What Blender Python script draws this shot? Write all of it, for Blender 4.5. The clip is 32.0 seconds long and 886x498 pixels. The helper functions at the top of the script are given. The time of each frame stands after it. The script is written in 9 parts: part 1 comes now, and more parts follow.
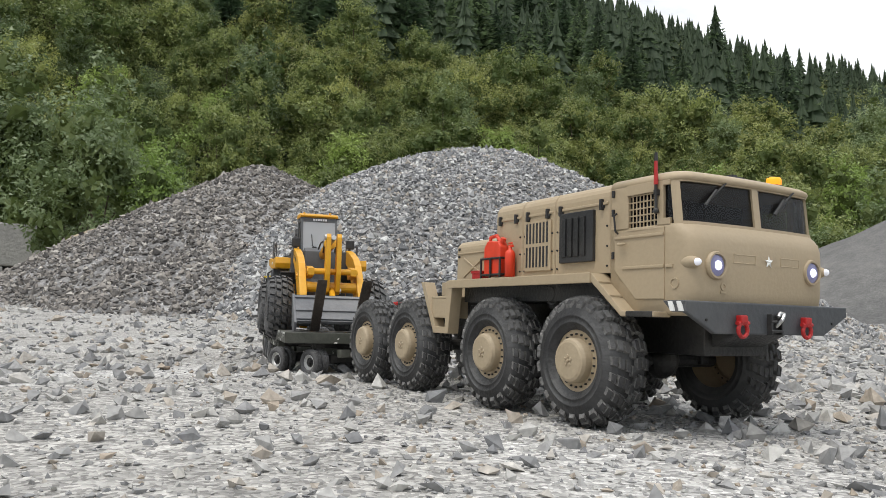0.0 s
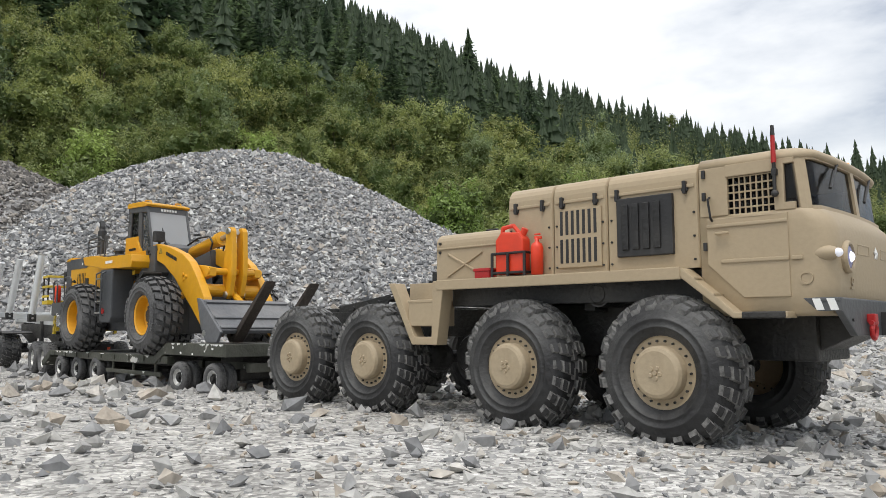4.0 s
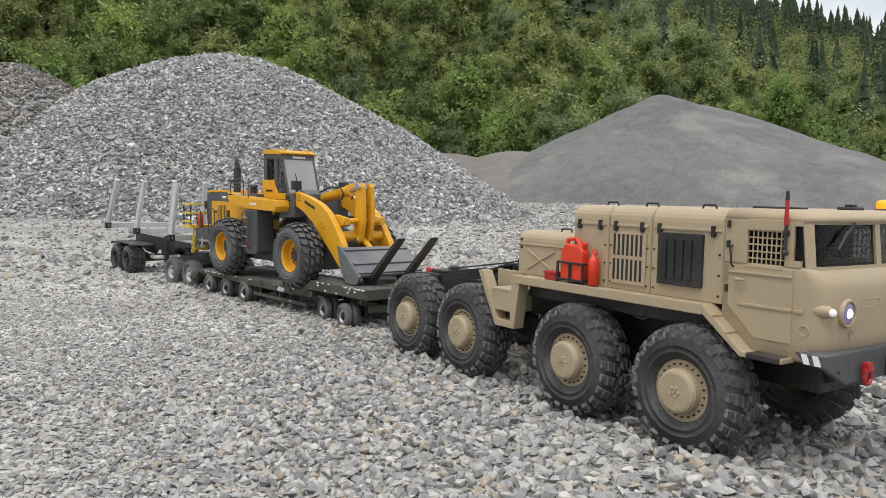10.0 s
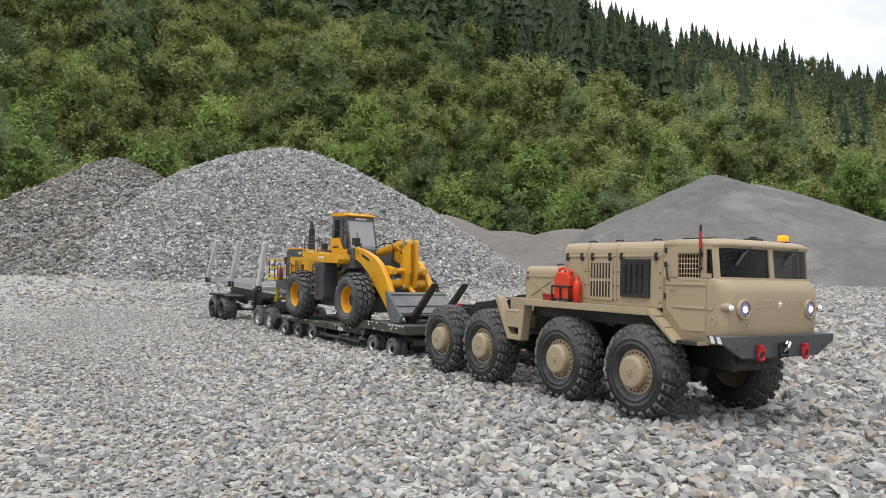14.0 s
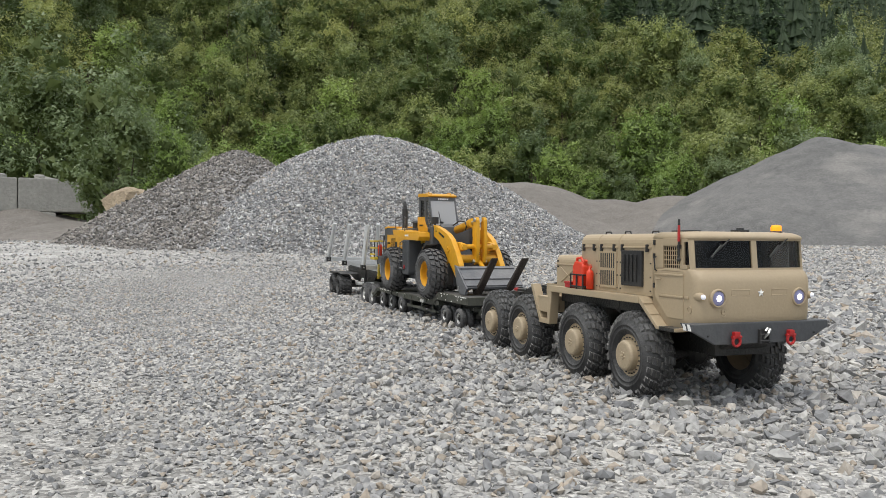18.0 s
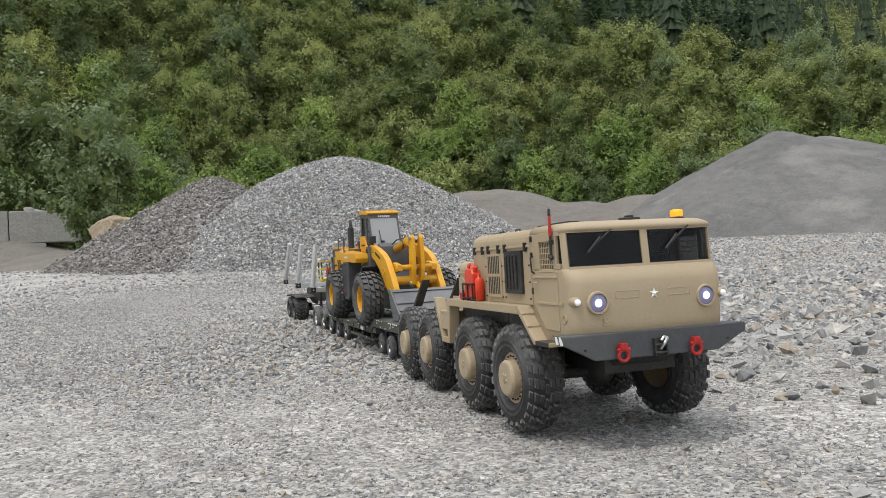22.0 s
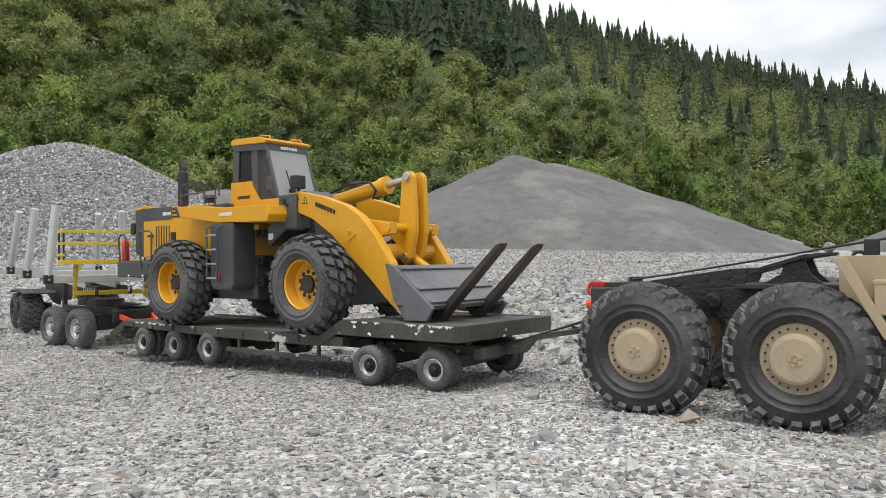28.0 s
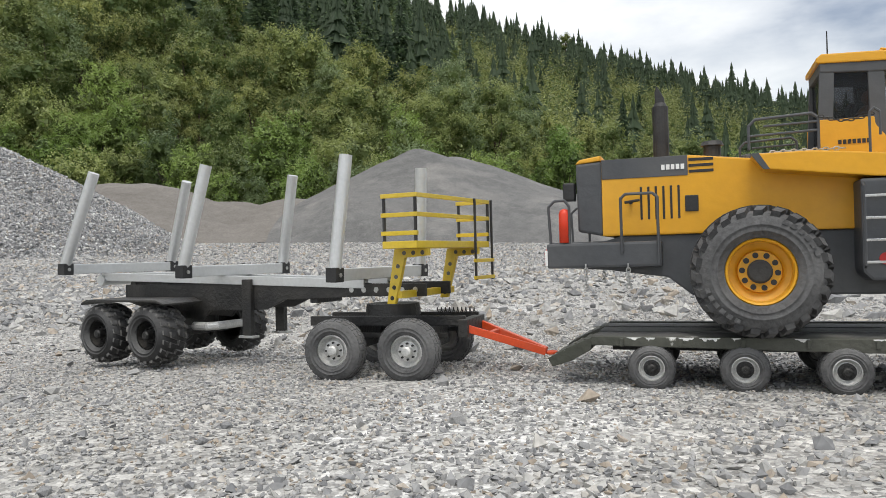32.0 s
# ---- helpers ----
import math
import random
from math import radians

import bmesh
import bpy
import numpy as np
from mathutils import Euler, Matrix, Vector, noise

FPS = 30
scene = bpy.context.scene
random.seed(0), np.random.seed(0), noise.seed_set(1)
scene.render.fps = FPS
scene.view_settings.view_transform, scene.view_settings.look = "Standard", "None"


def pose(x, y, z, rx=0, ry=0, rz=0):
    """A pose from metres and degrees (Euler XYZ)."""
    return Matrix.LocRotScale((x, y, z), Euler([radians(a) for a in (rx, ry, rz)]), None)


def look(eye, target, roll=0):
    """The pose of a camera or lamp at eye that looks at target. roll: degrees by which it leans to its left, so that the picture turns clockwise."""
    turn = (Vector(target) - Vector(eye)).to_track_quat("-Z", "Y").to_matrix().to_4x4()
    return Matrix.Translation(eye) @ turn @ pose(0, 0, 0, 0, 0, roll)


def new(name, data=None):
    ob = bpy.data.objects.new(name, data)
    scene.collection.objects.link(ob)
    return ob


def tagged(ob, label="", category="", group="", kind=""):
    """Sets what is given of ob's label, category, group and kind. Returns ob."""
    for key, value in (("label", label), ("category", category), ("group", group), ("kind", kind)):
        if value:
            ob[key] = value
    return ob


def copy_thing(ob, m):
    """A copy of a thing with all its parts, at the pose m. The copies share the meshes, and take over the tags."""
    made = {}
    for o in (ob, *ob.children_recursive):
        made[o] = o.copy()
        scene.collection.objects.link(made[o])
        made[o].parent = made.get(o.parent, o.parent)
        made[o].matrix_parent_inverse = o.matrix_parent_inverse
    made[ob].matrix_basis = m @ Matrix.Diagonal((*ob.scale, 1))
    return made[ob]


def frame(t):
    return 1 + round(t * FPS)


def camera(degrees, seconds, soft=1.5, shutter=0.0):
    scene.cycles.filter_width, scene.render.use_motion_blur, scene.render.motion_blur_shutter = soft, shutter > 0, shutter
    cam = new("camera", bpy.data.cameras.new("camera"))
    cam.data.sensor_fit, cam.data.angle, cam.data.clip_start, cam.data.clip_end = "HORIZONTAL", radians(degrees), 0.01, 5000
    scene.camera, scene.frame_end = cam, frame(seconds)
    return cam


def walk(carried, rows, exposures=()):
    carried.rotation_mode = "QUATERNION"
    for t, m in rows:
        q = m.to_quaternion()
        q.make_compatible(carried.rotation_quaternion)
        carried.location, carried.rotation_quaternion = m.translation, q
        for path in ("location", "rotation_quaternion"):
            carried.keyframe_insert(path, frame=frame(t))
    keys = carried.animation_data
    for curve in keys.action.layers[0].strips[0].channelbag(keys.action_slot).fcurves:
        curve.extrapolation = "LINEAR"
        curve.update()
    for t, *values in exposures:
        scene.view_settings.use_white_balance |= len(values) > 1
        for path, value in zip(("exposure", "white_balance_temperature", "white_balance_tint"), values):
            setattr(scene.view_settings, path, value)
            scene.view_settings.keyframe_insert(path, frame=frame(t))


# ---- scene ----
cam = camera(60.3, 32.0, soft=0.45)
PATH = [
    (0, (-2.227, 4.220, 0.229), (-2.4591, 6.1938, 0.4531), 1.05),
    (0.5, (-2.237, 4.257, 0.240), (-2.4750, 6.2302, 0.4630), 0.35),
    (1, (-2.255, 4.244, 0.237), (-2.3860, 6.2279, 0.4540), -1.02),
    (1.5, (-2.275, 4.237, 0.225), (-2.2750, 6.2259, 0.4351), -1.61),
    (2, (-2.297, 4.240, 0.215), (-2.1850, 6.2258, 0.4250), -2.31),
    (2.5, (-2.310, 4.250, 0.216), (-2.1210, 6.2289, 0.4351), -2.18),
    (4.5, (-2.352, 4.264, 0.226), (-1.9434, 6.2057, 0.4736), -0.77),
    (5, (-2.311, 4.172, 0.242), (-2.0225, 6.1420, 0.4340), -0.24),
    (5.5, (-2.203, 4.095, 0.267), (-1.9668, 6.0715, 0.4630), -0.05),
    (6, (-2.177, 4.012, 0.253), (-1.9690, 5.9985, 0.3600), 2.52),
    (6.5, (-2.167, 3.936, 0.273), (-1.8730, 5.9135, 0.3114), 3.63),
    (7, (-2.116, 3.806, 0.274), (-1.8543, 5.7875, 0.3325), 3.19),
    (7.5, (-2.047, 3.675, 0.295), (-1.7310, 5.6471, 0.3955), 2.51),
    (8, (-1.978, 3.500, 0.303), (-1.6157, 5.4666, 0.3008), 2.63),
    (8.5, (-1.938, 3.419, 0.309), (-1.5090, 5.3709, 0.2326), 1.54),
    (9, (-1.801, 3.233, 0.315), (-1.2786, 5.1611, 0.2193), 1.18),
    (9.5, (-1.742, 3.079, 0.313), (-1.2727, 5.0207, 0.2187), 1.09),
    (10, (-1.659, 2.886, 0.323), (-1.3690, 4.8625, 0.2310), 0.14),
    (10.5, (-1.553, 2.722, 0.273), (-1.3524, 4.7070, 0.1379), -0.18),
    (11, (-1.481, 2.553, 0.231), (-1.2261, 4.5337, 0.1312), 0.28),
    (11.5, (-1.385, 2.389, 0.212), (-1.1201, 4.3682, 0.3169), -1.35),
    (12, (-1.329, 2.227, 0.221), (-1.0604, 4.2029, 0.3690), -1.55),
    (12.5, (-1.271, 2.077, 0.219), (-1.0230, 4.0497, 0.4328), -1.02),
    (13, (-1.196, 1.902, 0.209), (-1.0428, 3.8884, 0.3820), -0.50),
    (13.5, (-1.124, 1.759, 0.220), (-0.9852, 3.7476, 0.3831), -0.03),
    (14, (-1.022, 1.585, 0.225), (-0.9597, 3.5812, 0.3341), 0.72),
    (14.5, (-0.944, 1.455, 0.229), (-0.9257, 3.4540, 0.3035), 0.67),
    (16.5, (-0.559, 0.836, 0.234), (-0.6264, 2.8328, 0.3133), -0.62),
    (17, (-0.460, 0.607, 0.226), (-0.4889, 2.6055, 0.2952), 0.06),
    (17.5, (-0.366, 0.469, 0.217), (-0.4732, 2.4659, 0.2625), 0.05),
    (18, (-0.246, 0.357, 0.211), (-0.5177, 2.3385, 0.2369), -0.09),
    (18.5, (-0.194, 0.283, 0.202), (-0.3476, 2.2770, 0.2160), -0.56),
    (19, (-0.140, 0.174, 0.185), (-0.1461, 2.1742, 0.2095), -1.96),
    (19.5, (-0.090, 0.112, 0.189), (-0.0747, 2.1116, 0.2133), -2.72),
    (20, (-0.047, 0.055, 0.183), (-0.0344, 2.0544, 0.2026), -2.93),
    (20.5, (-0.000, 0.000, 0.196), (0.0003, 2.0001, 0.1939), -3.42),
    (21, (0.093, -0.100, 0.220), (0.0883, 1.8996, 0.2388), -3.47),
    (21.5, (0.219, -0.248, 0.205), (0.0464, 1.7434, 0.2717), -3.39),
    (22, (0.358, -0.400, 0.205), (0.0988, 1.5827, 0.2508), -3.15),
    (22.5, (0.449, -0.539, 0.219), (0.1802, 1.4425, 0.2539), -3.14),
    (23, (0.536, -0.636, 0.183), (0.2954, 1.3480, 0.2606), -2.22),
    (23.5, (0.577, -0.722, 0.151), (0.4518, 1.2724, 0.2291), -2.25),
    (24, (0.608, -0.751, 0.151), (0.5478, 1.2464, 0.2308), -2.63),
    (24.5, (0.624, -0.770, 0.153), (0.5694, 1.2279, 0.2341), -1.97),
    (25, (0.651, -0.778, 0.155), (0.6068, 1.2195, 0.2348), -1.43),
    (25.5, (0.691, -0.793, 0.153), (0.6851, 1.2058, 0.2280), -0.94),
    (27.5, (0.700, -0.811, 0.148), (0.9980, 1.1668, 0.1865), -0.40),
    (28, (0.708, -0.808, 0.148), (1.0601, 1.1607, 0.1871), -0.76),
    (28.5, (0.709, -0.811, 0.147), (1.1314, 1.1435, 0.1887), -1.24),
    (29, (0.706, -0.812, 0.146), (1.1687, 1.1335, 0.1839), -1.46),
    (29.5, (0.701, -0.819, 0.145), (1.1992, 1.1174, 0.1753), -1.51),
    (30, (0.700, -0.814, 0.145), (1.2019, 1.1223, 0.1667), -1.50),
    (30.5, (0.699, -0.814, 0.142), (1.1931, 1.1242, 0.1606), -1.60),
    (31, (0.699, -0.816, 0.143), (1.1944, 1.1216, 0.1617), -1.52),
    (31.5, (0.698, -0.819, 0.145), (1.2194, 1.1114, 0.1614), -1.50),
    (32, (0.698, -0.822, 0.145), (1.2953, 1.0865, 0.1617), -1.53),
]
walk(cam, [(t, look(eye, target, roll)) for t, eye, target, roll in PATH])

# ---- convoy rows: seconds, x, y, lift, heading ----
TRUCK_ROWS = [
    (0, -2.091, 5.067, 0.004, -53.45),
    (0.5, -2.080, 5.049, 0.004, -53.29),
    (1, -2.061, 5.027, 0.002, -53.20),
    (1.5, -2.048, 5.014, -0.000, -53.37),
    (2, -2.030, 5.000, -0.002, -53.46),
    (2.5, -2.008, 4.984, -0.003, -53.40),
    (4.5, -1.912, 4.878, -0.003, -54.50),
    (5, -1.855, 4.806, -0.001, -54.98),
    (5.5, -1.800, 4.718, -0.002, -55.46),
    (6, -1.728, 4.604, 0.000, -56.40),
    (6.5, -1.669, 4.482, -0.000, -58.32),
    (7, -1.607, 4.362, 0.000, -59.97),
    (7.5, -1.544, 4.238, 0.002, -60.71),
    (8, -1.469, 4.096, 0.004, -61.38),
    (8.5, -1.434, 4.010, 0.010, -63.38),
    (9, -1.349, 3.885, 0.005, -63.64),
    (9.5, -1.291, 3.755, 0.002, -64.07),
    (10, -1.217, 3.639, 0.000, -63.78),
    (10.5, -1.147, 3.529, -0.001, -63.46),
    (11, -1.074, 3.398, -0.004, -62.96),
    (11.5, -1.000, 3.278, -0.003, -61.76),
    (12, -0.918, 3.149, -0.001, -60.87),
    (12.5, -0.840, 3.027, 0.001, -60.40),
    (13, -0.765, 2.910, 0.001, -59.86),
    (13.5, -0.694, 2.789, 0.001, -59.82),
    (14, -0.628, 2.672, 0.003, -60.44),
    (14.5, -0.570, 2.557, 0.005, -60.90),
    (16.5, -0.235, 2.023, -0.008, -61.34),
    (17, -0.151, 1.827, -0.012, -61.54),
    (17.5, -0.087, 1.678, -0.013, -62.18),
    (18, -0.026, 1.553, -0.012, -62.85),
    (18.5, 0.026, 1.446, -0.008, -63.28),
    (19, 0.083, 1.321, -0.007, -63.81),
    (19.5, 0.133, 1.207, -0.005, -64.09),
    (20, 0.189, 1.074, -0.003, -64.68),
    (20.5, 0.241, 0.948, -0.002, -65.25),
    (21, 0.297, 0.820, -0.000, -65.68),
    (21.5, 0.354, 0.701, -0.000, -65.86),
    (22, 0.418, 0.575, -0.000, -65.39),
    (22.5, 0.485, 0.452, 0.001, -64.98),
    (23, 0.561, 0.338, 0.003, -63.28),
    (23.5, 0.637, 0.235, 0.003, -60.78),
    (24, 0.722, 0.157, 0.005, -57.42),
    (24.5, 0.806, 0.092, 0.004, -54.37),
    (25, 0.902, 0.013, -0.000, -50.81),
    (25.5, 0.996, -0.048, -0.001, -47.57),
    (27.5, 1.362, -0.320, -0.002, -44.08),
    (28, 1.463, -0.388, -0.003, -44.09),
    (28.5, 1.554, -0.461, -0.001, -43.55),
    (29, 1.646, -0.532, -0.000, -43.09),
    (29.5, 1.741, -0.603, -0.000, -42.75),
    (30, 1.838, -0.673, 0.000, -42.53),
    (30.5, 1.936, -0.740, 0.000, -42.48),
    (31, 2.036, -0.803, 0.000, -42.60),
    (31.5, 2.138, -0.861, 0.000, -43.02),
    (32, 2.243, -0.916, -0.000, -43.68),
]
LOWBOY_ROWS = [
    (0, -2.781, 6.075, 0.001, -67.20),
    (0.5, -2.774, 6.065, -0.001, -66.70),
    (1, -2.766, 6.052, -0.002, -65.60),
    (1.5, -2.760, 6.020, -0.002, -62.60),
    (2, -2.752, 5.985, -0.003, -59.60),
    (2.5, -2.735, 5.970, -0.002, -58.00),
    (4.5, -2.630, 5.880, 0.001, -55.19),
    (5, -2.571, 5.800, -0.001, -54.55),
    (5.5, -2.520, 5.722, -0.004, -53.26),
    (6, -2.452, 5.632, -0.005, -51.70),
    (6.5, -2.376, 5.532, -0.004, -51.71),
    (7, -2.286, 5.423, -0.004, -52.96),
    (7.5, -2.209, 5.302, -0.004, -53.51),
    (8, -2.125, 5.190, -0.004, -53.34),
    (8.5, -2.057, 5.107, -0.004, -54.81),
    (9, -1.967, 5.002, -0.002, -55.47),
    (9.5, -1.894, 4.891, -0.001, -56.42),
    (10, -1.818, 4.767, -0.003, -57.06),
    (10.5, -1.753, 4.637, -0.003, -57.72),
    (11, -1.678, 4.507, -0.000, -58.60),
    (11.5, -1.605, 4.378, 0.002, -59.24),
    (12, -1.531, 4.242, 0.002, -59.29),
    (12.5, -1.466, 4.108, 0.001, -58.88),
    (13, -1.392, 3.977, -0.001, -58.68),
    (13.5, -1.325, 3.857, -0.001, -58.35),
    (14, -1.266, 3.746, -0.001, -57.54),
    (14.5, -1.206, 3.636, -0.000, -57.06),
    (16.5, -0.853, 3.087, 0.006, -59.76),
    (17, -0.769, 2.928, 0.007, -59.59),
    (17.5, -0.695, 2.784, 0.009, -59.75),
    (18, -0.624, 2.657, 0.008, -60.10),
    (18.5, -0.564, 2.544, 0.005, -60.60),
    (19, -0.504, 2.433, 0.002, -60.72),
    (19.5, -0.445, 2.319, 0.000, -60.51),
    (20, -0.385, 2.200, -0.001, -60.02),
    (20.5, -0.326, 2.078, -0.002, -59.47),
    (21, -0.260, 1.962, -0.001, -60.46),
    (21.5, -0.197, 1.842, -0.000, -61.21),
    (22, -0.132, 1.720, 0.001, -61.57),
    (22.5, -0.073, 1.597, 0.001, -61.76),
    (23, -0.016, 1.474, 0.000, -61.75),
    (23.5, 0.039, 1.360, -0.000, -61.85),
    (24, 0.091, 1.255, 0.000, -62.05),
    (24.5, 0.141, 1.155, 0.001, -61.57),
    (25, 0.189, 1.060, 0.000, -60.18),
    (25.5, 0.245, 0.973, 0.001, -59.39),
    (27.5, 0.500, 0.605, -0.000, -51.19),
    (28, 0.580, 0.510, 0.001, -48.99),
    (28.5, 0.650, 0.424, -0.000, -46.59),
    (29, 0.733, 0.338, 0.000, -44.20),
    (29.5, 0.816, 0.256, 0.000, -42.94),
    (30, 0.906, 0.170, -0.000, -41.82),
    (30.5, 0.997, 0.100, 0.000, -40.95),
    (31, 1.085, 0.020, -0.001, -39.74),
    (31.5, 1.175, -0.047, -0.002, -38.09),
    (32, 1.280, -0.109, -0.003, -35.99),
]
LOG_ROWS = [
    (0, -2.912, 6.407, 0.000, -76.00),
    (0.5, -2.910, 6.394, 0.000, -74.80),
    (1, -2.907, 6.375, 0.000, -73.00),
    (1.5, -2.908, 6.335, 0.000, -70.50),
    (2, -2.905, 6.295, 0.000, -67.50),
    (2.5, -2.895, 6.280, 0.000, -65.50),
    (4.5, -2.778, 6.089, 0.002, -60.74),
    (5, -2.735, 6.015, 0.003, -60.70),
    (5.5, -2.673, 5.929, 0.002, -57.34),
    (6, -2.603, 5.832, 0.001, -54.25),
    (6.5, -2.525, 5.728, 0.000, -52.67),
    (7, -2.442, 5.619, 0.000, -52.43),
    (7.5, -2.361, 5.509, 0.000, -52.86),
    (8, -2.282, 5.402, 0.000, -53.53),
    (8.5, -2.207, 5.301, 0.000, -54.37),
    (9, -2.131, 5.197, 0.000, -55.25),
    (9.5, -2.045, 5.089, 0.000, -56.17),
    (10, -1.961, 4.973, 0.000, -57.07),
    (10.5, -1.883, 4.849, 0.000, -57.91),
    (11, -1.807, 4.721, 0.000, -58.57),
    (11.5, -1.734, 4.591, 0.000, -58.87),
    (12, -1.665, 4.462, 0.001, -58.64),
    (12.5, -1.602, 4.337, 0.004, -57.94),
    (13, -1.539, 4.215, 0.006, -57.12),
    (13.5, -1.470, 4.086, 0.004, -57.14),
    (14, -1.403, 3.961, 0.001, -57.23),
    (14.5, -1.335, 3.839, 0.000, -57.30),
    (16.5, -0.977, 3.292, 0.000, -59.52),
    (17, -0.897, 3.147, 0.000, -59.74),
    (17.5, -0.821, 3.008, 0.000, -59.99),
    (18, -0.751, 2.879, 0.000, -60.26),
    (18.5, -0.687, 2.760, 0.000, -60.42),
    (19, -0.628, 2.648, 0.000, -60.27),
    (19.5, -0.573, 2.540, 0.002, -59.72),
    (20, -0.520, 2.434, 0.005, -58.87),
    (20.5, -0.464, 2.325, 0.010, -58.30),
    (21, -0.394, 2.197, 0.005, -59.21),
    (21.5, -0.323, 2.067, 0.002, -60.36),
    (22, -0.255, 1.939, 0.000, -61.21),
    (22.5, -0.192, 1.816, 0.000, -61.70),
    (23, -0.134, 1.696, 0.000, -61.93),
    (23.5, -0.079, 1.583, 0.000, -62.05),
    (24, -0.028, 1.477, 0.000, -62.10),
    (24.5, 0.015, 1.383, 0.001, -62.52),
    (25, 0.057, 1.292, 0.001, -62.72),
    (25.5, 0.102, 1.202, 0.001, -62.34),
    (27.5, 0.278, 0.857, 0.001, -65.63),
    (28, 0.331, 0.770, 0.001, -63.31),
    (28.5, 0.390, 0.691, 0.001, -61.11),
    (29, 0.455, 0.620, 0.002, -59.50),
    (29.5, 0.528, 0.539, 0.003, -56.68),
    (30, 0.609, 0.452, 0.002, -54.08),
    (30.5, 0.692, 0.372, 0.003, -52.64),
    (31, 0.778, 0.236, 0.003, -51.97),
    (31.5, 0.860, 0.146, 0.001, -50.07),
    (32, 0.955, 0.109, 0.001, -46.11),
]

# ---- sky and sun: a bright overcast ----
world = bpy.data.worlds.new("overcast_sky")
scene.world = world
world.use_nodes = True
wn, wl = world.node_tree.nodes, world.node_tree.links
wn.clear()
w_out = wn.new("ShaderNodeOutputWorld")
w_add = wn.new("ShaderNodeAddShader")
w_sky = wn.new("ShaderNodeTexSky")
w_sky.sky_type, w_sky.sun_disc = "NISHITA", False
w_sky.sun_elevation, w_sky.sun_rotation = radians(66), radians(207)
w_bg1 = wn.new("ShaderNodeBackground")
w_bg1.inputs["Strength"].default_value = 0.05
w_bg2 = wn.new("ShaderNodeBackground")
w_bg2.inputs["Strength"].default_value = 1.0
w_tc = wn.new("ShaderNodeTexCoord")
w_map = wn.new("ShaderNodeMapping")
w_map.inputs["Scale"].default_value = (1.0, 1.0, 2.6)
w_map.inputs["Location"].default_value = (0.3, 0.1, 0.35)
w_noise = wn.new("ShaderNodeTexNoise")
w_noise.inputs["Scale"].default_value = 2.4
w_noise.inputs["Detail"].default_value = 7
w_noise.inputs["Roughness"].default_value = 0.52
w_ramp = wn.new("ShaderNodeValToRGB")
w_ramp.color_ramp.elements[0].position, w_ramp.color_ramp.elements[0].color = 0.38, (0.44, 0.49, 0.60, 1)
w_ramp.color_ramp.elements[1].position, w_ramp.color_ramp.elements[1].color = 0.60, (1.55, 1.54, 1.52, 1)
mid = w_ramp.color_ramp.elements.new(0.47)
mid.color = (1.00, 1.03, 1.08, 1)
wl.new(w_tc.outputs["Generated"], w_map.inputs["Vector"])
wl.new(w_map.outputs["Vector"], w_noise.inputs["Vector"])
wl.new(w_noise.outputs["Fac"], w_ramp.inputs["Fac"])
# an overcast sky is about three times brighter overhead than at the horizon
w_sep = wn.new("ShaderNodeSeparateXYZ")
w_grad = wn.new("ShaderNodeMapRange")
w_grad.inputs["From Min"].default_value, w_grad.inputs["From Max"].default_value = 0.0, 1.0
w_grad.inputs["To Min"].default_value, w_grad.inputs["To Max"].default_value = 0.33, 1.25
w_mul = wn.new("ShaderNodeMix")
w_mul.data_type, w_mul.blend_type = "RGBA", "MULTIPLY"
w_mul.inputs["Factor"].default_value = 1.0
wl.new(w_tc.outputs["Generated"], w_sep.inputs[0])
wl.new(w_sep.outputs["Z"], w_grad.inputs["Value"])
wl.new(w_ramp.outputs["Color"], w_mul.inputs["A"])
wl.new(w_grad.outputs[0], w_mul.inputs["B"])
wl.new(w_mul.outputs["Result"], w_bg2.inputs["Color"])
wl.new(w_sky.outputs["Color"], w_bg1.inputs["Color"])
wl.new(w_bg1.outputs[0], w_add.inputs[0])
wl.new(w_bg2.outputs[0], w_add.inputs[1])
wl.new(w_add.outputs[0], w_out.inputs["Surface"])
sun = new("sun", bpy.data.lights.new("sun", "SUN"))
sun.data.energy, sun.data.angle, sun.data.color = 1.3, radians(14), (1.0, 0.97, 0.92)
sun.matrix_world = look((-3, -4.5, 14), (0, 1.2, 0))
scene.view_settings.exposure = 0.06
scene.view_settings.use_white_balance = True
scene.view_settings.white_balance_temperature, scene.view_settings.white_balance_tint = 6780, 9


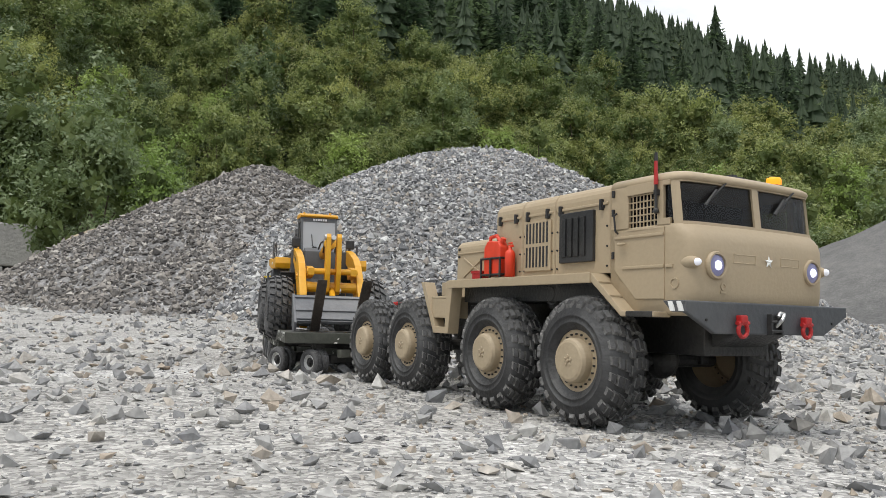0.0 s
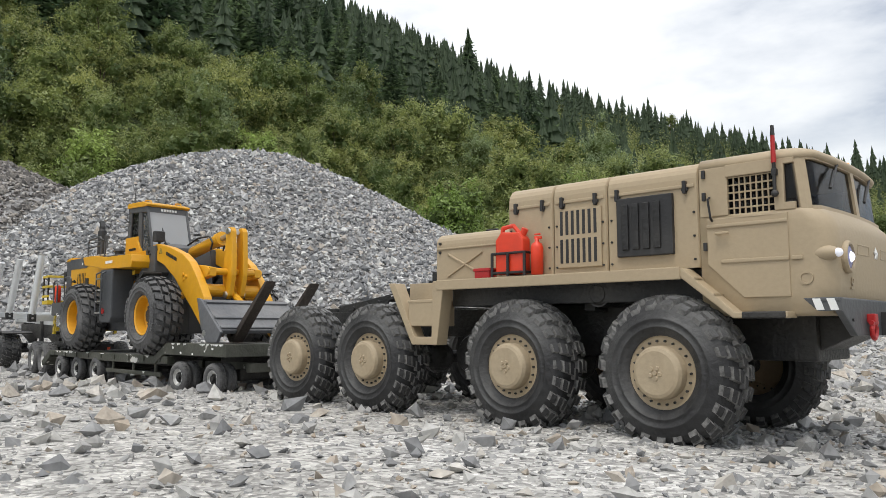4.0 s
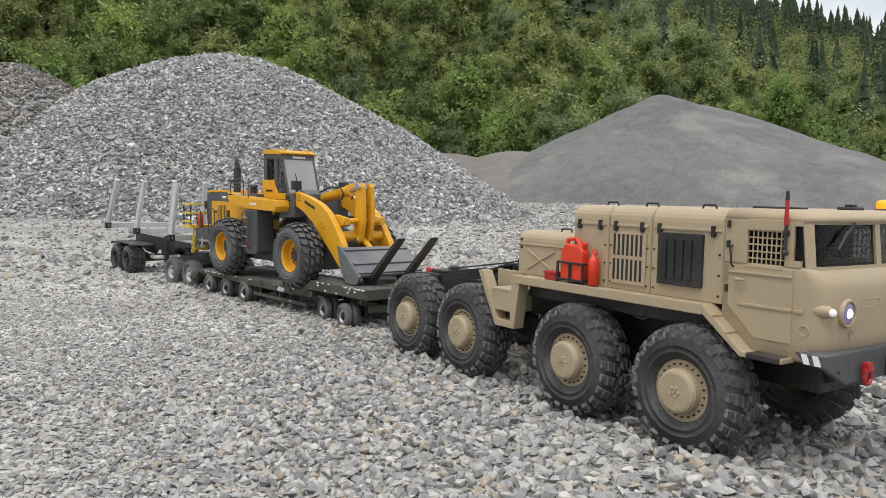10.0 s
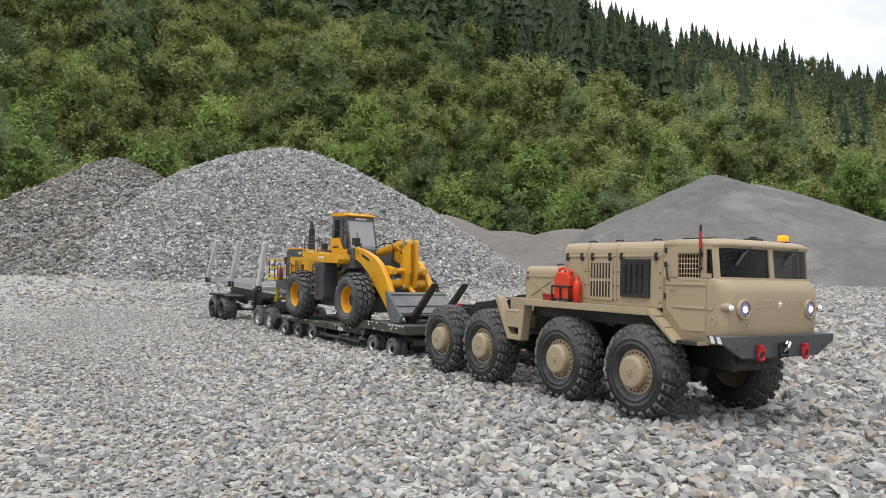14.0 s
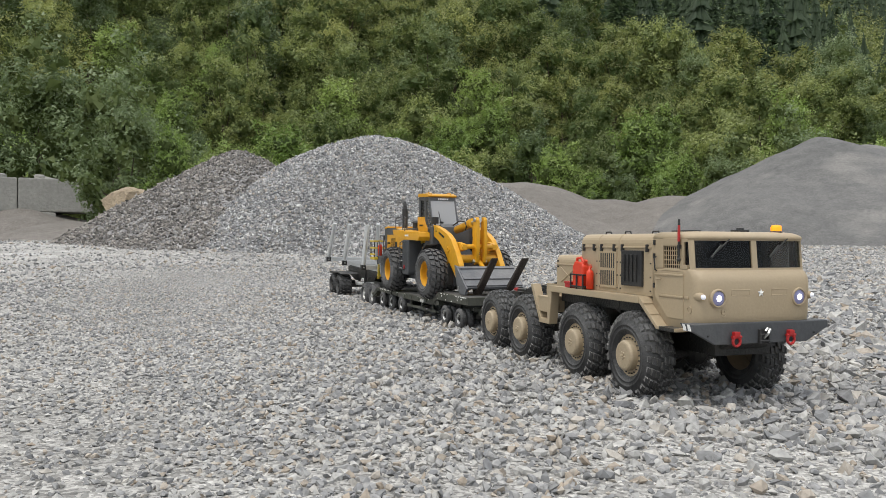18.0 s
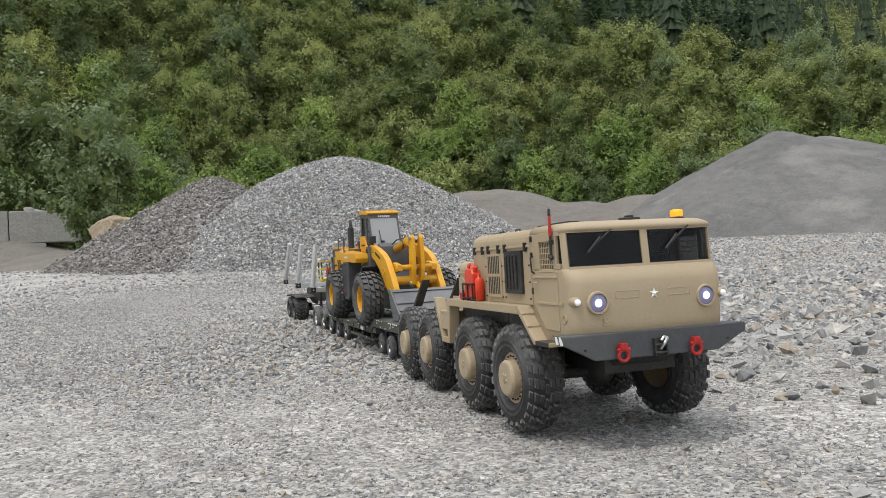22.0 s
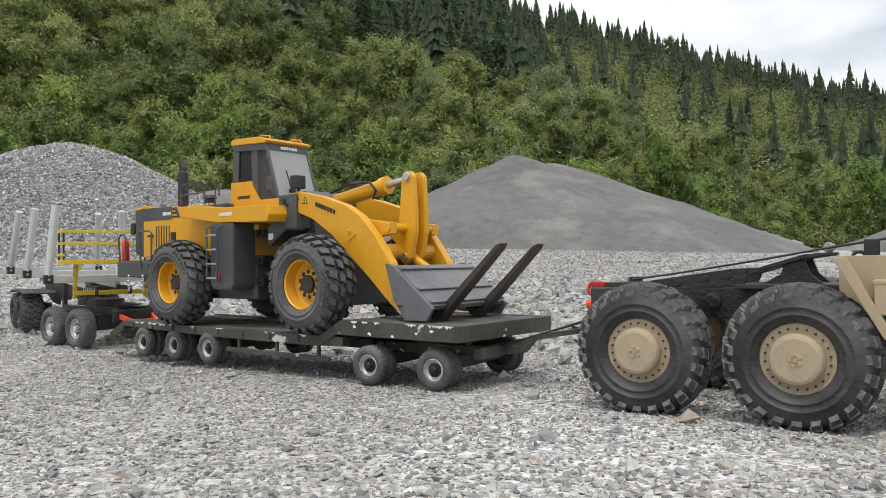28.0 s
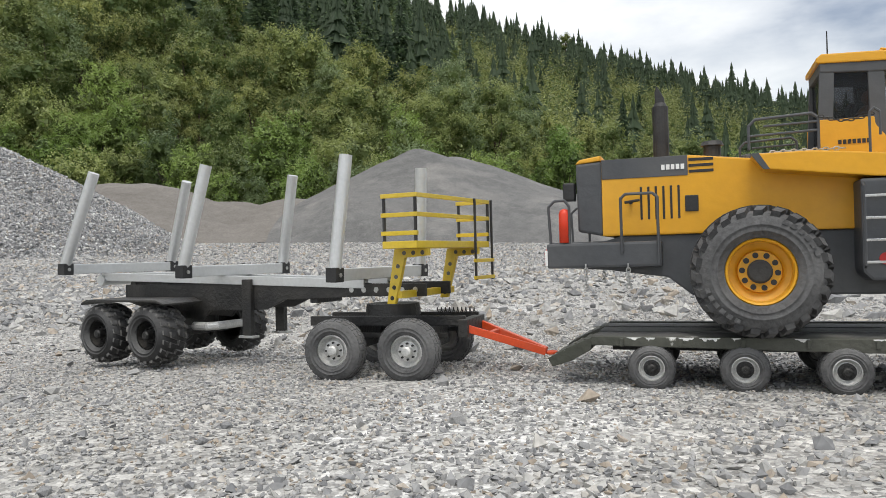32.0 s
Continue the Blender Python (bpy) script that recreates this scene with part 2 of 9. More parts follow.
# ---- materials ----
def mat(name, col, rough=0.6, metal=0.0, var=0.15, scale=40.0, bump=0.15, dust=0.0, dust_col=(0.42, 0.40, 0.36), fine=8.0, random_obj=0.0, chips=None):
    """A painted or raw surface: tone varied at two scales, fine relief, settled dust, and chips where the coat has gone."""
    m = bpy.data.materials.new(name)
    m.use_nodes = True
    n, l = m.node_tree.nodes, m.node_tree.links
    b = n["Principled BSDF"]
    b.inputs["Metallic"].default_value = metal
    tc = n.new("ShaderNodeTexCoord")
    n1 = n.new("ShaderNodeTexNoise")
    n1.inputs["Scale"].default_value, n1.inputs["Detail"].default_value = scale, 6
    n2 = n.new("ShaderNodeTexNoise")
    n2.inputs["Scale"].default_value, n2.inputs["Detail"].default_value = scale * fine, 3
    l.new(tc.outputs["Object"], n1.inputs["Vector"])
    l.new(tc.outputs["Object"], n2.inputs["Vector"])
    mix = n.new("ShaderNodeMix")
    mix.data_type = "RGBA"
    mix.inputs["A"].default_value = (*[c * (1 - var) for c in col], 1)
    mix.inputs["B"].default_value = (*[min(1, c * (1 + var)) for c in col], 1)
    avg = n.new("ShaderNodeMath")
    avg.operation = "MULTIPLY_ADD"
    avg.inputs[1].default_value = 0.5
    l.new(n2.outputs["Fac"], avg.inputs[0])
    half = n.new("ShaderNodeMath")
    half.operation = "MULTIPLY"
    half.inputs[1].default_value = 0.5
    l.new(n1.outputs["Fac"], half.inputs[0])
    l.new(half.outputs[0], avg.inputs[2])
    st = n.new("ShaderNodeMapRange")
    st.inputs["From Min"].default_value, st.inputs["From Max"].default_value = 0.3, 0.7
    l.new(avg.outputs[0], st.inputs["Value"])
    l.new(st.outputs[0], mix.inputs["Factor"])
    colour = mix.outputs["Result"]
    if random_obj:
        info = n.new("ShaderNodeObjectInfo")
        hsv = n.new("ShaderNodeHueSaturation")
        mr = n.new("ShaderNodeMapRange")
        mr.inputs["To Min"].default_value, mr.inputs["To Max"].default_value = 1 - random_obj, 1 + random_obj
        l.new(info.outputs["Random"], mr.inputs["Value"])
        l.new(mr.outputs[0], hsv.inputs["Value"])
        l.new(colour, hsv.inputs["Color"])
        colour = hsv.outputs["Color"]
    if chips:
        nc = n.new("ShaderNodeTexNoise")
        nc.inputs["Scale"].default_value, nc.inputs["Detail"].default_value = scale * 1.7, 5
        l.new(tc.outputs["Object"], nc.inputs["Vector"])
        mc = n.new("ShaderNodeMapRange")
        mc.inputs["From Min"].default_value, mc.inputs["From Max"].default_value = 0.64, 0.67
        l.new(nc.outputs["Fac"], mc.inputs["Value"])
        mx = n.new("ShaderNodeMix")
        mx.data_type = "RGBA"
        mx.inputs["B"].default_value = (*chips, 1)
        l.new(colour, mx.inputs["A"])
        l.new(mc.outputs[0], mx.inputs["Factor"])
        colour = mx.outputs["Result"]
    rough_to = rough
    if dust:
        geo = n.new("ShaderNodeNewGeometry")
        sep = n.new("ShaderNodeSeparateXYZ")
        l.new(geo.outputs["Normal"], sep.inputs[0])
        up = n.new("ShaderNodeMapRange")
        up.inputs["From Min"].default_value, up.inputs["From Max"].default_value = -0.2, 1.0
        up.inputs["To Min"].default_value, up.inputs["To Max"].default_value = 0.35, 1.0
        l.new(sep.outputs["Z"], up.inputs["Value"])
        n3 = n.new("ShaderNodeTexNoise")
        n3.inputs["Scale"].default_value, n3.inputs["Detail"].default_value = scale * 0.6, 8
        l.new(tc.outputs["Object"], n3.inputs["Vector"])
        dm = n.new("ShaderNodeMapRange")
        dm.inputs["From Min"].default_value, dm.inputs["From Max"].default_value = 0.42, 0.75
        dm.inputs["To Max"].default_value = dust
        l.new(n3.outputs["Fac"], dm.inputs["Value"])
        mul = n.new("ShaderNodeMath")
        mul.operation = "MULTIPLY"
        l.new(dm.outputs[0], mul.inputs[0])
        l.new(up.outputs[0], mul.inputs[1])
        md = n.new("ShaderNodeMix")
        md.data_type = "RGBA"
        md.inputs["B"].default_value = (*dust_col, 1)
        l.new(mul.outputs[0], md.inputs["Factor"])
        l.new(colour, md.inputs["A"])
        colour = md.outputs["Result"]
    l.new(colour, b.inputs["Base Color"])
    rr = n.new("ShaderNodeMapRange")
    rr.inputs["To Min"].default_value, rr.inputs["To Max"].default_value = max(0.03, rough - 0.12), min(1, rough + 0.15)
    l.new(n1.outputs["Fac"], rr.inputs["Value"])
    l.new(rr.outputs[0], b.inputs["Roughness"])
    if bump:
        bp = n.new("ShaderNodeBump")
        bp.inputs["Strength"].default_value, bp.inputs["Distance"].default_value = bump, 0.3 / scale
        l.new(n2.outputs["Fac"], bp.inputs["Height"])
        l.new(bp.outputs[0], b.inputs["Normal"])
    return m


def glow(name, col, strength):
    m = bpy.data.materials.new(name)
    m.use_nodes = True
    b = m.node_tree.nodes["Principled BSDF"]
    b.inputs["Base Color"].default_value = (*col, 1)
    b.inputs["Emission Color"].default_value = (*col, 1)
    b.inputs["Emission Strength"].default_value = strength
    return m


def glass(name, col, rough=0.03, alpha=0.5):
    """Thin tinted glass: part see-through, part mirror."""
    m = bpy.data.materials.new(name)
    m.use_nodes = True
    b = m.node_tree.nodes["Principled BSDF"]
    b.inputs["Base Color"].default_value = (*col, 1)
    b.inputs["Roughness"].default_value = rough
    b.inputs["Alpha"].default_value = alpha
    b.inputs["Specular IOR Level"].default_value = 0.35
    return m


def rock(name, stops, bump=0.4, scale=60.0, single=False):
    """Broken stone: each stone has a tone of its own."""
    m = bpy.data.materials.new(name)
    m.use_nodes = True
    n, l = m.node_tree.nodes, m.node_tree.links
    b = n["Principled BSDF"]
    b.inputs["Roughness"].default_value = 0.88
    geo, ramp = n.new("ShaderNodeNewGeometry"), n.new("ShaderNodeValToRGB")
    e = ramp.color_ramp.elements
    e[0].position, e[0].color = stops[0][0], (*stops[0][1], 1)
    e[1].position, e[1].color = stops[-1][0], (*stops[-1][1], 1)
    for p, c in stops[1:-1]:
        e.new(p).color = (*c, 1)
    if single:
        l.new(n.new("ShaderNodeObjectInfo").outputs["Random"], ramp.inputs["Fac"])
    else:
        l.new(geo.outputs["Random Per Island"], ramp.inputs["Fac"])
    tc, n1 = n.new("ShaderNodeTexCoord"), n.new("ShaderNodeTexNoise")
    n1.inputs["Scale"].default_value, n1.inputs["Detail"].default_value = scale, 6
    l.new(tc.outputs["Object"], n1.inputs["Vector"])
    mr = n.new("ShaderNodeMapRange")
    mr.inputs["From Min"].default_value, mr.inputs["From Max"].default_value = 0.25, 0.75
    mr.inputs["To Min"].default_value, mr.inputs["To Max"].default_value = 0.72, 1.28
    l.new(n1.outputs["Fac"], mr.inputs["Value"])
    mul = n.new("ShaderNodeMix")
    mul.data_type, mul.blend_type = "RGBA", "MULTIPLY"
    mul.inputs["Factor"].default_value = 1.0
    l.new(ramp.outputs["Color"], mul.inputs["A"])
    l.new(mr.outputs[0], mul.inputs["B"])
    l.new(mul.outputs["Result"], b.inputs["Base Color"])
    bp = n.new("ShaderNodeBump")
    bp.inputs["Strength"].default_value, bp.inputs["Distance"].default_value = bump, 0.15 / scale
    l.new(n1.outputs["Fac"], bp.inputs["Height"])
    l.new(bp.outputs[0], b.inputs["Normal"])
    return m


def earth(name, a, c, s1, s2, s3, bump, dist, light=None, light_scale=0.5, grain=(0.52, 1.45)):
    """Loose ground: broad patches, middling mottling and grit of separate grains."""
    m = bpy.data.materials.new(name)
    m.use_nodes = True
    n, l = m.node_tree.nodes, m.node_tree.links
    b = n["Principled BSDF"]
    b.inputs["Roughness"].default_value = 0.95
    tc = n.new("ShaderNodeTexCoord")
    n1, n2 = n.new("ShaderNodeTexNoise"), n.new("ShaderNodeTexNoise")
    vo = n.new("ShaderNodeTexVoronoi")
    n1.inputs["Scale"].default_value, n1.inputs["Detail"].default_value = s1, 5
    n2.inputs["Scale"].default_value, n2.inputs["Detail"].default_value = s2, 8
    n2.inputs["Roughness"].default_value = 0.65
    vo.inputs["Scale"].default_value = s3
    for q in (n1, n2, vo):
        l.new(tc.outputs["Object"], q.inputs["Vector"])
    add = n.new("ShaderNodeMath")
    add.operation = "MULTIPLY_ADD"
    add.inputs[1].default_value = 0.55
    l.new(n2.outputs["Fac"], add.inputs[0])
    hh = n.new("ShaderNodeMath")
    hh.operation = "MULTIPLY"
    hh.inputs[1].default_value = 0.45
    l.new(n1.outputs["Fac"], hh.inputs[0])
    l.new(hh.outputs[0], add.inputs[2])
    st = n.new("ShaderNodeMapRange")
    st.inputs["From Min"].default_value, st.inputs["From Max"].default_value = 0.36, 0.64
    l.new(add.outputs[0], st.inputs["Value"])
    mx = n.new("ShaderNodeMix")
    mx.data_type = "RGBA"
    mx.inputs["A"].default_value, mx.inputs["B"].default_value = (*a, 1), (*c, 1)
    l.new(st.outputs[0], mx.inputs["Factor"])
    colour = mx.outputs["Result"]
    if light:
        nl = n.new("ShaderNodeTexNoise")
        nl.inputs["Scale"].default_value, nl.inputs["Detail"].default_value = light_scale, 7
        l.new(tc.outputs["Object"], nl.inputs["Vector"])
        ml = n.new("ShaderNodeMapRange")
        ml.inputs["From Min"].default_value, ml.inputs["From Max"].default_value = 0.55, 0.68
        l.new(nl.outputs["Fac"], ml.inputs["Value"])
        m3 = n.new("ShaderNodeMix")
        m3.data_type = "RGBA"
        m3.inputs["B"].default_value = (*light, 1)
        l.new(colour, m3.inputs["A"])
        l.new(ml.outputs[0], m3.inputs["Factor"])
        colour = m3.outputs["Result"]
    # separate grains
    hs = n.new("ShaderNodeSeparateColor")
    l.new(vo.outputs["Color"], hs.inputs[0])
    mr = n.new("ShaderNodeMapRange")
    mr.inputs["To Min"].default_value, mr.inputs["To Max"].default_value = grain
    l.new(hs.outputs[0], mr.inputs["Value"])
    m2 = n.new("ShaderNodeMix")
    m2.data_type, m2.blend_type = "RGBA", "MULTIPLY"
    m2.inputs["Factor"].default_value = 1.0
    l.new(colour, m2.inputs["A"])
    l.new(mr.outputs[0], m2.inputs["B"])
    v2 = n.new("ShaderNodeTexVoronoi")
    v2.inputs["Scale"].default_value = s3 * 0.36
    l.new(tc.outputs["Object"], v2.inputs["Vector"])
    h2 = n.new("ShaderNodeSeparateColor")
    l.new(v2.outputs["Color"], h2.inputs[0])
    r2 = n.new("ShaderNodeMapRange")
    r2.inputs["To Min"].default_value, r2.inputs["To Max"].default_value = 1 - (grain[1] - 1) * 0.5, 1 + (grain[1] - 1) * 0.45
    l.new(h2.outputs[0], r2.inputs["Value"])
    m4 = n.new("ShaderNodeMix")
    m4.data_type, m4.blend_type = "RGBA", "MULTIPLY"
    m4.inputs["Factor"].default_value = 1.0
    l.new(m2.outputs["Result"], m4.inputs["A"])
    l.new(r2.outputs[0], m4.inputs["B"])
    l.new(m4.outputs["Result"], b.inputs["Base Color"])
    hsum = n.new("ShaderNodeMath")
    hsum.operation = "MULTIPLY_ADD"
    hsum.inputs[1].default_value = -0.8
    l.new(vo.outputs["Distance"], hsum.inputs[0])
    l.new(n2.outputs["Fac"], hsum.inputs[2])
    bp = n.new("ShaderNodeBump")
    bp.inputs["Strength"].default_value, bp.inputs["Distance"].default_value = bump, dist
    l.new(hsum.outputs[0], bp.inputs["Height"])
    l.new(bp.outputs[0], b.inputs["Normal"])
    return m


def leafy(name, a, c, gloss=0.45):
    """Foliage: every leaf and every tree varies between two greens; light passes through a little."""
    m = bpy.data.materials.new(name)
    m.use_nodes = True
    n, l = m.node_tree.nodes, m.node_tree.links
    b = n["Principled BSDF"]
    b.inputs["Roughness"].default_value = gloss
    geo, info = n.new("ShaderNodeNewGeometry"), n.new("ShaderNodeObjectInfo")
    mx = n.new("ShaderNodeMix")
    mx.data_type = "RGBA"
    mx.inputs["A"].default_value, mx.inputs["B"].default_value = (*a, 1), (*c, 1)
    av = n.new("ShaderNodeMath")
    av.operation = "MULTIPLY_ADD"
    av.inputs[1].default_value = 0.30
    hf = n.new("ShaderNodeMath")
    hf.operation = "MULTIPLY"
    hf.inputs[1].default_value = 0.7
    l.new(info.outputs["Random"], hf.inputs[0])
    l.new(geo.outputs["Random Per Island"], av.inputs[0])
    l.new(hf.outputs[0], av.inputs[2])
    patch = n.new("ShaderNodeTexNoise")
    patch.inputs["Scale"].default_value, patch.inputs["Detail"].default_value = 0.22, 4
    l.new(geo.outputs["Position"], patch.inputs["Vector"])
    pr = n.new("ShaderNodeMapRange")
    pr.inputs["From Min"].default_value, pr.inputs["From Max"].default_value = 0.30, 0.70
    pr.inputs["To Min"].default_value, pr.inputs["To Max"].default_value = -0.35, 0.35
    l.new(patch.outputs["Fac"], pr.inputs["Value"])
    ps = n.new("ShaderNodeMath")
    ps.use_clamp = True
    l.new(av.outputs[0], ps.inputs[0])
    l.new(pr.outputs[0], ps.inputs[1])
    l.new(ps.outputs[0], mx.inputs["Factor"])
    l.new(mx.outputs["Result"], b.inputs["Base Color"])
    tr = n.new("ShaderNodeBsdfTranslucent")
    l.new(mx.outputs["Result"], tr.inputs["Color"])
    ms = n.new("ShaderNodeMixShader")
    ms.inputs["Fac"].default_value = 0.35
    l.new(b.outputs[0], ms.inputs[1])
    l.new(tr.outputs[0], ms.inputs[2])
    l.new(ms.outputs[0], n["Material Output"].inputs["Surface"])
    return m


TAN = mat("tan_paint", (0.40, 0.315, 0.205), 0.55, var=0.06, scale=9, bump=0.03, dust=0.35, dust_col=(0.46, 0.40, 0.31), fine=30)
TAN_HUB = mat("tan_hub_paint", (0.38, 0.30, 0.195), 0.6, var=0.12, scale=30, bump=0.06, dust=0.4, dust_col=(0.47, 0.42, 0.34))
BLACK = mat("black_plastic", (0.018, 0.018, 0.019), 0.5, var=0.3, scale=40, bump=0.1, dust=0.25, dust_col=(0.2, 0.19, 0.17))
CHASSIS = mat("black_chassis_steel", (0.022, 0.022, 0.022), 0.45, 0.2, var=0.4, scale=30, bump=0.2, dust=0.35, dust_col=(0.22, 0.20, 0.17))
RUBBER = mat("black_tyre_rubber", (0.024, 0.024, 0.025), 0.62, var=0.35, scale=22, bump=0.2, dust=0.9, dust_col=(0.20, 0.20, 0.195))
TREAD_DUST = mat("pale_dust_in_the_tread", (0.145, 0.143, 0.138), 0.9, var=0.8, scale=30, bump=0.2)
RUBBER_GREY = mat("dusty_tyre_rubber", (0.086, 0.086, 0.087), 0.8, var=0.4, scale=30, bump=0.25, dust=0.7, dust_col=(0.245, 0.242, 0.235))
GREY_PLATE = mat("dark_grey_paint", (0.062, 0.066, 0.072), 0.5, var=0.15, scale=18, bump=0.06, dust=0.3)
LOADER_GREY = mat("loader_grey_paint", (0.060, 0.064, 0.070), 0.5, var=0.12, scale=14, bump=0.05, dust=0.4, dust_col=(0.26, 0.25, 0.23))
YELLOW = mat("loader_yellow_paint", (0.69, 0.338, 0.014), 0.38, var=0.07, scale=10, bump=0.03, dust=0.22, dust_col=(0.55, 0.42, 0.2))
RAIL_YELLOW = mat("yellow_aluminium_paint", (0.62, 0.44, 0.03), 0.45, var=0.12, scale=25, bump=0.05, dust=0.3)
OLIVE = mat("worn_dark_olive_paint", (0.045, 0.048, 0.036), 0.6, var=0.3, scale=22, bump=0.15, dust=0.45, dust_col=(0.27, 0.26, 0.23), chips=(0.62, 0.61, 0.57))
DECK = mat("worn_deck_boards", (0.085, 0.085, 0.082), 0.7, var=0.35, scale=18, bump=0.2, dust=0.55, dust_col=(0.33, 0.32, 0.3))
FORK = mat("rusty_dark_fork_steel", (0.050, 0.040, 0.034), 0.55, 0.3, var=0.4, scale=25, bump=0.2, dust=0.4, dust_col=(0.20, 0.16, 0.12))
CARRIAGE = mat("worn_grey_fork_carriage", (0.125, 0.130, 0.140), 0.5, var=0.2, scale=16, bump=0.06, dust=0.35)
SILVER = mat("bare_aluminium", (0.62, 0.63, 0.63), 0.42, 0.55, var=0.08, scale=25, bump=0.05, dust=0.2)
STEEL = mat("bright_steel", (0.55, 0.55, 0.54), 0.3, 0.9, var=0.2, scale=60, bump=0.1)
RIM_GREY = mat("grey_steel_rim", (0.60, 0.60, 0.585), 0.42, 0.45, var=0.25, scale=60, bump=0.1, dust=0.3)
RED = mat("red_plastic", (0.72, 0.045, 0.012), 0.4, var=0.08, scale=20, bump=0.03, dust=0.12)
RED_PAINT = mat("red_shackle_paint", (0.42, 0.018, 0.018), 0.4, var=0.15, scale=60, bump=0.05)
ORANGE_RED = mat("orange_red_drawbar_paint", (0.68, 0.075, 0.015), 0.45, var=0.12, scale=40, bump=0.05, dust=0.3)
WHITE = mat("white_paint", (0.78, 0.78, 0.76), 0.5, var=0.05, scale=40, bump=0.02)
LETTER_BLACK = mat("black_lettering", (0.02, 0.02, 0.02), 0.5, var=0.1, scale=40, bump=0)
DARK_GLASS = glass("dark_tinted_glass", (0.008, 0.008, 0.009), 0.06, 0.52)
# Loader windscreen: the sky's reflection is put into its whitish base colour.
SKY_PALE_GLASS = glass("dusty_windscreen_glass", (0.46, 0.47, 0.48), 0.10, 0.62)
CLEAR_GLASS = glass("clear_cab_glass", (0.14, 0.15, 0.155), 0.05, 0.24)
LAMP = glow("lit_headlamp", (0.82, 0.84, 1.0), 1.5)
LAMP_DIM = glow("lit_marker_lamp", (0.70, 0.71, 0.78), 0.35)
LAMP_RING = mat("blue_grey_lens", (0.25, 0.25, 0.42), 0.2, var=0.1, scale=60, bump=0)
AMBER = glow("amber_beacon_lens", (1.0, 0.33, 0.01), 0.7)
DOLL = mat("moulded_figure_plastic", (0.42, 0.24, 0.16), 0.6, var=0.1, scale=40, bump=0)
CONCRETE = mat("cast_concrete", (0.30, 0.295, 0.27), 0.9, var=0.18, scale=2.0, bump=0.2, random_obj=0.08)
SANDROCK = mat("ochre_sandstone", (0.36, 0.29, 0.20), 0.9, var=0.3, scale=2.5, bump=0.5)
BARK = mat("grey_brown_bark", (0.10, 0.075, 0.055), 0.9, var=0.35, scale=6, bump=0.5)
GROUND = earth("crushed_stone_ground", (0.265, 0.258, 0.243), (0.455, 0.444, 0.420), 1.3, 14, 230, 0.8, 0.0035, (0.50, 0.494, 0.478), 1.5)
FINE_PILE = earth("fine_grey_grit", (0.100, 0.100, 0.098), (0.170, 0.166, 0.160), 0.35, 3, 70, 0.35, 0.012, (0.205, 0.198, 0.186), 0.6, (0.80, 1.22))
BROWN_PILE = earth("brown_grey_grit", (0.135, 0.122, 0.108), (0.20, 0.184, 0.165), 0.4, 3, 70, 0.35, 0.012, None, 0.5, (0.80, 1.22))
PILE_BASE = earth("coarse_pile_core", (0.14, 0.135, 0.13), (0.33, 0.325, 0.32), 1.5, 10, 28, 0.9, 0.03)
STONE_TONES = [(0.0, (0.185, 0.188, 0.192)), (0.3, (0.28, 0.28, 0.278)), (0.6, (0.38, 0.375, 0.36)), (0.80, (0.47, 0.46, 0.435)), (0.88, (0.40, 0.355, 0.30)), (0.95, (0.33, 0.275, 0.215)), (1.0, (0.55, 0.54, 0.51))]
STONES = rock("broken_grey_stone", STONE_TONES, scale=130)
SINGLE_STONE = rock("single_grey_stone", STONE_TONES, scale=130, single=True)
PILE_STONES = rock("crushed_light_stone", [(0.0, (0.13, 0.135, 0.14)), (0.4, (0.29, 0.292, 0.295)), (0.75, (0.46, 0.46, 0.455)), (0.86, (0.36, 0.31, 0.255)), (0.93, (0.52, 0.52, 0.505)), (1.0, (0.64, 0.64, 0.62))], scale=30)
PILE_STONES_BROWN = rock("crushed_brown_grey_stone", [(0.0, (0.085, 0.080, 0.076)), (0.4, (0.18, 0.168, 0.156)), (0.8, (0.29, 0.266, 0.238)), (1.0, (0.44, 0.415, 0.38))], scale=30)
LEAF = leafy("shrub_leaves", (0.150, 0.200, 0.064), (0.340, 0.385, 0.128))
LEAF_BRIGHT = leafy("bright_shrub_leaves", (0.165, 0.262, 0.056), (0.350, 0.455, 0.124))
LEAF_OLIVE = leafy("olive_shrub_leaves", (0.195, 0.228, 0.072), (0.420, 0.445, 0.145))
LEAF_GREY = leafy("grey_green_leaves", (0.105, 0.155, 0.068), (0.250, 0.320, 0.150))
# Inner leaves: the crown's own shade is put into this darker green.
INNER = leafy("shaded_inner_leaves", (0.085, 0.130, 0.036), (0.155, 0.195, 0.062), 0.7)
NEEDLE = leafy("conifer_needles", (0.066, 0.115, 0.062), (0.185, 0.255, 0.125), 0.6)
# Inner spruce tiers: needle green darkened to carry the shade under the sprays.
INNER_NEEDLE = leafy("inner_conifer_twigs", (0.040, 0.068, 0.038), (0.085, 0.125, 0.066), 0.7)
SCRUB = earth("undergrowth", (0.025, 0.045, 0.012), (0.08, 0.11, 0.03), 0.15, 1.2, 4, 1.0, 0.3)


# ---- mesh helpers ----
def part(name, bm, material, parent=None, label="", smooth=False, shadow=True):
    """Links a bmesh as one mesh object under a thing or a part."""
    me = bpy.data.meshes.new(name)
    if smooth:
        for f in bm.faces:
            f.smooth = True
    bm.to_mesh(me)
    bm.free()
    for mt in material if isinstance(material, (list, tuple)) else [material]:
        me.materials.append(mt)
    ob = new(name, me)
    if parent:
        ob.parent = parent
    if label:
        ob["label"] = label
    if not shadow:
        ob.visible_shadow = False
    return ob


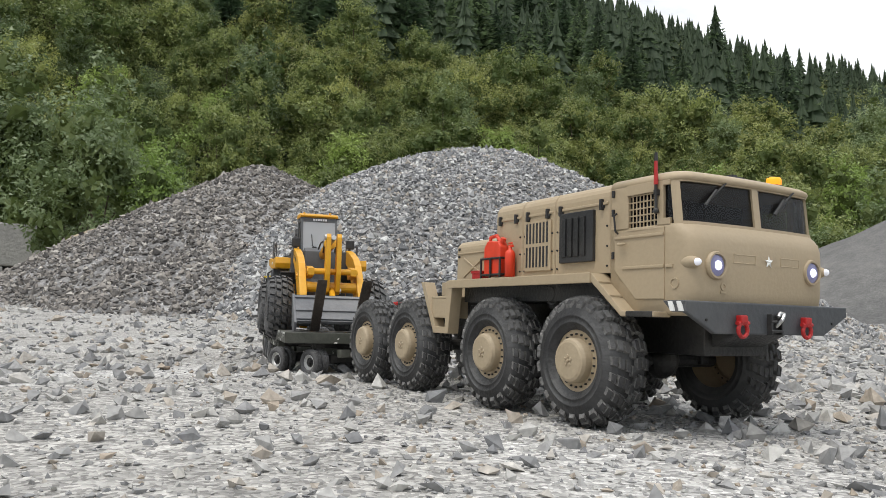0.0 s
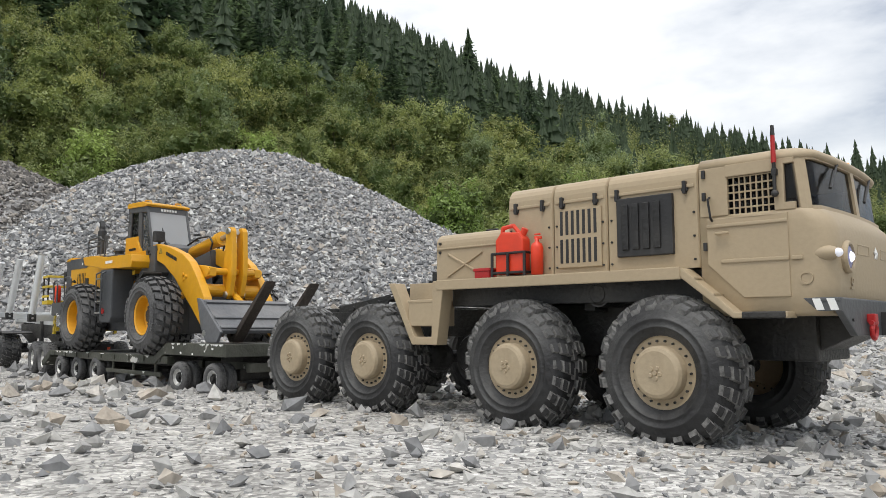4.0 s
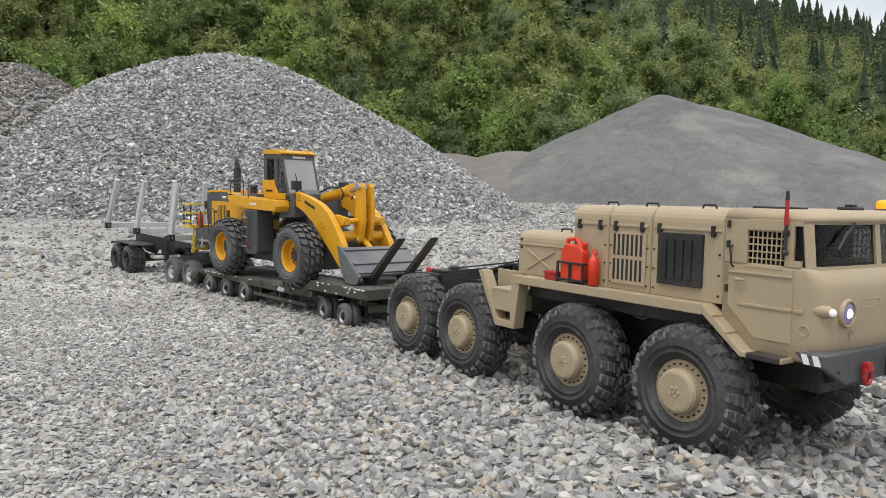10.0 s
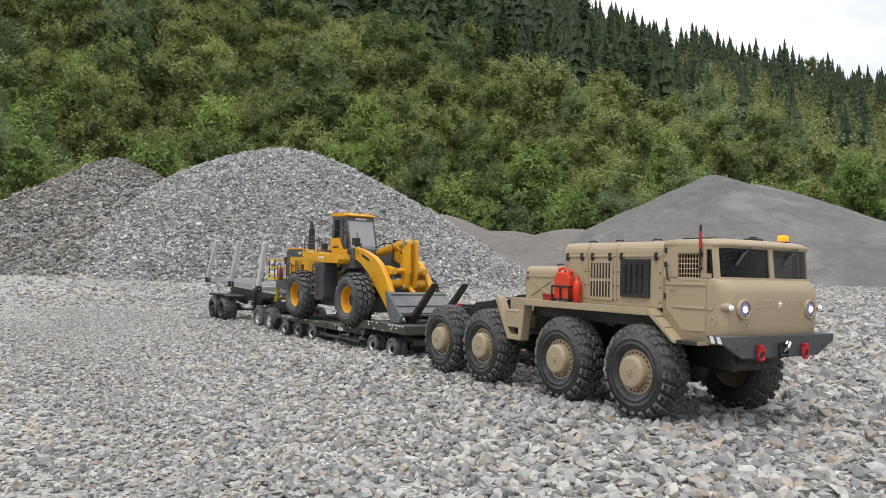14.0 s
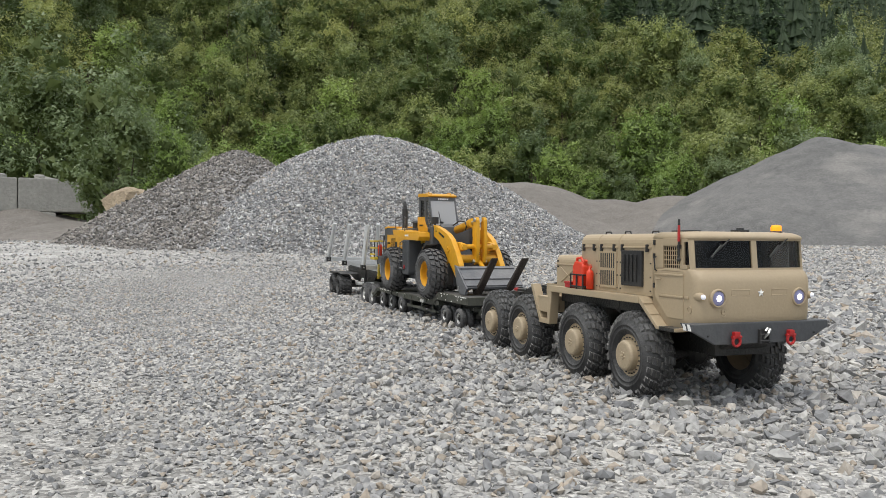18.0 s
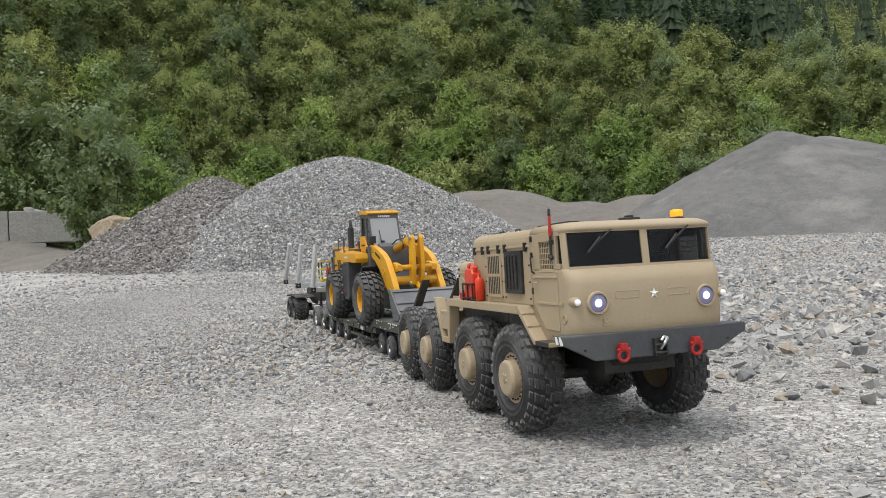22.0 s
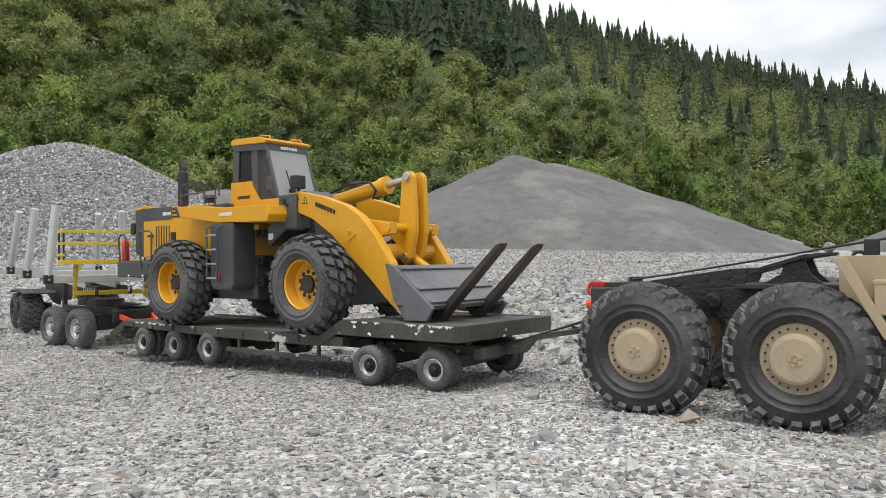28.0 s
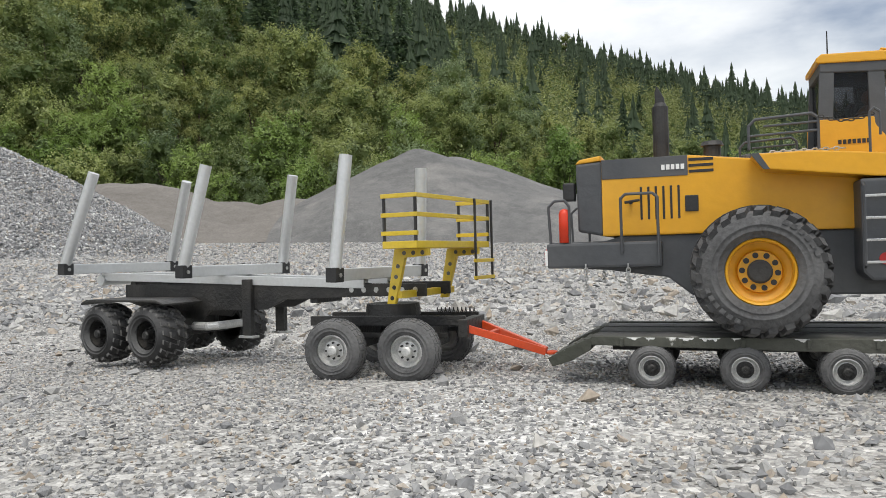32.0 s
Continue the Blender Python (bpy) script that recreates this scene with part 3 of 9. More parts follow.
def share(name, ob, parent, m=None, label=""):
    """Another part on the same mesh."""
    o = new(name, ob.data)
    o.parent = parent
    if m is not None:
        o.matrix_basis = m
    if label:
        o["label"] = label
    return o


def box(bm, x0, x1, y0, y1, z0, z1, bev=0.0, m=None):
    r = bmesh.ops.create_cube(bm, size=1.0)
    vs = r["verts"]
    bmesh.ops.transform(bm, verts=vs, matrix=Matrix.Translation(((x0 + x1) / 2, (y0 + y1) / 2, (z0 + z1) / 2)) @ Matrix.Diagonal((abs(x1 - x0), abs(y1 - y0), abs(z1 - z0), 1)))
    if bev:
        es = list({e for v in vs for e in v.link_edges})
        res = bmesh.ops.bevel(bm, geom=es, offset=bev, segments=2, affect="EDGES", profile=0.6)
        vs = list({v for f in res["faces"] for v in f.verts} | {v for v in vs if v.is_valid})
    if m is not None:
        bmesh.ops.transform(bm, verts=vs, matrix=m)
    return vs


def prism(bm, pts, y0, y1, axis="y", bev=0.0):
    """A plate of outline pts (x, z) from y0 to y1; axis x: outline (y, z); axis z: outline (x, y)."""
    def at(p, d):
        return {"y": (p[0], d, p[1]), "x": (d, p[0], p[1]), "z": (p[0], p[1], d)}[axis]
    a = [bm.verts.new(at(p, y0)) for p in pts]
    b = [bm.verts.new(at(p, y1)) for p in pts]
    fs = [bm.faces.new(a), bm.faces.new(b[::-1])]
    k = len(pts)
    for i in range(k):
        fs.append(bm.faces.new((a[i], b[i], b[(i + 1) % k], a[(i + 1) % k])))
    bmesh.ops.recalc_face_normals(bm, faces=fs)
    if bev:
        es = list({e for f in fs for e in f.edges})
        bmesh.ops.bevel(bm, geom=es, offset=bev, segments=2, affect="EDGES", profile=0.6)
    return a + b


def rod(bm, p0, p1, r0, r1=None, seg=12):
    p0, p1 = Vector(p0), Vector(p1)
    d = p1 - p0
    m = Matrix.Translation((p0 + p1) / 2) @ d.to_track_quat("Z", "Y").to_matrix().to_4x4()
    return bmesh.ops.create_cone(bm, cap_ends=True, segments=seg, radius1=r0, radius2=r0 if r1 is None else r1, depth=d.length, matrix=m)["verts"]


def tube(bm, pts, r, seg=8):
    for a, b in zip(pts[:-1], pts[1:]):
        rod(bm, a, b, r, r, seg)
    for p in pts[1:-1]:
        bmesh.ops.create_icosphere(bm, subdivisions=1, radius=r * 1.02, matrix=Matrix.Translation(p))


def lathe(bm, prof, seg=32, axis="y", cap=False):
    """Turns a profile of (radius, along) about an axis."""
    rings = []
    for r, s in prof:
        ring = []
        for i in range(seg):
            a = 2 * math.pi * i / seg
            c, n = r * math.cos(a), r * math.sin(a)
            ring.append(bm.verts.new({"y": (n, s, c), "z": (c, n, s), "x": (s, c, n)}[axis]))
        rings.append(ring)
    fs = []
    for a, b in zip(rings[:-1], rings[1:]):
        for i in range(seg):
            fs.append(bm.faces.new((a[i], a[(i + 1) % seg], b[(i + 1) % seg], b[i])))
    for ring in (rings[0], rings[-1]) if cap else ():
        if len({tuple(round(q, 7) for q in v.co) for v in ring}) > 2:
            fs.append(bm.faces.new(ring))
    bmesh.ops.recalc_face_normals(bm, faces=fs)
    return fs


def empty(name, label, category, group=""):
    e = new(name)
    e.empty_display_size = 0.05
    return tagged(e, label, category, group)


# ---- the lie of the land ----
U_AT = np.array([-400, -3, 0, 1.5, 3, 4.5, 6, 7, 8, 10, 13, 25, 60, 900.0])
U_SLOPE = np.array([0, 0, 0, 0.025, 0.030, 0.035, 0.018, 0.03, 0.06, 0.06, 0.03, 0.012, 0.0, 0.0])
U_Z = np.r_[0, np.cumsum((U_SLOPE[1:] + U_SLOPE[:-1]) / 2 * np.diff(U_AT))]
U_Z -= np.interp(0, U_AT, U_Z)
U_GRID = np.concatenate([np.linspace(-400, -3, 50), np.linspace(-2.99, 60, 4000), np.linspace(61, 900, 50)])
U_S = np.interp(U_GRID, U_AT, U_SLOPE)
U_H = np.r_[0, np.cumsum((U_S[1:] + U_S[:-1]) / 2 * np.diff(U_GRID))]
U_H -= np.interp(0, U_GRID, U_H)


def lie(x, y):
    """Height of the ground."""
    return np.interp(-0.45 * np.asarray(x) + 0.893 * np.asarray(y), U_GRID, U_H)


def value_noise(x, y, cell, seed):
    """Smooth noise from 0 to 1 on a grid of cells, for whole arrays."""
    x, y = np.asarray(x) / cell, np.asarray(y) / cell
    xi, yi = np.floor(x).astype(np.int64), np.floor(y).astype(np.int64)
    fx, fy = x - xi, y - yi
    fx, fy = fx * fx * (3 - 2 * fx), fy * fy * (3 - 2 * fy)

    def rnd(a, b):
        h = (a * 374761393 + b * 668265263 + seed * 1442695041) & 0xFFFFFFFF
        h = ((h ^ (h >> 13)) * 1274126177) & 0xFFFFFFFF
        return ((h ^ (h >> 16)) & 0xFFFF) / 65535.0
    return (rnd(xi, yi) * (1 - fx) + rnd(xi + 1, yi) * fx) * (1 - fy) + (rnd(xi, yi + 1) * (1 - fx) + rnd(xi + 1, yi + 1) * fx) * fy


def body_pose(x, y, lift, heading):
    """A pose on the ground: stands on its slope, faces its heading."""
    c, s = math.cos(radians(heading)), math.sin(radians(heading))
    e = 0.3
    sx = (lie(x + e * c, y + e * s) - lie(x - e * c, y - e * s)) / (2 * e)
    sy = (lie(x - e * s, y + e * c) - lie(x + e * s, y - e * c)) / (2 * e)
    ax = Vector((c, s, float(sx))).normalized()
    ay = Vector((-s, c, float(sy)))
    ay = (ay - ax * ax.dot(ay)).normalized()
    az = ax.cross(ay)
    m = Matrix((ax, ay, az)).transposed().to_4x4()
    m.translation = (x, y, float(lie(x, y)) + lift)
    return m


# ---- ground ----
def sheet(name, xs, ys, zfun, material):
    gx, gy = np.meshgrid(xs, ys)
    z = zfun(gx, gy)
    nx, ny = len(xs), len(ys)
    co = np.stack([gx, gy, z], -1).reshape(-1, 3)
    i = np.arange(nx * ny).reshape(ny, nx)
    quads = np.stack([i[:-1, :-1], i[:-1, 1:], i[1:, 1:], i[1:, :-1]], -1).reshape(-1, 4)
    return raw_mesh(name, co, quads, material, smooth=True)


def raw_mesh(name, co, faces, material, smooth=False, parent=None):
    me = bpy.data.meshes.new(name)
    k = faces.shape[1]
    me.vertices.add(len(co))
    me.vertices.foreach_set("co", np.ascontiguousarray(co, np.float32).ravel())
    me.loops.add(faces.size)
    me.loops.foreach_set("vertex_index", np.ascontiguousarray(faces, np.int32).ravel())
    me.polygons.add(len(faces))
    me.polygons.foreach_set("loop_start", np.arange(0, faces.size, k, dtype=np.int32))
    me.polygons.foreach_set("use_smooth", np.full(len(faces), smooth))
    me.update(calc_edges=True)
    me.validate()
    me.materials.append(material)
    ob = new(name, me)
    if parent:
        ob.parent = parent
    return ob


def spaced(lo, hi, step, far, grow=1.22):
    """Even steps from lo to hi, then ever wider ones out to far."""
    mid_ = np.arange(lo, hi + step / 2, step)
    out_, s_ = [], step
    d_ = 0.0
    while d_ < far:
        s_ *= grow
        d_ += s_
        out_.append(d_)
    out_ = np.array(out_)
    return np.r_[(lo - out_)[::-1], mid_, hi + out_]


def rumple(x, y):
    near = np.exp(-((x + 0.5) / 7) ** 2 - ((y - 3) / 9) ** 2)
    return near * (0.020 * (value_noise(x, y, 0.55, 3) - 0.5) + 0.006 * (value_noise(x, y, 0.17, 4) - 0.5))


def ground_z(x, y):
    return lie(x, y) + rumple(x, y)


ground = sheet("ground", spaced(-5.0, 4.2, 0.045, 420), spaced(-2.2, 9.0, 0.045, 420), ground_z, GROUND)
tagged(ground, "light grey ground of compacted crushed stone and dust", "ground", kind="structure")

ICO = np.array([(0, 0, 1), (0.894, 0, 0.447), (0.276, 0.851, 0.447), (-0.724, 0.526, 0.447), (-0.724, -0.526, 0.447), (0.276, -0.851, 0.447),
                (0.724, 0.526, -0.447), (-0.276, 0.851, -0.447), (-0.894, 0, -0.447), (-0.276, -0.851, -0.447), (0.724, -0.526, -0.447), (0, 0, -1)])
ICO_F = np.array([(0, 1, 2), (0, 2, 3), (0, 3, 4), (0, 4, 5), (0, 5, 1), (1, 6, 2), (2, 7, 3), (3, 8, 4), (4, 9, 5), (5, 10, 1),
                  (6, 7, 2), (7, 8, 3), (8, 9, 4), (9, 10, 5), (10, 6, 1), (11, 7, 6), (11, 8, 7), (11, 9, 8), (11, 10, 9), (11, 6, 10)])


OCT = np.array([(1, 0, 0), (0, 1, 0), (-1, 0, 0), (0, -1, 0), (0, 0, 1), (0, 0, -1.0)])
OCT_F = np.array([(0, 1, 4), (1, 2, 4), (2, 3, 4), (3, 0, 4), (1, 0, 5), (2, 1, 5), (3, 2, 5), (0, 3, 5)])


def stones(name, x, y, z, size, material, rng, flat=0.72, parent=None, sink=0.25, rough_cut=False):
    """Broken stones, each a rough polyhedron of its own shape, turn and tone."""
    n = len(x)
    base_v, base_f = (OCT * 1.15, OCT_F) if rough_cut else (ICO, ICO_F)
    v = base_v[None] * (1 + rng.uniform(-0.34, 0.34, (n, len(base_v), 1)))
    if rough_cut:
        v = v + rng.normal(0, 0.22, v.shape)
    # cut flat faces
    for _ in range(0 if rough_cut else 3):
        d = rng.normal(size=(n, 1, 3))
        d /= np.linalg.norm(d, axis=-1, keepdims=True)
        over = np.maximum((v * d).sum(-1, keepdims=True) - rng.uniform(0.35, 0.7, (n, 1, 1)), 0)
        v = v - over * d
    v = v * np.stack([rng.uniform(0.8, 1.35, n), rng.uniform(0.6, 1.0, n), rng.uniform(flat * 0.6, flat * 1.3, n)], -1)[:, None]
    tilt = rng.normal(0, 0.35, (n, 2))
    a = rng.uniform(0, 2 * np.pi, n)
    ca, sa = np.cos(a)[:, None], np.sin(a)[:, None]
    vx, vy, vz = v[..., 0], v[..., 1], v[..., 2]
    vx, vz = vx * np.cos(tilt[:, :1]) + vz * np.sin(tilt[:, :1]), -vx * np.sin(tilt[:, :1]) + vz * np.cos(tilt[:, :1])
    vy, vz = vy * np.cos(tilt[:, 1:]) - vz * np.sin(tilt[:, 1:]), vy * np.sin(tilt[:, 1:]) + vz * np.cos(tilt[:, 1:])
    v = np.stack([vx * ca - vy * sa, vx * sa + vy * ca, vz], -1) * (size / 2)[:, None, None]
    v = v + np.stack([x, y, z + size * flat * 0.5 * (1 - 2 * sink)], -1)[:, None]
    f = base_f[None] + (np.arange(n) * len(base_v))[:, None, None]
    return raw_mesh(name, v.reshape(-1, 3), f.reshape(-1, 3), material, parent=parent)


def coarse(x, y):
    """How stony the ground is, 0 to 1."""
    u = -0.45 * x + 0.893 * y
    c = np.clip((u - 0.8) / 0.7, 0, 1) * np.clip((4.85 - u) / 0.8, 0.13, 1)
    patch = value_noise(x, y, 0.8, 9) * 0.6 + value_noise(x, y, 0.3, 10) * 0.4
    band = np.exp(-(((x - 0.95) / 0.60) ** 2 + ((y + 0.42) / 0.10) ** 2))
    return np.clip(c * (0.35 + 1.0 * patch) + 0.34 * band + 0.02, 0.012, 1)


def bedded(x, y):
    """How deep stones lie in the ground: trodden in where it is compacted."""
    return 0.45 - 0.25 * np.clip((coarse(x, y) - 0.1) / 0.4, 0, 1)


rng = np.random.default_rng(7)
PATH_XY = np.array([(-2.35, 4.3), (-2.1, 3.9), (-1.8, 3.25), (-1.45, 2.5), (-1.1, 1.75), (-0.55, 0.85), (0.0, 0.0), (0.45, -0.5), (0.75, -0.85)])


def scatter(n, lo, hi, spread, ahead):
    """Points about the camera's way, thinning with distance, more of them on the convoy's side."""
    t_ = rng.uniform(0, len(PATH_XY) - 1.001, n)
    i_ = t_.astype(int)
    p_ = PATH_XY[i_] * (1 - (t_ - i_))[:, None] + PATH_XY[i_ + 1] * (t_ - i_)[:, None]
    d_ = lo + (hi - lo) * rng.uniform(0, 1, n) ** spread
    a_ = radians(60) + rng.normal(0, ahead, n)
    return p_[:, 0] + d_ * np.cos(a_), p_[:, 1] + d_ * np.sin(a_)


sx1, sy1 = scatter(170000, 0.12, 2.6, 1.25, 0.8)
keep = rng.uniform(0, 1, len(sx1)) < coarse(sx1, sy1)
sx1, sy1 = sx1[keep][:60000], sy1[keep][:60000]
ss1 = np.clip(rng.lognormal(math.log(0.0104), 0.40, len(sx1)), 0.006, 0.026)
# only small ones on the trodden way itself
tw = np.linspace(0, len(PATH_XY) - 1.001, 60)
wi = tw.astype(int)
WAY = PATH_XY[wi] * (1 - (tw - wi))[:, None] + PATH_XY[wi + 1] * (tw - wi)[:, None]
off = np.min(np.hypot(sx1[:, None] - WAY[None, :, 0], sy1[:, None] - WAY[None, :, 1]), axis=1)
ss1 = np.minimum(ss1, 0.008 + 0.030 * np.clip(off - 0.12, 0, 1))
ss1 = np.where(sy1 < 0.6, np.minimum(ss1, 0.005 + 0.5 * (ss1 - 0.005)), ss1)
# fine chippings alone on the dusty turn, but for the stony strip beside it
dusty = np.clip((0.95 - sy1) / 0.35, 0, 1) * np.clip((sy1 + 0.30) / 0.10, 0, 1)
ss1 = ss1 * (1 - 0.40 * dusty)
# and smaller ones on the trodden ground at the start
ss1 = ss1 * (1 - 0.30 * np.clip((-0.45 * sx1 + 0.893 * sy1 - 4.2) / 0.4, 0, 1))
big = ss1 > 0.0112
for sel, cut, lab in ((big, False, "loose broken grey, blue-grey and brownish stones strewn on the ground"), (~big, True, "small grey stone chippings between the larger stones")):
    gravel = stones("gravel", sx1[sel], sy1[sel], ground_z(sx1[sel], sy1[sel]), ss1[sel], STONES, rng, rough_cut=cut, sink=bedded(sx1[sel], sy1[sel]))
    tagged(gravel, lab, "gravel", kind="stuff")
sx3, sy3 = scatter(95000, 0.10, 1.9, 1.1, 0.8)
ss3 = rng.uniform(0.003, 0.0085, len(sx3)) * (0.55 + 0.45 * np.clip(coarse(sx3, sy3) / 0.25, 0, 1))
# more of it on the trodden stretch at the end of the way
sx5 = np.r_[rng.uniform(-0.9, 2.3, 62000), rng.normal(0.95, 0.75, 22000)]
sy5 = np.r_[rng.uniform(-0.55, 1.7, 62000), rng.normal(-0.05, 0.35, 22000)]
clump = value_noise(sx5, sy5, 0.22, 61) * 0.6 + value_noise(sx5, sy5, 0.6, 62) * 0.4
keep = (clump > 0.42) & (np.min(np.hypot(sx5[:, None] - WAY[None, 36:, 0], sy5[:, None] - WAY[None, 36:, 1]), axis=1) > 0.12)
sx5, sy5 = sx5[keep], sy5[keep]
sx3, sy3, ss3 = np.r_[sx3, sx5], np.r_[sy3, sy5], np.r_[ss3, np.clip(rng.lognormal(math.log(0.0036), 0.32, len(sx5)), 0.0024, 0.010)]
grit = stones("grit", sx3, sy3, ground_z(sx3, sy3), ss3, STONES, rng, rough_cut=True, sink=0.33)
tagged(grit, "fine stone grit pressed into the dusty ground", "grit", kind="stuff")
sx2, sy2 = scatter(190000, 1.3, 8.5, 1.0, 0.75)
keep = (rng.uniform(0, 1, len(sx2)) < coarse(sx2, sy2) + 0.16) & (sy2 < 10.5)
sx2, sy2 = sx2[keep][:78000], sy2[keep][:78000]
ss2 = np.clip(rng.lognormal(math.log(0.017), 0.4, len(sx2)), 0.009, 0.045)
off2 = np.min(np.hypot(sx2[:, None] - WAY[None, :, 0], sy2[:, None] - WAY[None, :, 1]), axis=1)
ss2 = np.minimum(ss2, 0.006 + 0.022 * np.clip(off2 - 0.1, 0, 2))
# sparser, coarser stones towards the heaps
sx4, sy4 = scatter(60000, 7.0, 19.0, 1.0, 0.6)
keep = (sy4 > 8.0) & (rng.uniform(0, 1, len(sx4)) < 0.75)
sx4, sy4 = sx4[keep][:30000], sy4[keep][:30000]
sx2, sy2, ss2 = np.r_[sx2, sx4], np.r_[sy2, sy4], np.r_[ss2, np.clip(rng.lognormal(math.log(0.030), 0.35, len(sx4)), 0.015, 0.07)]
gravel_far = stones("gravel", sx2, sy2, ground_z(sx2, sy2), ss2, STONES, rng, rough_cut=True)
tagged(gravel_far, "scattered broken grey stones on the open quarry floor", "gravel", kind="stuff")


# ---- stone heaps ----
def heap_grid(name, cx, cy, rx, ry, zfun, material, n=120, label="", cat="stone pile"):
    xs, ys = np.linspace(cx - rx, cx + rx, n), np.linspace(cy - ry, cy + ry, n)
    ob = sheet(name, xs, ys, zfun, material)
    return tagged(ob, label, cat)


def cone(x, y, px, py, h, slope, round_=0.5):
    """A tipped cone with a rounded head: height above the ground."""
    d = np.sqrt((x - px) ** 2 + (y - py) ** 2 + round_ ** 2) - round_
    return h - slope * d


def big_heap(x, y):
    a = cone(x, y, -2.87, 11.75, 1.65, 0.640, 1.0)
    a = np.maximum(a, cone(x, y, -2.3, 10.35, 0.66, 0.55, 1.1))
    n = 0.12 * (value_noise(x, y, 1.1, 21) - 0.5) + 0.06 * (value_noise(x, y, 0.4, 22) - 0.5)
    return lie(x, y) + np.maximum(a + n, -0.08)


def left_heap(x, y):
    a = cone(x, y, -4.92, 11.35, 1.41, 0.62, 0.22)
    a = np.maximum(a, cone(x, y, -4.3, 9.9, 0.50, 0.52, 0.65))
    n = 0.14 * (value_noise(x, y, 1.0, 31) - 0.5) + 0.07 * (value_noise(x, y, 0.35, 32) - 0.5)
    return lie(x, y) + np.maximum(a + n, -0.08)


heap_1 = heap_grid("stone_heap", -2.4, 12.0, 5.6, 5.6, big_heap, PILE_BASE, 150, "tall pile of light grey crushed stone")
heap_2 = heap_grid("stone_heap", -5.05, 11.2, 4.8, 5.0, left_heap, PILE_BASE, 130, "darker brown-grey pile of crushed stone beside the tall pile")


def clothe(name, parent, zfun, other, cx, cy, rx, ry, n, size, material):
    px, py = rng.uniform(cx - rx, cx + rx, n), rng.uniform(cy - ry, cy + ry, n)
    z_, o_ = zfun(px, py), other(px, py)
    ok_ = (z_ > lie(px, py) - 0.07) & (z_ > o_ - 0.05)
    px, py, z_ = px[ok_], py[ok_], z_[ok_]
    s_ = np.clip(rng.lognormal(math.log(size), 0.3, len(px)), size * 0.5, size * 2.2)
    return tagged(stones(name, px, py, z_, s_, material, rng, 0.95, parent, 0.25, True), "broken stones lying on the slope", kind="stuff")


clothe("stone", heap_1, big_heap, left_heap, -2.4, 10.4, 4.5, 3.5, 118000, 0.0255, PILE_STONES)
clothe("stone", heap_2, left_heap, big_heap, -5.0, 10.2, 4.1, 3.9, 92000, 0.0255, PILE_STONES_BROWN)


def fine_heap(x, y):
    a = cone(x, y, 7.45, 23.2, 3.05, 0.50, 0.35)
    a = np.maximum(a, cone(x, y, 8.9, 24.2, 2.86, 0.40, 1.0))
    a = np.maximum(a, cone(x, y, 10.8, 24.8, 2.15, 0.42, 1.0))
    return lie(x, y) + np.maximum(a + 0.18 * (value_noise(x, y, 2.2, 41) - 0.5) + 0.06 * (value_noise(x, y, 0.6, 42) - 0.5), -0.1)


def low_ridge(x, y):
    a = np.maximum(cone(x, y, -1.5, 25.5, 2.1, 0.42, 1.5), cone(x, y, 1.6, 24.5, 1.45, 0.42, 1.2))
    a = np.maximum(a, np.maximum(cone(x, y, 3.6, 24.2, 1.5, 0.40, 1.4), cone(x, y, -5, 26.5, 2.2, 0.42, 1.6)))
    return lie(x, y) + np.maximum(a + 0.2 * (value_noise(x, y, 1.6, 43) - 0.5) + 0.06 * (value_noise(x, y, 0.5, 44) - 0.5), -0.1)


def far_heap(x, y):
    a = np.maximum(cone(x, y, 24.0, 21.5, 2.0, 0.45, 0.8), cone(x, y, 27.0, 22.5, 2.4, 0.42, 1.2))
    return lie(x, y) + np.maximum(a + 0.15 * (value_noise(x, y, 1.6, 45) - 0.5), -0.1)


heap_grid("spoil_heap", 8.6, 23.6, 8.5, 8.0, fine_heap, FINE_PILE, 140, "smooth conical pile of fine grey grit")
heap_grid("spoil_heap", -0.6, 25.2, 8.5, 5.5, low_ridge, BROWN_PILE, 110, "low brownish ridge of fine grit")
heap_grid("spoil_heap", 25.5, 22.0, 8.0, 6.5, far_heap, FINE_PILE, 80, "grey grit pile at the edge of the yard")


# ---- hillside ----
AZ_AT = np.array([-80, -60, -46, -40, -31, -23, -15, -7, 2, 10, 20, 30, 45, 70.0])
BUSH_EL = np.array([2.5, 3.2, 4.2, 5.1, 7.6, 10.1, 13.3, 16.2, 18.6, 20.0, 21.5, 23.0, 25, 26.0])
SKY_EL = np.array([5.8, 8.4, 10.9, 12.7, 15.9, 18.4, 20.3, 23.4, 27, 30, 33, 35, 37, 38.0])
R0, R1, R2 = 30.0, 62.0, 190.0


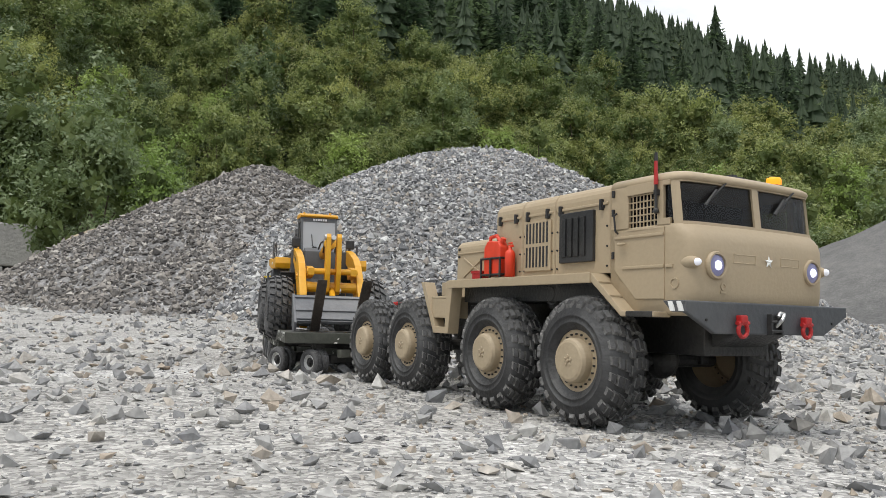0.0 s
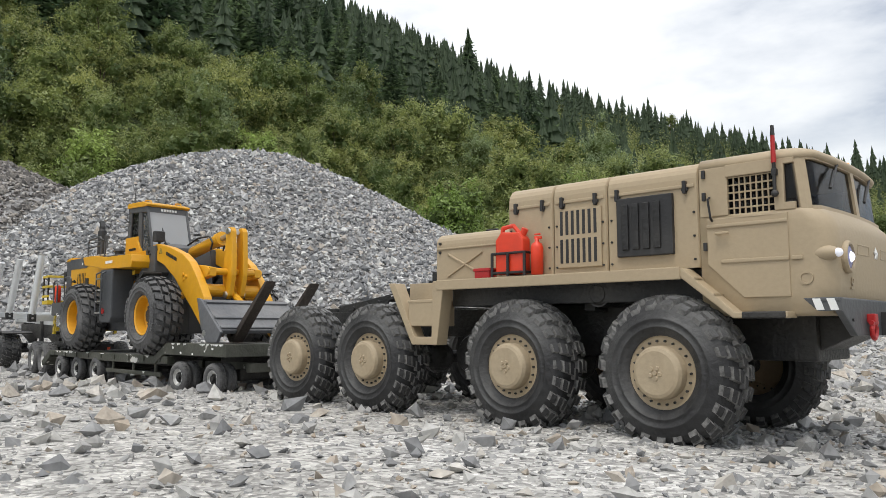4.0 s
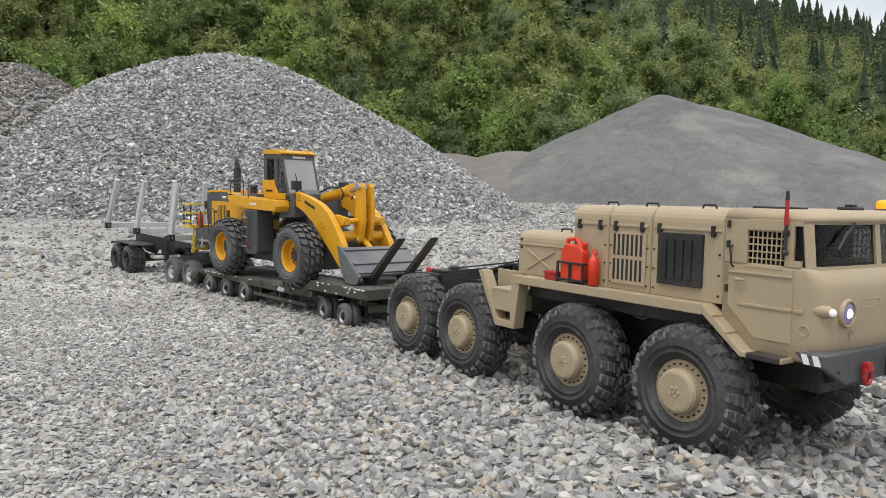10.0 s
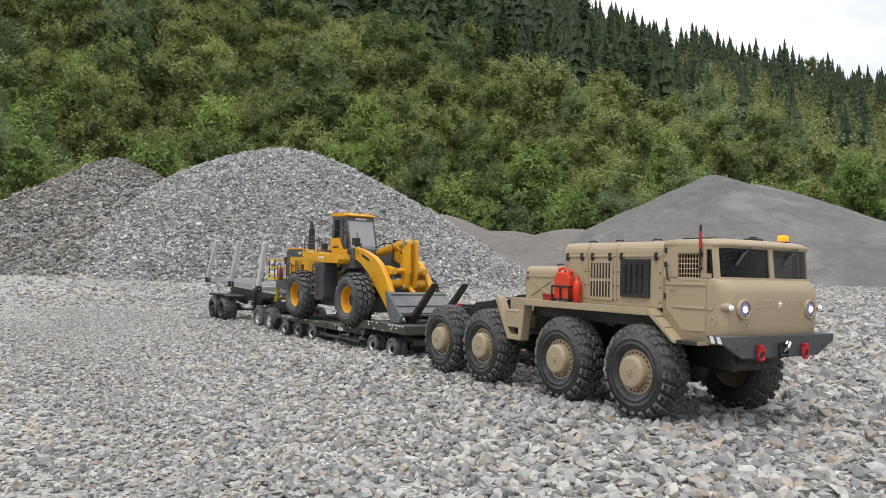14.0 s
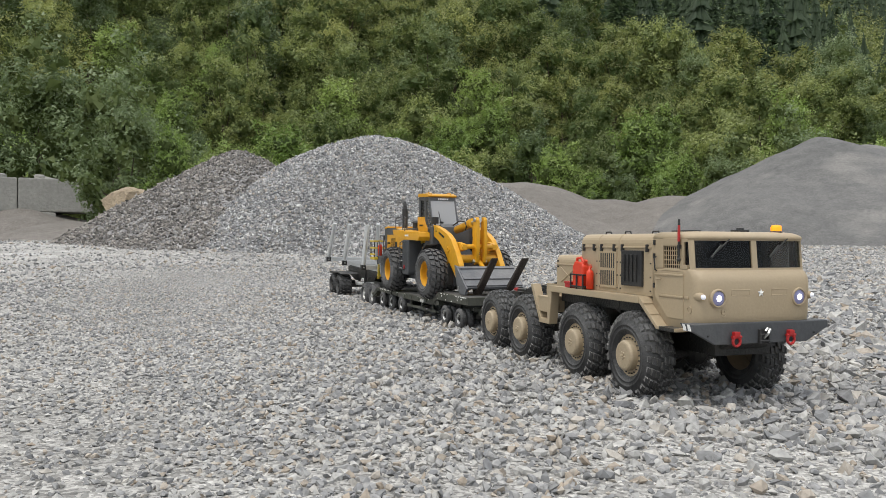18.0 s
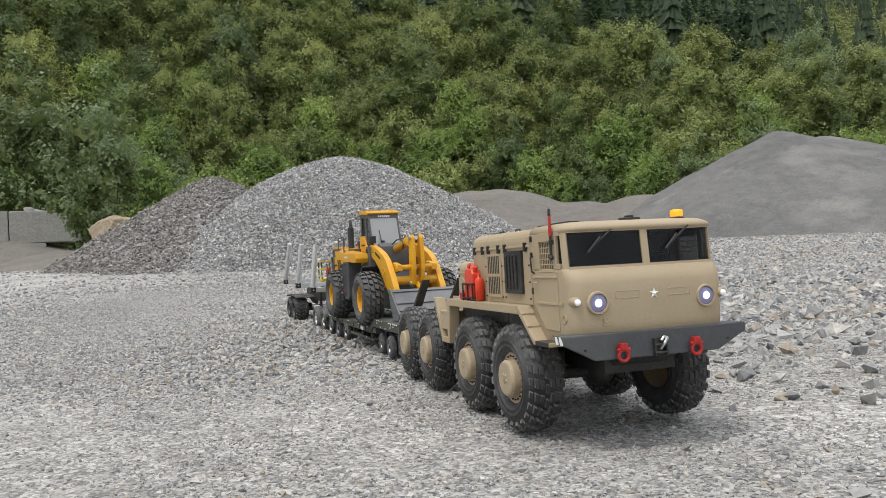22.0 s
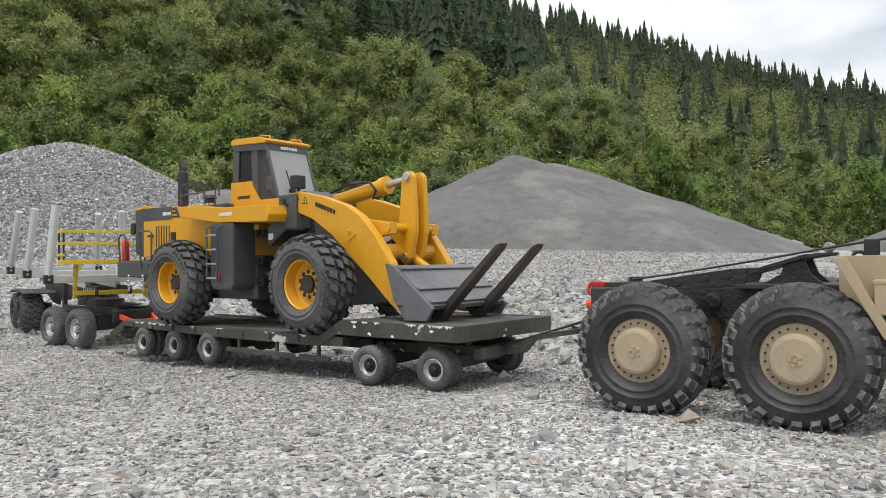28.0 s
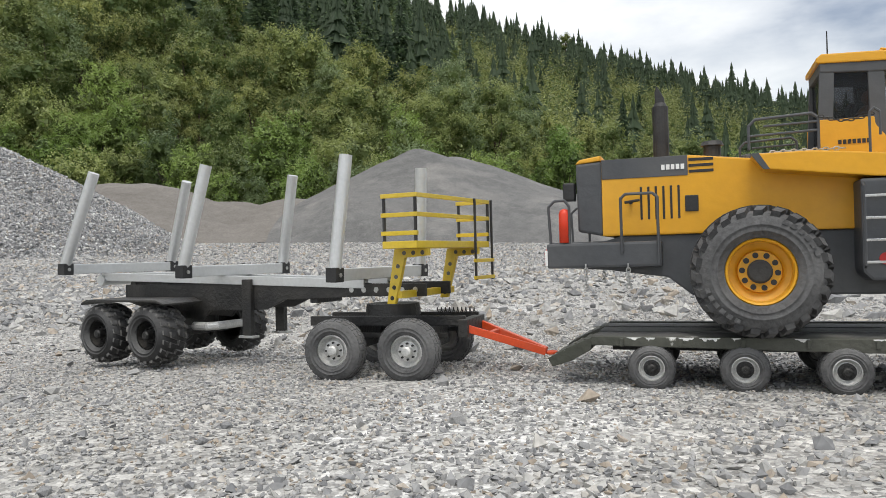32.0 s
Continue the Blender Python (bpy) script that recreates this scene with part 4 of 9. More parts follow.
def hill_z(x, y):
    r, az = np.hypot(x, y), np.degrees(np.arctan2(-x, y))
    be, se = np.interp(az, AZ_AT, BUSH_EL), np.interp(az, AZ_AT, SKY_EL)
    # the foot of the slope draws away to one side
    away = np.clip((-az - 20) / 24, 0, 1)
    q0, q1 = R0 * (1 + 0.8 * away), R1 * (1 + 0.5 * away)
    z0 = lie(x, y) * 0 + 0.5
    z1 = np.tan(np.radians(be - 2.4)) * q1
    z2 = np.tan(np.radians(se - 2.4)) * R2
    t1, t2 = np.clip((r - q0) / (q1 - q0), 0, 1), np.clip((r - q1) / (R2 - q1), 0, 1)
    z = z0 + (z1 - z0) * t1 ** 1.15 + (z2 - z1) * t2 ** (1.0 + 0.3 * np.clip((-az - 10) / 15, 0, 1))
    z = z - np.clip(r - R2 - 6, 0, None) * 0.25
    return z + 1.6 * (value_noise(x, y, 9, 51) - 0.5) * np.clip((r - q0) / 10, 0, 1) - np.clip(q0 - r, 0, None) * 0.3


def hill_sheet():
    az = np.radians(np.linspace(-80, 70, 160))
    rr = np.r_[np.linspace(R0 - 3, R1, 34), np.linspace(R1 + 3, R2, 30), np.linspace(R2 + 5, 300, 20)]
    A, R = np.meshgrid(az, rr)
    x, y = -R * np.sin(A), R * np.cos(A)
    co = np.stack([x, y, hill_z(x, y)], -1).reshape(-1, 3)
    i = np.arange(A.size).reshape(A.shape)
    q = np.stack([i[:-1, :-1], i[:-1, 1:], i[1:, 1:], i[1:, :-1]], -1).reshape(-1, 4)
    return raw_mesh("hillside", co, q, SCRUB, True)


tagged(hill_sheet(), "steep green hillside rising behind the quarry", "hillside", kind="structure")


def leaf_tris(c, size, rng_, out, up=0.3, loose=0.5):
    """A small pointed leaf at each centre, turned at random, leaning outwards and up."""
    n = len(c)
    nr = rng_.normal(size=(n, 3)) * loose + out
    nr[:, 2] += up
    nr /= np.linalg.norm(nr, axis=1, keepdims=True)
    t1 = np.cross(nr, rng_.normal(size=(n, 3)))
    t1 /= np.linalg.norm(t1, axis=1, keepdims=True) + 1e-9
    t2 = np.cross(nr, t1)
    s = size[:, None]
    return np.stack([c + t1 * s * 0.58, c - t1 * s * 0.42 + t2 * s * 0.30, c - t1 * s * 0.42 - t2 * s * 0.30], 1)


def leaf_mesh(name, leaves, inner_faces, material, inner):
    """Leaves and the mass beneath them, its shade put into a darker colour, all triangles, in one mesh of two
    materials.
    """
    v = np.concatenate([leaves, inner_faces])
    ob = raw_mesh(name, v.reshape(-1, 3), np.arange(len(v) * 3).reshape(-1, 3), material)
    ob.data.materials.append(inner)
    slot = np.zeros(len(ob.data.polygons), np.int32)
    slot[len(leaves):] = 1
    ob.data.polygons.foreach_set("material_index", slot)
    return ob


def shrub_mesh(seed, height, width, leaves, leaf, material, lobes=16, tall=0.0):
    """Crown and trunk meshes of a broad-leaved tree: leaves strung along upright twigs that stand out of uneven clumps, with gaps."""
    r = np.random.default_rng(seed)
    lc = r.normal(size=(lobes, 3))
    lc /= np.linalg.norm(lc, axis=1, keepdims=True)
    lc *= r.uniform(0.30, 0.95, (lobes, 1))
    lc[:, 2] = lc[:, 2] * 0.46 + 0.50
    top = lc[:, 2] > 0.62
    lc[top, :2] *= 0.65
    lc[:, 2] += tall * r.uniform(0, 0.35, lobes) * top
    lc *= np.array([width / 2, width / 2, height])
    lc[:, 2] = np.clip(lc[:, 2], height * 0.10, None)
    lr = r.uniform(0.07, 0.15, lobes) * width
    per = 15
    twigs = leaves // per
    k = r.choice(lobes, twigs, p=lr ** 2 / (lr ** 2).sum())
    d = r.normal(size=(twigs, 3))
    d[:, 2] += 0.45
    d /= np.linalg.norm(d, axis=1, keepdims=True)
    foot = lc[k] + d * (lr[k] * r.uniform(0.45, 0.95, twigs))[:, None]
    way = d * 0.7 + r.normal(0, 0.25, (twigs, 3))
    way[:, 2] += 0.55
    way /= np.linalg.norm(way, axis=1, keepdims=True)
    run = lr[k] * r.uniform(0.35, 1.0, twigs)
    q = r.uniform(0, 1, (twigs, per))
    c = foot[:, None] + way[:, None] * (run[:, None] * q)[..., None]
    c = c + r.normal(0, 1, c.shape) * (leaf * (1.25 - 0.75 * q))[..., None]
    c = c.reshape(-1, 3)
    c[:, 2] = np.clip(c[:, 2], 0.02 * height, None)
    size = leaf * r.uniform(0.6, 1.4, len(c)) * (1.15 - 0.45 * q.reshape(-1))
    v = leaf_tris(c, size, r, np.repeat(d, per, axis=0), 0.35, 0.55)
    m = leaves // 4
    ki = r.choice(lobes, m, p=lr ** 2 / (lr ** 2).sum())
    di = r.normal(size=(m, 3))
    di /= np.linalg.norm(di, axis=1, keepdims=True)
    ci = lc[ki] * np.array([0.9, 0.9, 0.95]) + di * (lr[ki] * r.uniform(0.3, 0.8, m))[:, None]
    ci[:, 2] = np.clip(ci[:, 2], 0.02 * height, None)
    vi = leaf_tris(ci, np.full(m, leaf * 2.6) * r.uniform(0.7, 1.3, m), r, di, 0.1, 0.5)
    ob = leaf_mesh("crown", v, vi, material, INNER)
    bm = bmesh.new()
    rod(bm, (0, 0, -0.4), (0, 0, height * 0.45), 0.045 * width * 0.6, 0.02 * width * 0.6, 7)
    for i in range(9):
        p = lc[i]
        rod(bm, (0, 0, height * r.uniform(0.08, 0.35)), tuple(p * 0.95), 0.016 * width * 0.6, 0.006 * width * 0.6, 5)
    tr = part("trunk", bm, BARK)
    return ob, tr


def spruce_tiers(r, height, width, tiers, points):
    """Drooping whorls of branches about a stem: ragged star-shaped skirts, narrower towards the tip."""
    tri = []
    for i in range(tiers):
        t = (i + 0.6) / tiers
        z = height * (1 - 0.95 * t)
        rad = width / 2 * t ** 0.72 * r.uniform(0.85, 1.15)
        n = points * 2
        a = np.arange(n) * 2 * np.pi / n + r.uniform(0, 6.28) + r.normal(0, 0.35 / points, n)
        rr = rad * np.where(np.arange(n) % 2 == 0, r.uniform(0.75, 1.2, n), r.uniform(0.35, 0.6, n))
        ring = np.stack([rr * np.cos(a), rr * np.sin(a), z - 0.34 * rr + r.normal(0, 0.012 * height, n)], -1)
        tip = np.array([0, 0, z + 1.35 * height / tiers])
        tri.append(np.stack([np.broadcast_to(tip, ring.shape), ring, np.roll(ring, -1, axis=0)], 1))
    return np.concatenate(tri)


def spruce_sprays(r, height, width, sprays, tiers, long=1.0):
    """Loose sprays at the ends of the whorls."""
    t = np.sqrt(r.uniform(0.0, 1.0, sprays))
    t = np.clip(np.round(t * tiers) / tiers + r.normal(0, 0.30 / tiers, sprays), 0.01, 1)
    a = r.uniform(0, 2 * np.pi, sprays)
    rad = width / 2 * (t ** 0.75) * r.uniform(0.45, 1.12, sprays)
    c = np.stack([rad * np.cos(a), rad * np.sin(a), height * (1 - t * 0.95) - 0.26 * rad], -1)
    d = np.stack([np.cos(a), np.sin(a), r.uniform(-0.6, 0.3, sprays)], -1)
    w = np.stack([-np.sin(a), np.cos(a), r.normal(0, 0.3, sprays)], -1)
    L = (0.06 + 0.09 * t) * width * r.uniform(0.6, 1.3, sprays) * long
    return np.stack([c + d * L[:, None] * 0.6, c - d * L[:, None] * 0.4 + w * L[:, None] * 0.28, c - d * L[:, None] * 0.4 - w * L[:, None] * 0.28], 1)


def conifer_mesh(seed, height, width, sprays):
    r = np.random.default_rng(seed)
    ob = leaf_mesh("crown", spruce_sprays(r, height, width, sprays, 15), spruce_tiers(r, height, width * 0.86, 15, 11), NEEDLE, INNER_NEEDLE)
    bm = bmesh.new()
    rod(bm, (0, 0, -0.6), (0, 0, height * 1.0), 0.013 * height, 0.002 * height, 6)
    return ob, part("trunk", bm, BARK)


def tree_thing(name, label, cat, group, crown, trunk):
    e = empty(name, label, cat, group)
    crown.parent = e
    trunk.parent = e
    return e


def plant():
    """Rows of shrubs on the lower slope, spruces above, and far woods joined as one."""
    r = np.random.default_rng(11)
    kinds = []
    specs = [(3.2, 3.6, 6000, 0.098, LEAF, 40, 0.1, "dark green leafy shrub on the hillside"), (3.8, 3.0, 6000, 0.092, LEAF_BRIGHT, 38, 0.3, "bright green young tree with loose twigs"),
             (2.8, 3.2, 6000, 0.086, LEAF_OLIVE, 40, 0.1, "olive green shrub with yellowing leaves"), (4.8, 3.4, 6000, 0.098, LEAF, 46, 0.5, "tall dark green tree with loose clumps"),
             (3.0, 3.6, 6000, 0.092, LEAF_BRIGHT, 40, 0.0, "broad bright green shrub at the foot of the slope"), (3.8, 3.2, 6000, 0.092, LEAF_OLIVE, 42, 0.4, "olive green young tree with yellowing leaves"),
             (4.4, 3.2, 6000, 0.092, LEAF_GREY, 40, 0.4, "pale grey-green willow-like tree")]
    for i, (h, w, n, lf, m_, lo, ta, lab) in enumerate(specs):
        c, t = shrub_mesh(100 + i, h, w, n, lf, m_, lo, ta)
        kinds.append(tree_thing("shrub", lab, "shrub", "shrubs on the hillside", c, t))
    spots = []
    # a dense front row along the foot, then upwards
    for row in range(10):
        rr = R0 + 0.6 + row * 3.1
        count = 30 if row < 4 else 26
        for k in range(count):
            az = -50 + (k + r.uniform(0.05, 0.95)) * 92 / count
            spots.append((rr + r.uniform(-1.2, 1.2), az, row))
    # bushes close behind the stone heaps, and two trees that stand out higher up
    lone = [(18.9, 30.6, 22), (18.4, 27.8, 23), (25.0, 35.5, 0), (24.5, 39.0, 1), (24.5, 31.0, 0), (23.5, 25.0, 1), (25.5, 33.0, 1), (R1 + 1, -19.6, 20), (R1 + 2, -24.5, 20), (R2 - 2, -27.2, 21)]
    spots += lone
    used = set()
    for j, (rr, az, row) in enumerate(spots):
        if row < 20:
            rr *= 1 + 0.8 * min(1.0, max(0.0, (-az - 20) / 24))
        x, y = -rr * math.sin(radians(az)), rr * math.cos(radians(az))
        z = max(float(hill_z(x, y)), float(lie(x, y)) - 0.1)
        pick = int(r.choice([1, 4, 4, 0, 6]) if row < 2 else r.choice([0, 1, 5, 3, 4]) if row < 4 else r.choice([0, 2, 5, 2, 5, 3, 6]))
        s = r.uniform(0.8, 1.45) * (1.0 if row < 6 else 1.15)
        if row >= 20:
            pick, s = {20: (6, 1.6), 21: (5, 1.5), 22: (6, 0.80), 23: (1, 0.70)}[row]
        m = Matrix.Translation((x, y, z - 0.2)) @ Matrix.Rotation(r.uniform(0, 6.28), 4, "Z") @ Matrix.Diagonal((s, s, s * r.uniform(0.85, 1.15), 1))
        src = kinds[pick]
        if pick not in used:
            used.add(pick)
            src.matrix_basis = m
        else:
            c = copy_thing(src, Matrix())
            c.matrix_basis = m
    firs = []
    for i, (h, w, n) in enumerate([(12, 5.6, 1500), (10, 5.2, 1400), (13.5, 6.0, 1600), (8.5, 4.9, 1200)]):
        c, t = conifer_mesh(200 + i, h, w, n)
        firs.append(tree_thing("spruce", "dark green spruce in the hillside forest", "conifer", "spruces on the hill", c, t))
    used = set()
    rows_ = [(R1 + 3, 26), (R1 + 12, 28), (R1 + 24, 28), (R1 + 40, 30), (R1 + 62, 32), (R1 + 90, 40), (R2 - 2, 150)]
    for ri, (rr0, count) in enumerate(rows_):
        for k in range(count):
            az = -58 + (k + r.uniform(0.05, 0.95)) * 84 / count
            rr = rr0 + r.uniform(-4, 4)
            x, y = -rr * math.sin(radians(az)), rr * math.cos(radians(az))
            z = float(hill_z(x, y))
            pick = int(r.integers(0, 4))
            if ri < 4 and az < -22 and pick in used and (k + ri) % 3:
                continue  # the spruces stand loose among broad-leaved trees here
            s = r.uniform(0.6, 1.1) * (0.60 if az < -20 and ri < 3 else 0.74 if az < -18 and ri < 6 else 1.0) * ((0.56 if az > -16 else 0.26 + 0.30 * max(0.0, (az + 32) / 16)) if ri == 6 else 0.72 if ri == 5 else 0.88)
            m = Matrix.Translation((x, y, z - 0.3)) @ Matrix.Rotation(r.uniform(0, 6.28), 4, "Z") @ Matrix.Diagonal((s, s, s * r.uniform(0.9, 1.15), 1))
            src = firs[pick]
            if pick not in used:
                used.add(pick)
                src.matrix_basis = m
            else:
                copy_thing(src, Matrix()).matrix_basis = m
    # far woods between them, joined
    for nm, lab, cat, n, r_lo, r_hi, mt, kind_ in (("woods", "dense dark spruce forest covering the upper slope", "forest", 2300, R1 + 2, R2 + 4, NEEDLE, "fir"),
                                                   ("undergrowth", "tangled green bushes filling the lower slope", "bushes", 700, R0 + 1, R1 + 3, LEAF, "leaf"),
                                                   ("mixed_woods", "pale broad-leaved trees among the spruces on the slope", "forest", 620, R1 + 2, R2 - 24, LEAF_OLIVE, "broad")):
        az = r.uniform(-75, 62, n)
        rr = np.sqrt(r.uniform(r_lo ** 2, r_hi ** 2, n))
        if kind_ == "leaf":
            rr *= 1 + 0.8 * np.clip((-az - 20) / 24, 0, 1)
        if kind_ == "broad":
            az = r.uniform(-62, -8, n)
        x, y = -rr * np.sin(np.radians(az)), rr * np.cos(np.radians(az))
        z = hill_z(x, y)
        V, C = [], []
        if kind_ == "fir":
            k0 = n // 3
            rr[:k0] = r.uniform(R2 - 34, R2 + 2, k0)
            az[:k0] = r.uniform(-72, 12, k0)
            x, y = -rr * np.sin(np.radians(az)), rr * np.cos(np.radians(az))
            z = hill_z(x, y)
        for i in range(n):
            at_ = np.array([x[i], y[i], z[i] - 0.2])
            if kind_ == "fir":
                if az[i] < -20 and rr[i] < R1 + 75 and i % 3:
                    continue
                h = r.uniform(5.5, 9.5) * (1 if rr[i] < R2 - 18 else 0.62 if az[i] > -18 else 0.42)
                V.append(spruce_sprays(r, h, h * 0.50, 70, 8, 1.5) + at_)
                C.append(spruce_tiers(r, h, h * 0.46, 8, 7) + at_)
            else:
                k = 330 if kind_ == "leaf" else 420
                h = r.uniform(1.4, 2.8) * (1 if kind_ == "leaf" else 2.6 if az[i] < -20 else 1.7)
                d = r.normal(size=(k, 3))
                d[:, 2] = np.abs(d[:, 2]) * 0.9 + 0.1 * d[:, 2]
                d /= np.linalg.norm(d, axis=1, keepdims=True)
                bump = 1 + 0.22 * np.sin(d[:, 0] * 5 + i) * np.cos(d[:, 1] * 4 + 2 * i)
                c = d * np.array([h * 0.62, h * 0.62, h * 0.75]) * (bump * r.uniform(0.70, 1.12, k))[:, None] + np.array([0, 0, h * 0.15])
                V.append(leaf_tris(c, np.full(k, 0.155 if kind_ == "leaf" else 0.27) * r.uniform(0.6, 1.4, k), r, d, 0.35, 0.5) + at_)
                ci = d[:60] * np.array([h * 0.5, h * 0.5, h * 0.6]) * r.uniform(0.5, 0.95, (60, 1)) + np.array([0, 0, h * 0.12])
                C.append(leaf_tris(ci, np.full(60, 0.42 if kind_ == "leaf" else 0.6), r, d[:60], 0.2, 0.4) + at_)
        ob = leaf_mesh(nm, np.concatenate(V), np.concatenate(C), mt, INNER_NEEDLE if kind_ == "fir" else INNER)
        tagged(ob, lab, cat, kind="stuff")



plant()


# ---- concrete blocks, boulders ----
def block_row(label, cx, cy, turn, rows, length, top_knobs=True):
    """Stacked cast blocks with knobs on top, each block a thing of its own."""
    L, Hh, D = 1.6, 0.80, 0.80
    z0 = float(lie(cx, cy)) - (0.12 if rows > 1 else 0.38)
    first = None
    for r_ in range(rows):
        for k in range(length):
            m = Matrix.Translation((cx, cy, z0 + r_ * (Hh + 0.012))) @ Matrix.Rotation(radians(turn), 4, "Z") @ Matrix.Translation((k * (L + 0.02) + (0.5 * L if r_ % 2 else 0) , 0, 0))
            if first is None:
                bm = bmesh.new()
                box(bm, -L / 2, L / 2, -D / 2, D / 2, 0, Hh, 0.025)
                for kx in (-0.4, 0.4):
                    lathe(bm, [(0.14, Hh - 0.01), (0.13, Hh + 0.09), (0.09, Hh + 0.12), (0.001, Hh + 0.12)], 12, "z")
                    bmesh.ops.translate(bm, verts=bm.verts[-48:], vec=(kx, 0, 0))
                first = part("concrete_block", bm, CONCRETE)
                tagged(first, label, "concrete block", group="stacked concrete blocks")
                first.matrix_basis = m
                src = first
            else:
                copy_thing(src, Matrix()).matrix_basis = m


def boulder(label, x, y, size, material, seed, sink=0.2):
    """A rough boulder with broken flat faces."""
    r = np.random.default_rng(seed)
    bm = bmesh.new()
    bmesh.ops.create_icosphere(bm, subdivisions=4, radius=1.0)
    cuts = [(Vector(r.normal(size=3)).normalized(), r.uniform(0.45, 0.8)) for _ in range(11)]
    for v in bm.verts:
        for d, lim in cuts:
            over = v.co.dot(d) - lim
            if over > 0:
                v.co -= d * over
        p = v.co * 3.1
        v.co *= 1 + 0.035 * math.sin(p.x * 2.3 + p.z) + 0.03 * math.sin(p.y * 3.1 + p.x * 1.7) + float(r.normal(0, 0.006))
        v.co = Vector((v.co.x * size[0], v.co.y * size[1], v.co.z * size[2]))
    ob = part("boulder", bm, material)
    tagged(ob, label, "boulder")
    ob.location = (x, y, float(lie(x, y)) + size[2] * (1 - 2 * sink) * 0.6)
    ob.rotation_euler = (0, 0, r.uniform(0, 6))
    return ob


block_row("weathered grey concrete block stacked as a retaining wall", -17.05, 14.75, 30, 2, 4)
block_row("low grey concrete block at the edge of the yard", 12.6, 21.2, -20, 1, 2)
boulder("ochre sandstone boulder beside the stone heap", -8.30, 14.2, (0.70, 0.55, 0.60), SANDROCK, 5, -0.1)
boulder("flat ochre sandstone slab leaning on the bank", -7.70, 13.7, (0.46, 0.40, 0.36), SANDROCK, 9, 0.0)
for q, (bx, by, bs) in enumerate(((15.4, 20.3, 0.42), (16.3, 19.9, 0.36), (17.2, 19.7, 0.45), (18.0, 19.0, 0.33))):
    boulder("dark grey boulder at the edge of the yard", bx, by, (bs * 0.95, bs * 0.7, bs * 0.6), STONES, 20 + q)


def left_bank(x, y):
    a = cone(x, y, -8.9, 15.2, 0.42, 0.22, 1.2)
    return lie(x, y) + np.maximum(a + 0.16 * (value_noise(x, y, 0.9, 71) - 0.5), -0.1)


heap_grid("earth_bank", -8.8, 14.6, 3.6, 3.2, left_bank, BROWN_PILE, 70, "low brown earth bank beside the stone heap", "earth bank")
heap_grid("earth_bank", -13.0, 17.0, 3.4, 2.2, lambda x, y: lie(x, y) + np.maximum(cone(x, y, -13.2, 17.2, 0.75, 0.34, 1.4) + 0.2 * (value_noise(x, y, 0.9, 75) - 0.5), -0.1), BROWN_PILE, 60, "low brown earth bank in front of the concrete blocks", "earth bank")


# ---- single stones lying loose near the way ----
def single_stones():
    r = np.random.default_rng(77)
    meshes = []
    for k in range(14):
        bm = bmesh.new()
        bmesh.ops.create_icosphere(bm, subdivisions=1, radius=0.5)
        for _ in range(5):
            d = Vector(r.normal(size=3)).normalized()
            lim = r.uniform(0.22, 0.36)
            for v in bm.verts:
                over = v.co.dot(d) - lim
                if over > 0:
                    v.co -= d * over
        for v in bm.verts:
            v.co = Vector((v.co.x * 1.25, v.co.y * 0.95, v.co.z * 0.72)) * float(r.uniform(0.93, 1.07))
        me = bpy.data.meshes.new("stone")
        bm.to_mesh(me)
        bm.free()
        me.materials.append(SINGLE_STONE)
        meshes.append(me)
    n = 0
    while n < 290:
        t_ = r.uniform(0, len(PATH_XY) - 1.001)
        i_ = int(t_)
        p_ = PATH_XY[i_] * (1 - t_ + i_) + PATH_XY[i_ + 1] * (t_ - i_)
        d_, a_ = 0.25 + 0.9 * r.uniform(0, 1), radians(60) + r.normal(0, 0.75)
        x, y = p_[0] + d_ * math.cos(a_), p_[1] + d_ * math.sin(a_)
        if r.uniform(0, 1) > float(coarse(np.array(x), np.array(y))) + 0.10:
            continue
        o_ = float(np.min(np.hypot(x - WAY[:, 0], y - WAY[:, 1])))
        sz = min(float(r.uniform(0.011, 0.026)), 0.008 + 0.03 * max(o_ - 0.1, 0))
        ob = new("stone", meshes[n % 14])
        ob.parent = ground
        ob.matrix_basis = Matrix.Translation((x, y, float(ground_z(np.array(x), np.array(y))) + sz * 0.12)) @ Matrix.Rotation(r.uniform(0, 6.28), 4, "Z") @ Matrix.Rotation(r.normal(0, 0.25), 4, "X") @ Matrix.Scale(sz, 4)
        n += 1


single_stones()


# ---- wheels ----
def tread_block(bm, at, a0, a1, s0, s1, height, slant, taper=0.80):
    """One tread block between two turns and two places across the tyre; its flanks are the second material."""
    def corner(a, s, lift):
        r, y = at(s)
        a += slant * abs(s)
        return (r + lift) * math.sin(a), y + lift * 0.25 * s, (r + lift) * math.cos(a)
    am, sm = (a0 + a1) / 2, (s0 + s1) / 2
    low = [bm.verts.new(corner(a, s, -height * 0.4)) for a, s in ((a0, s0), (a1, s0), (a1, s1), (a0, s1))]
    top = [bm.verts.new(corner(am + (a - am) * taper, sm + (s - sm) * taper, height)) for a, s in ((a0, s0), (a1, s0), (a1, s1), (a0, s1))]
    fs = [bm.faces.new(top)]
    for k in range(4):
        f = bm.faces.new((low[k], low[(k + 1) % 4], top[(k + 1) % 4], top[k]))
        f.material_index = 1
        fs.append(f)
    return fs


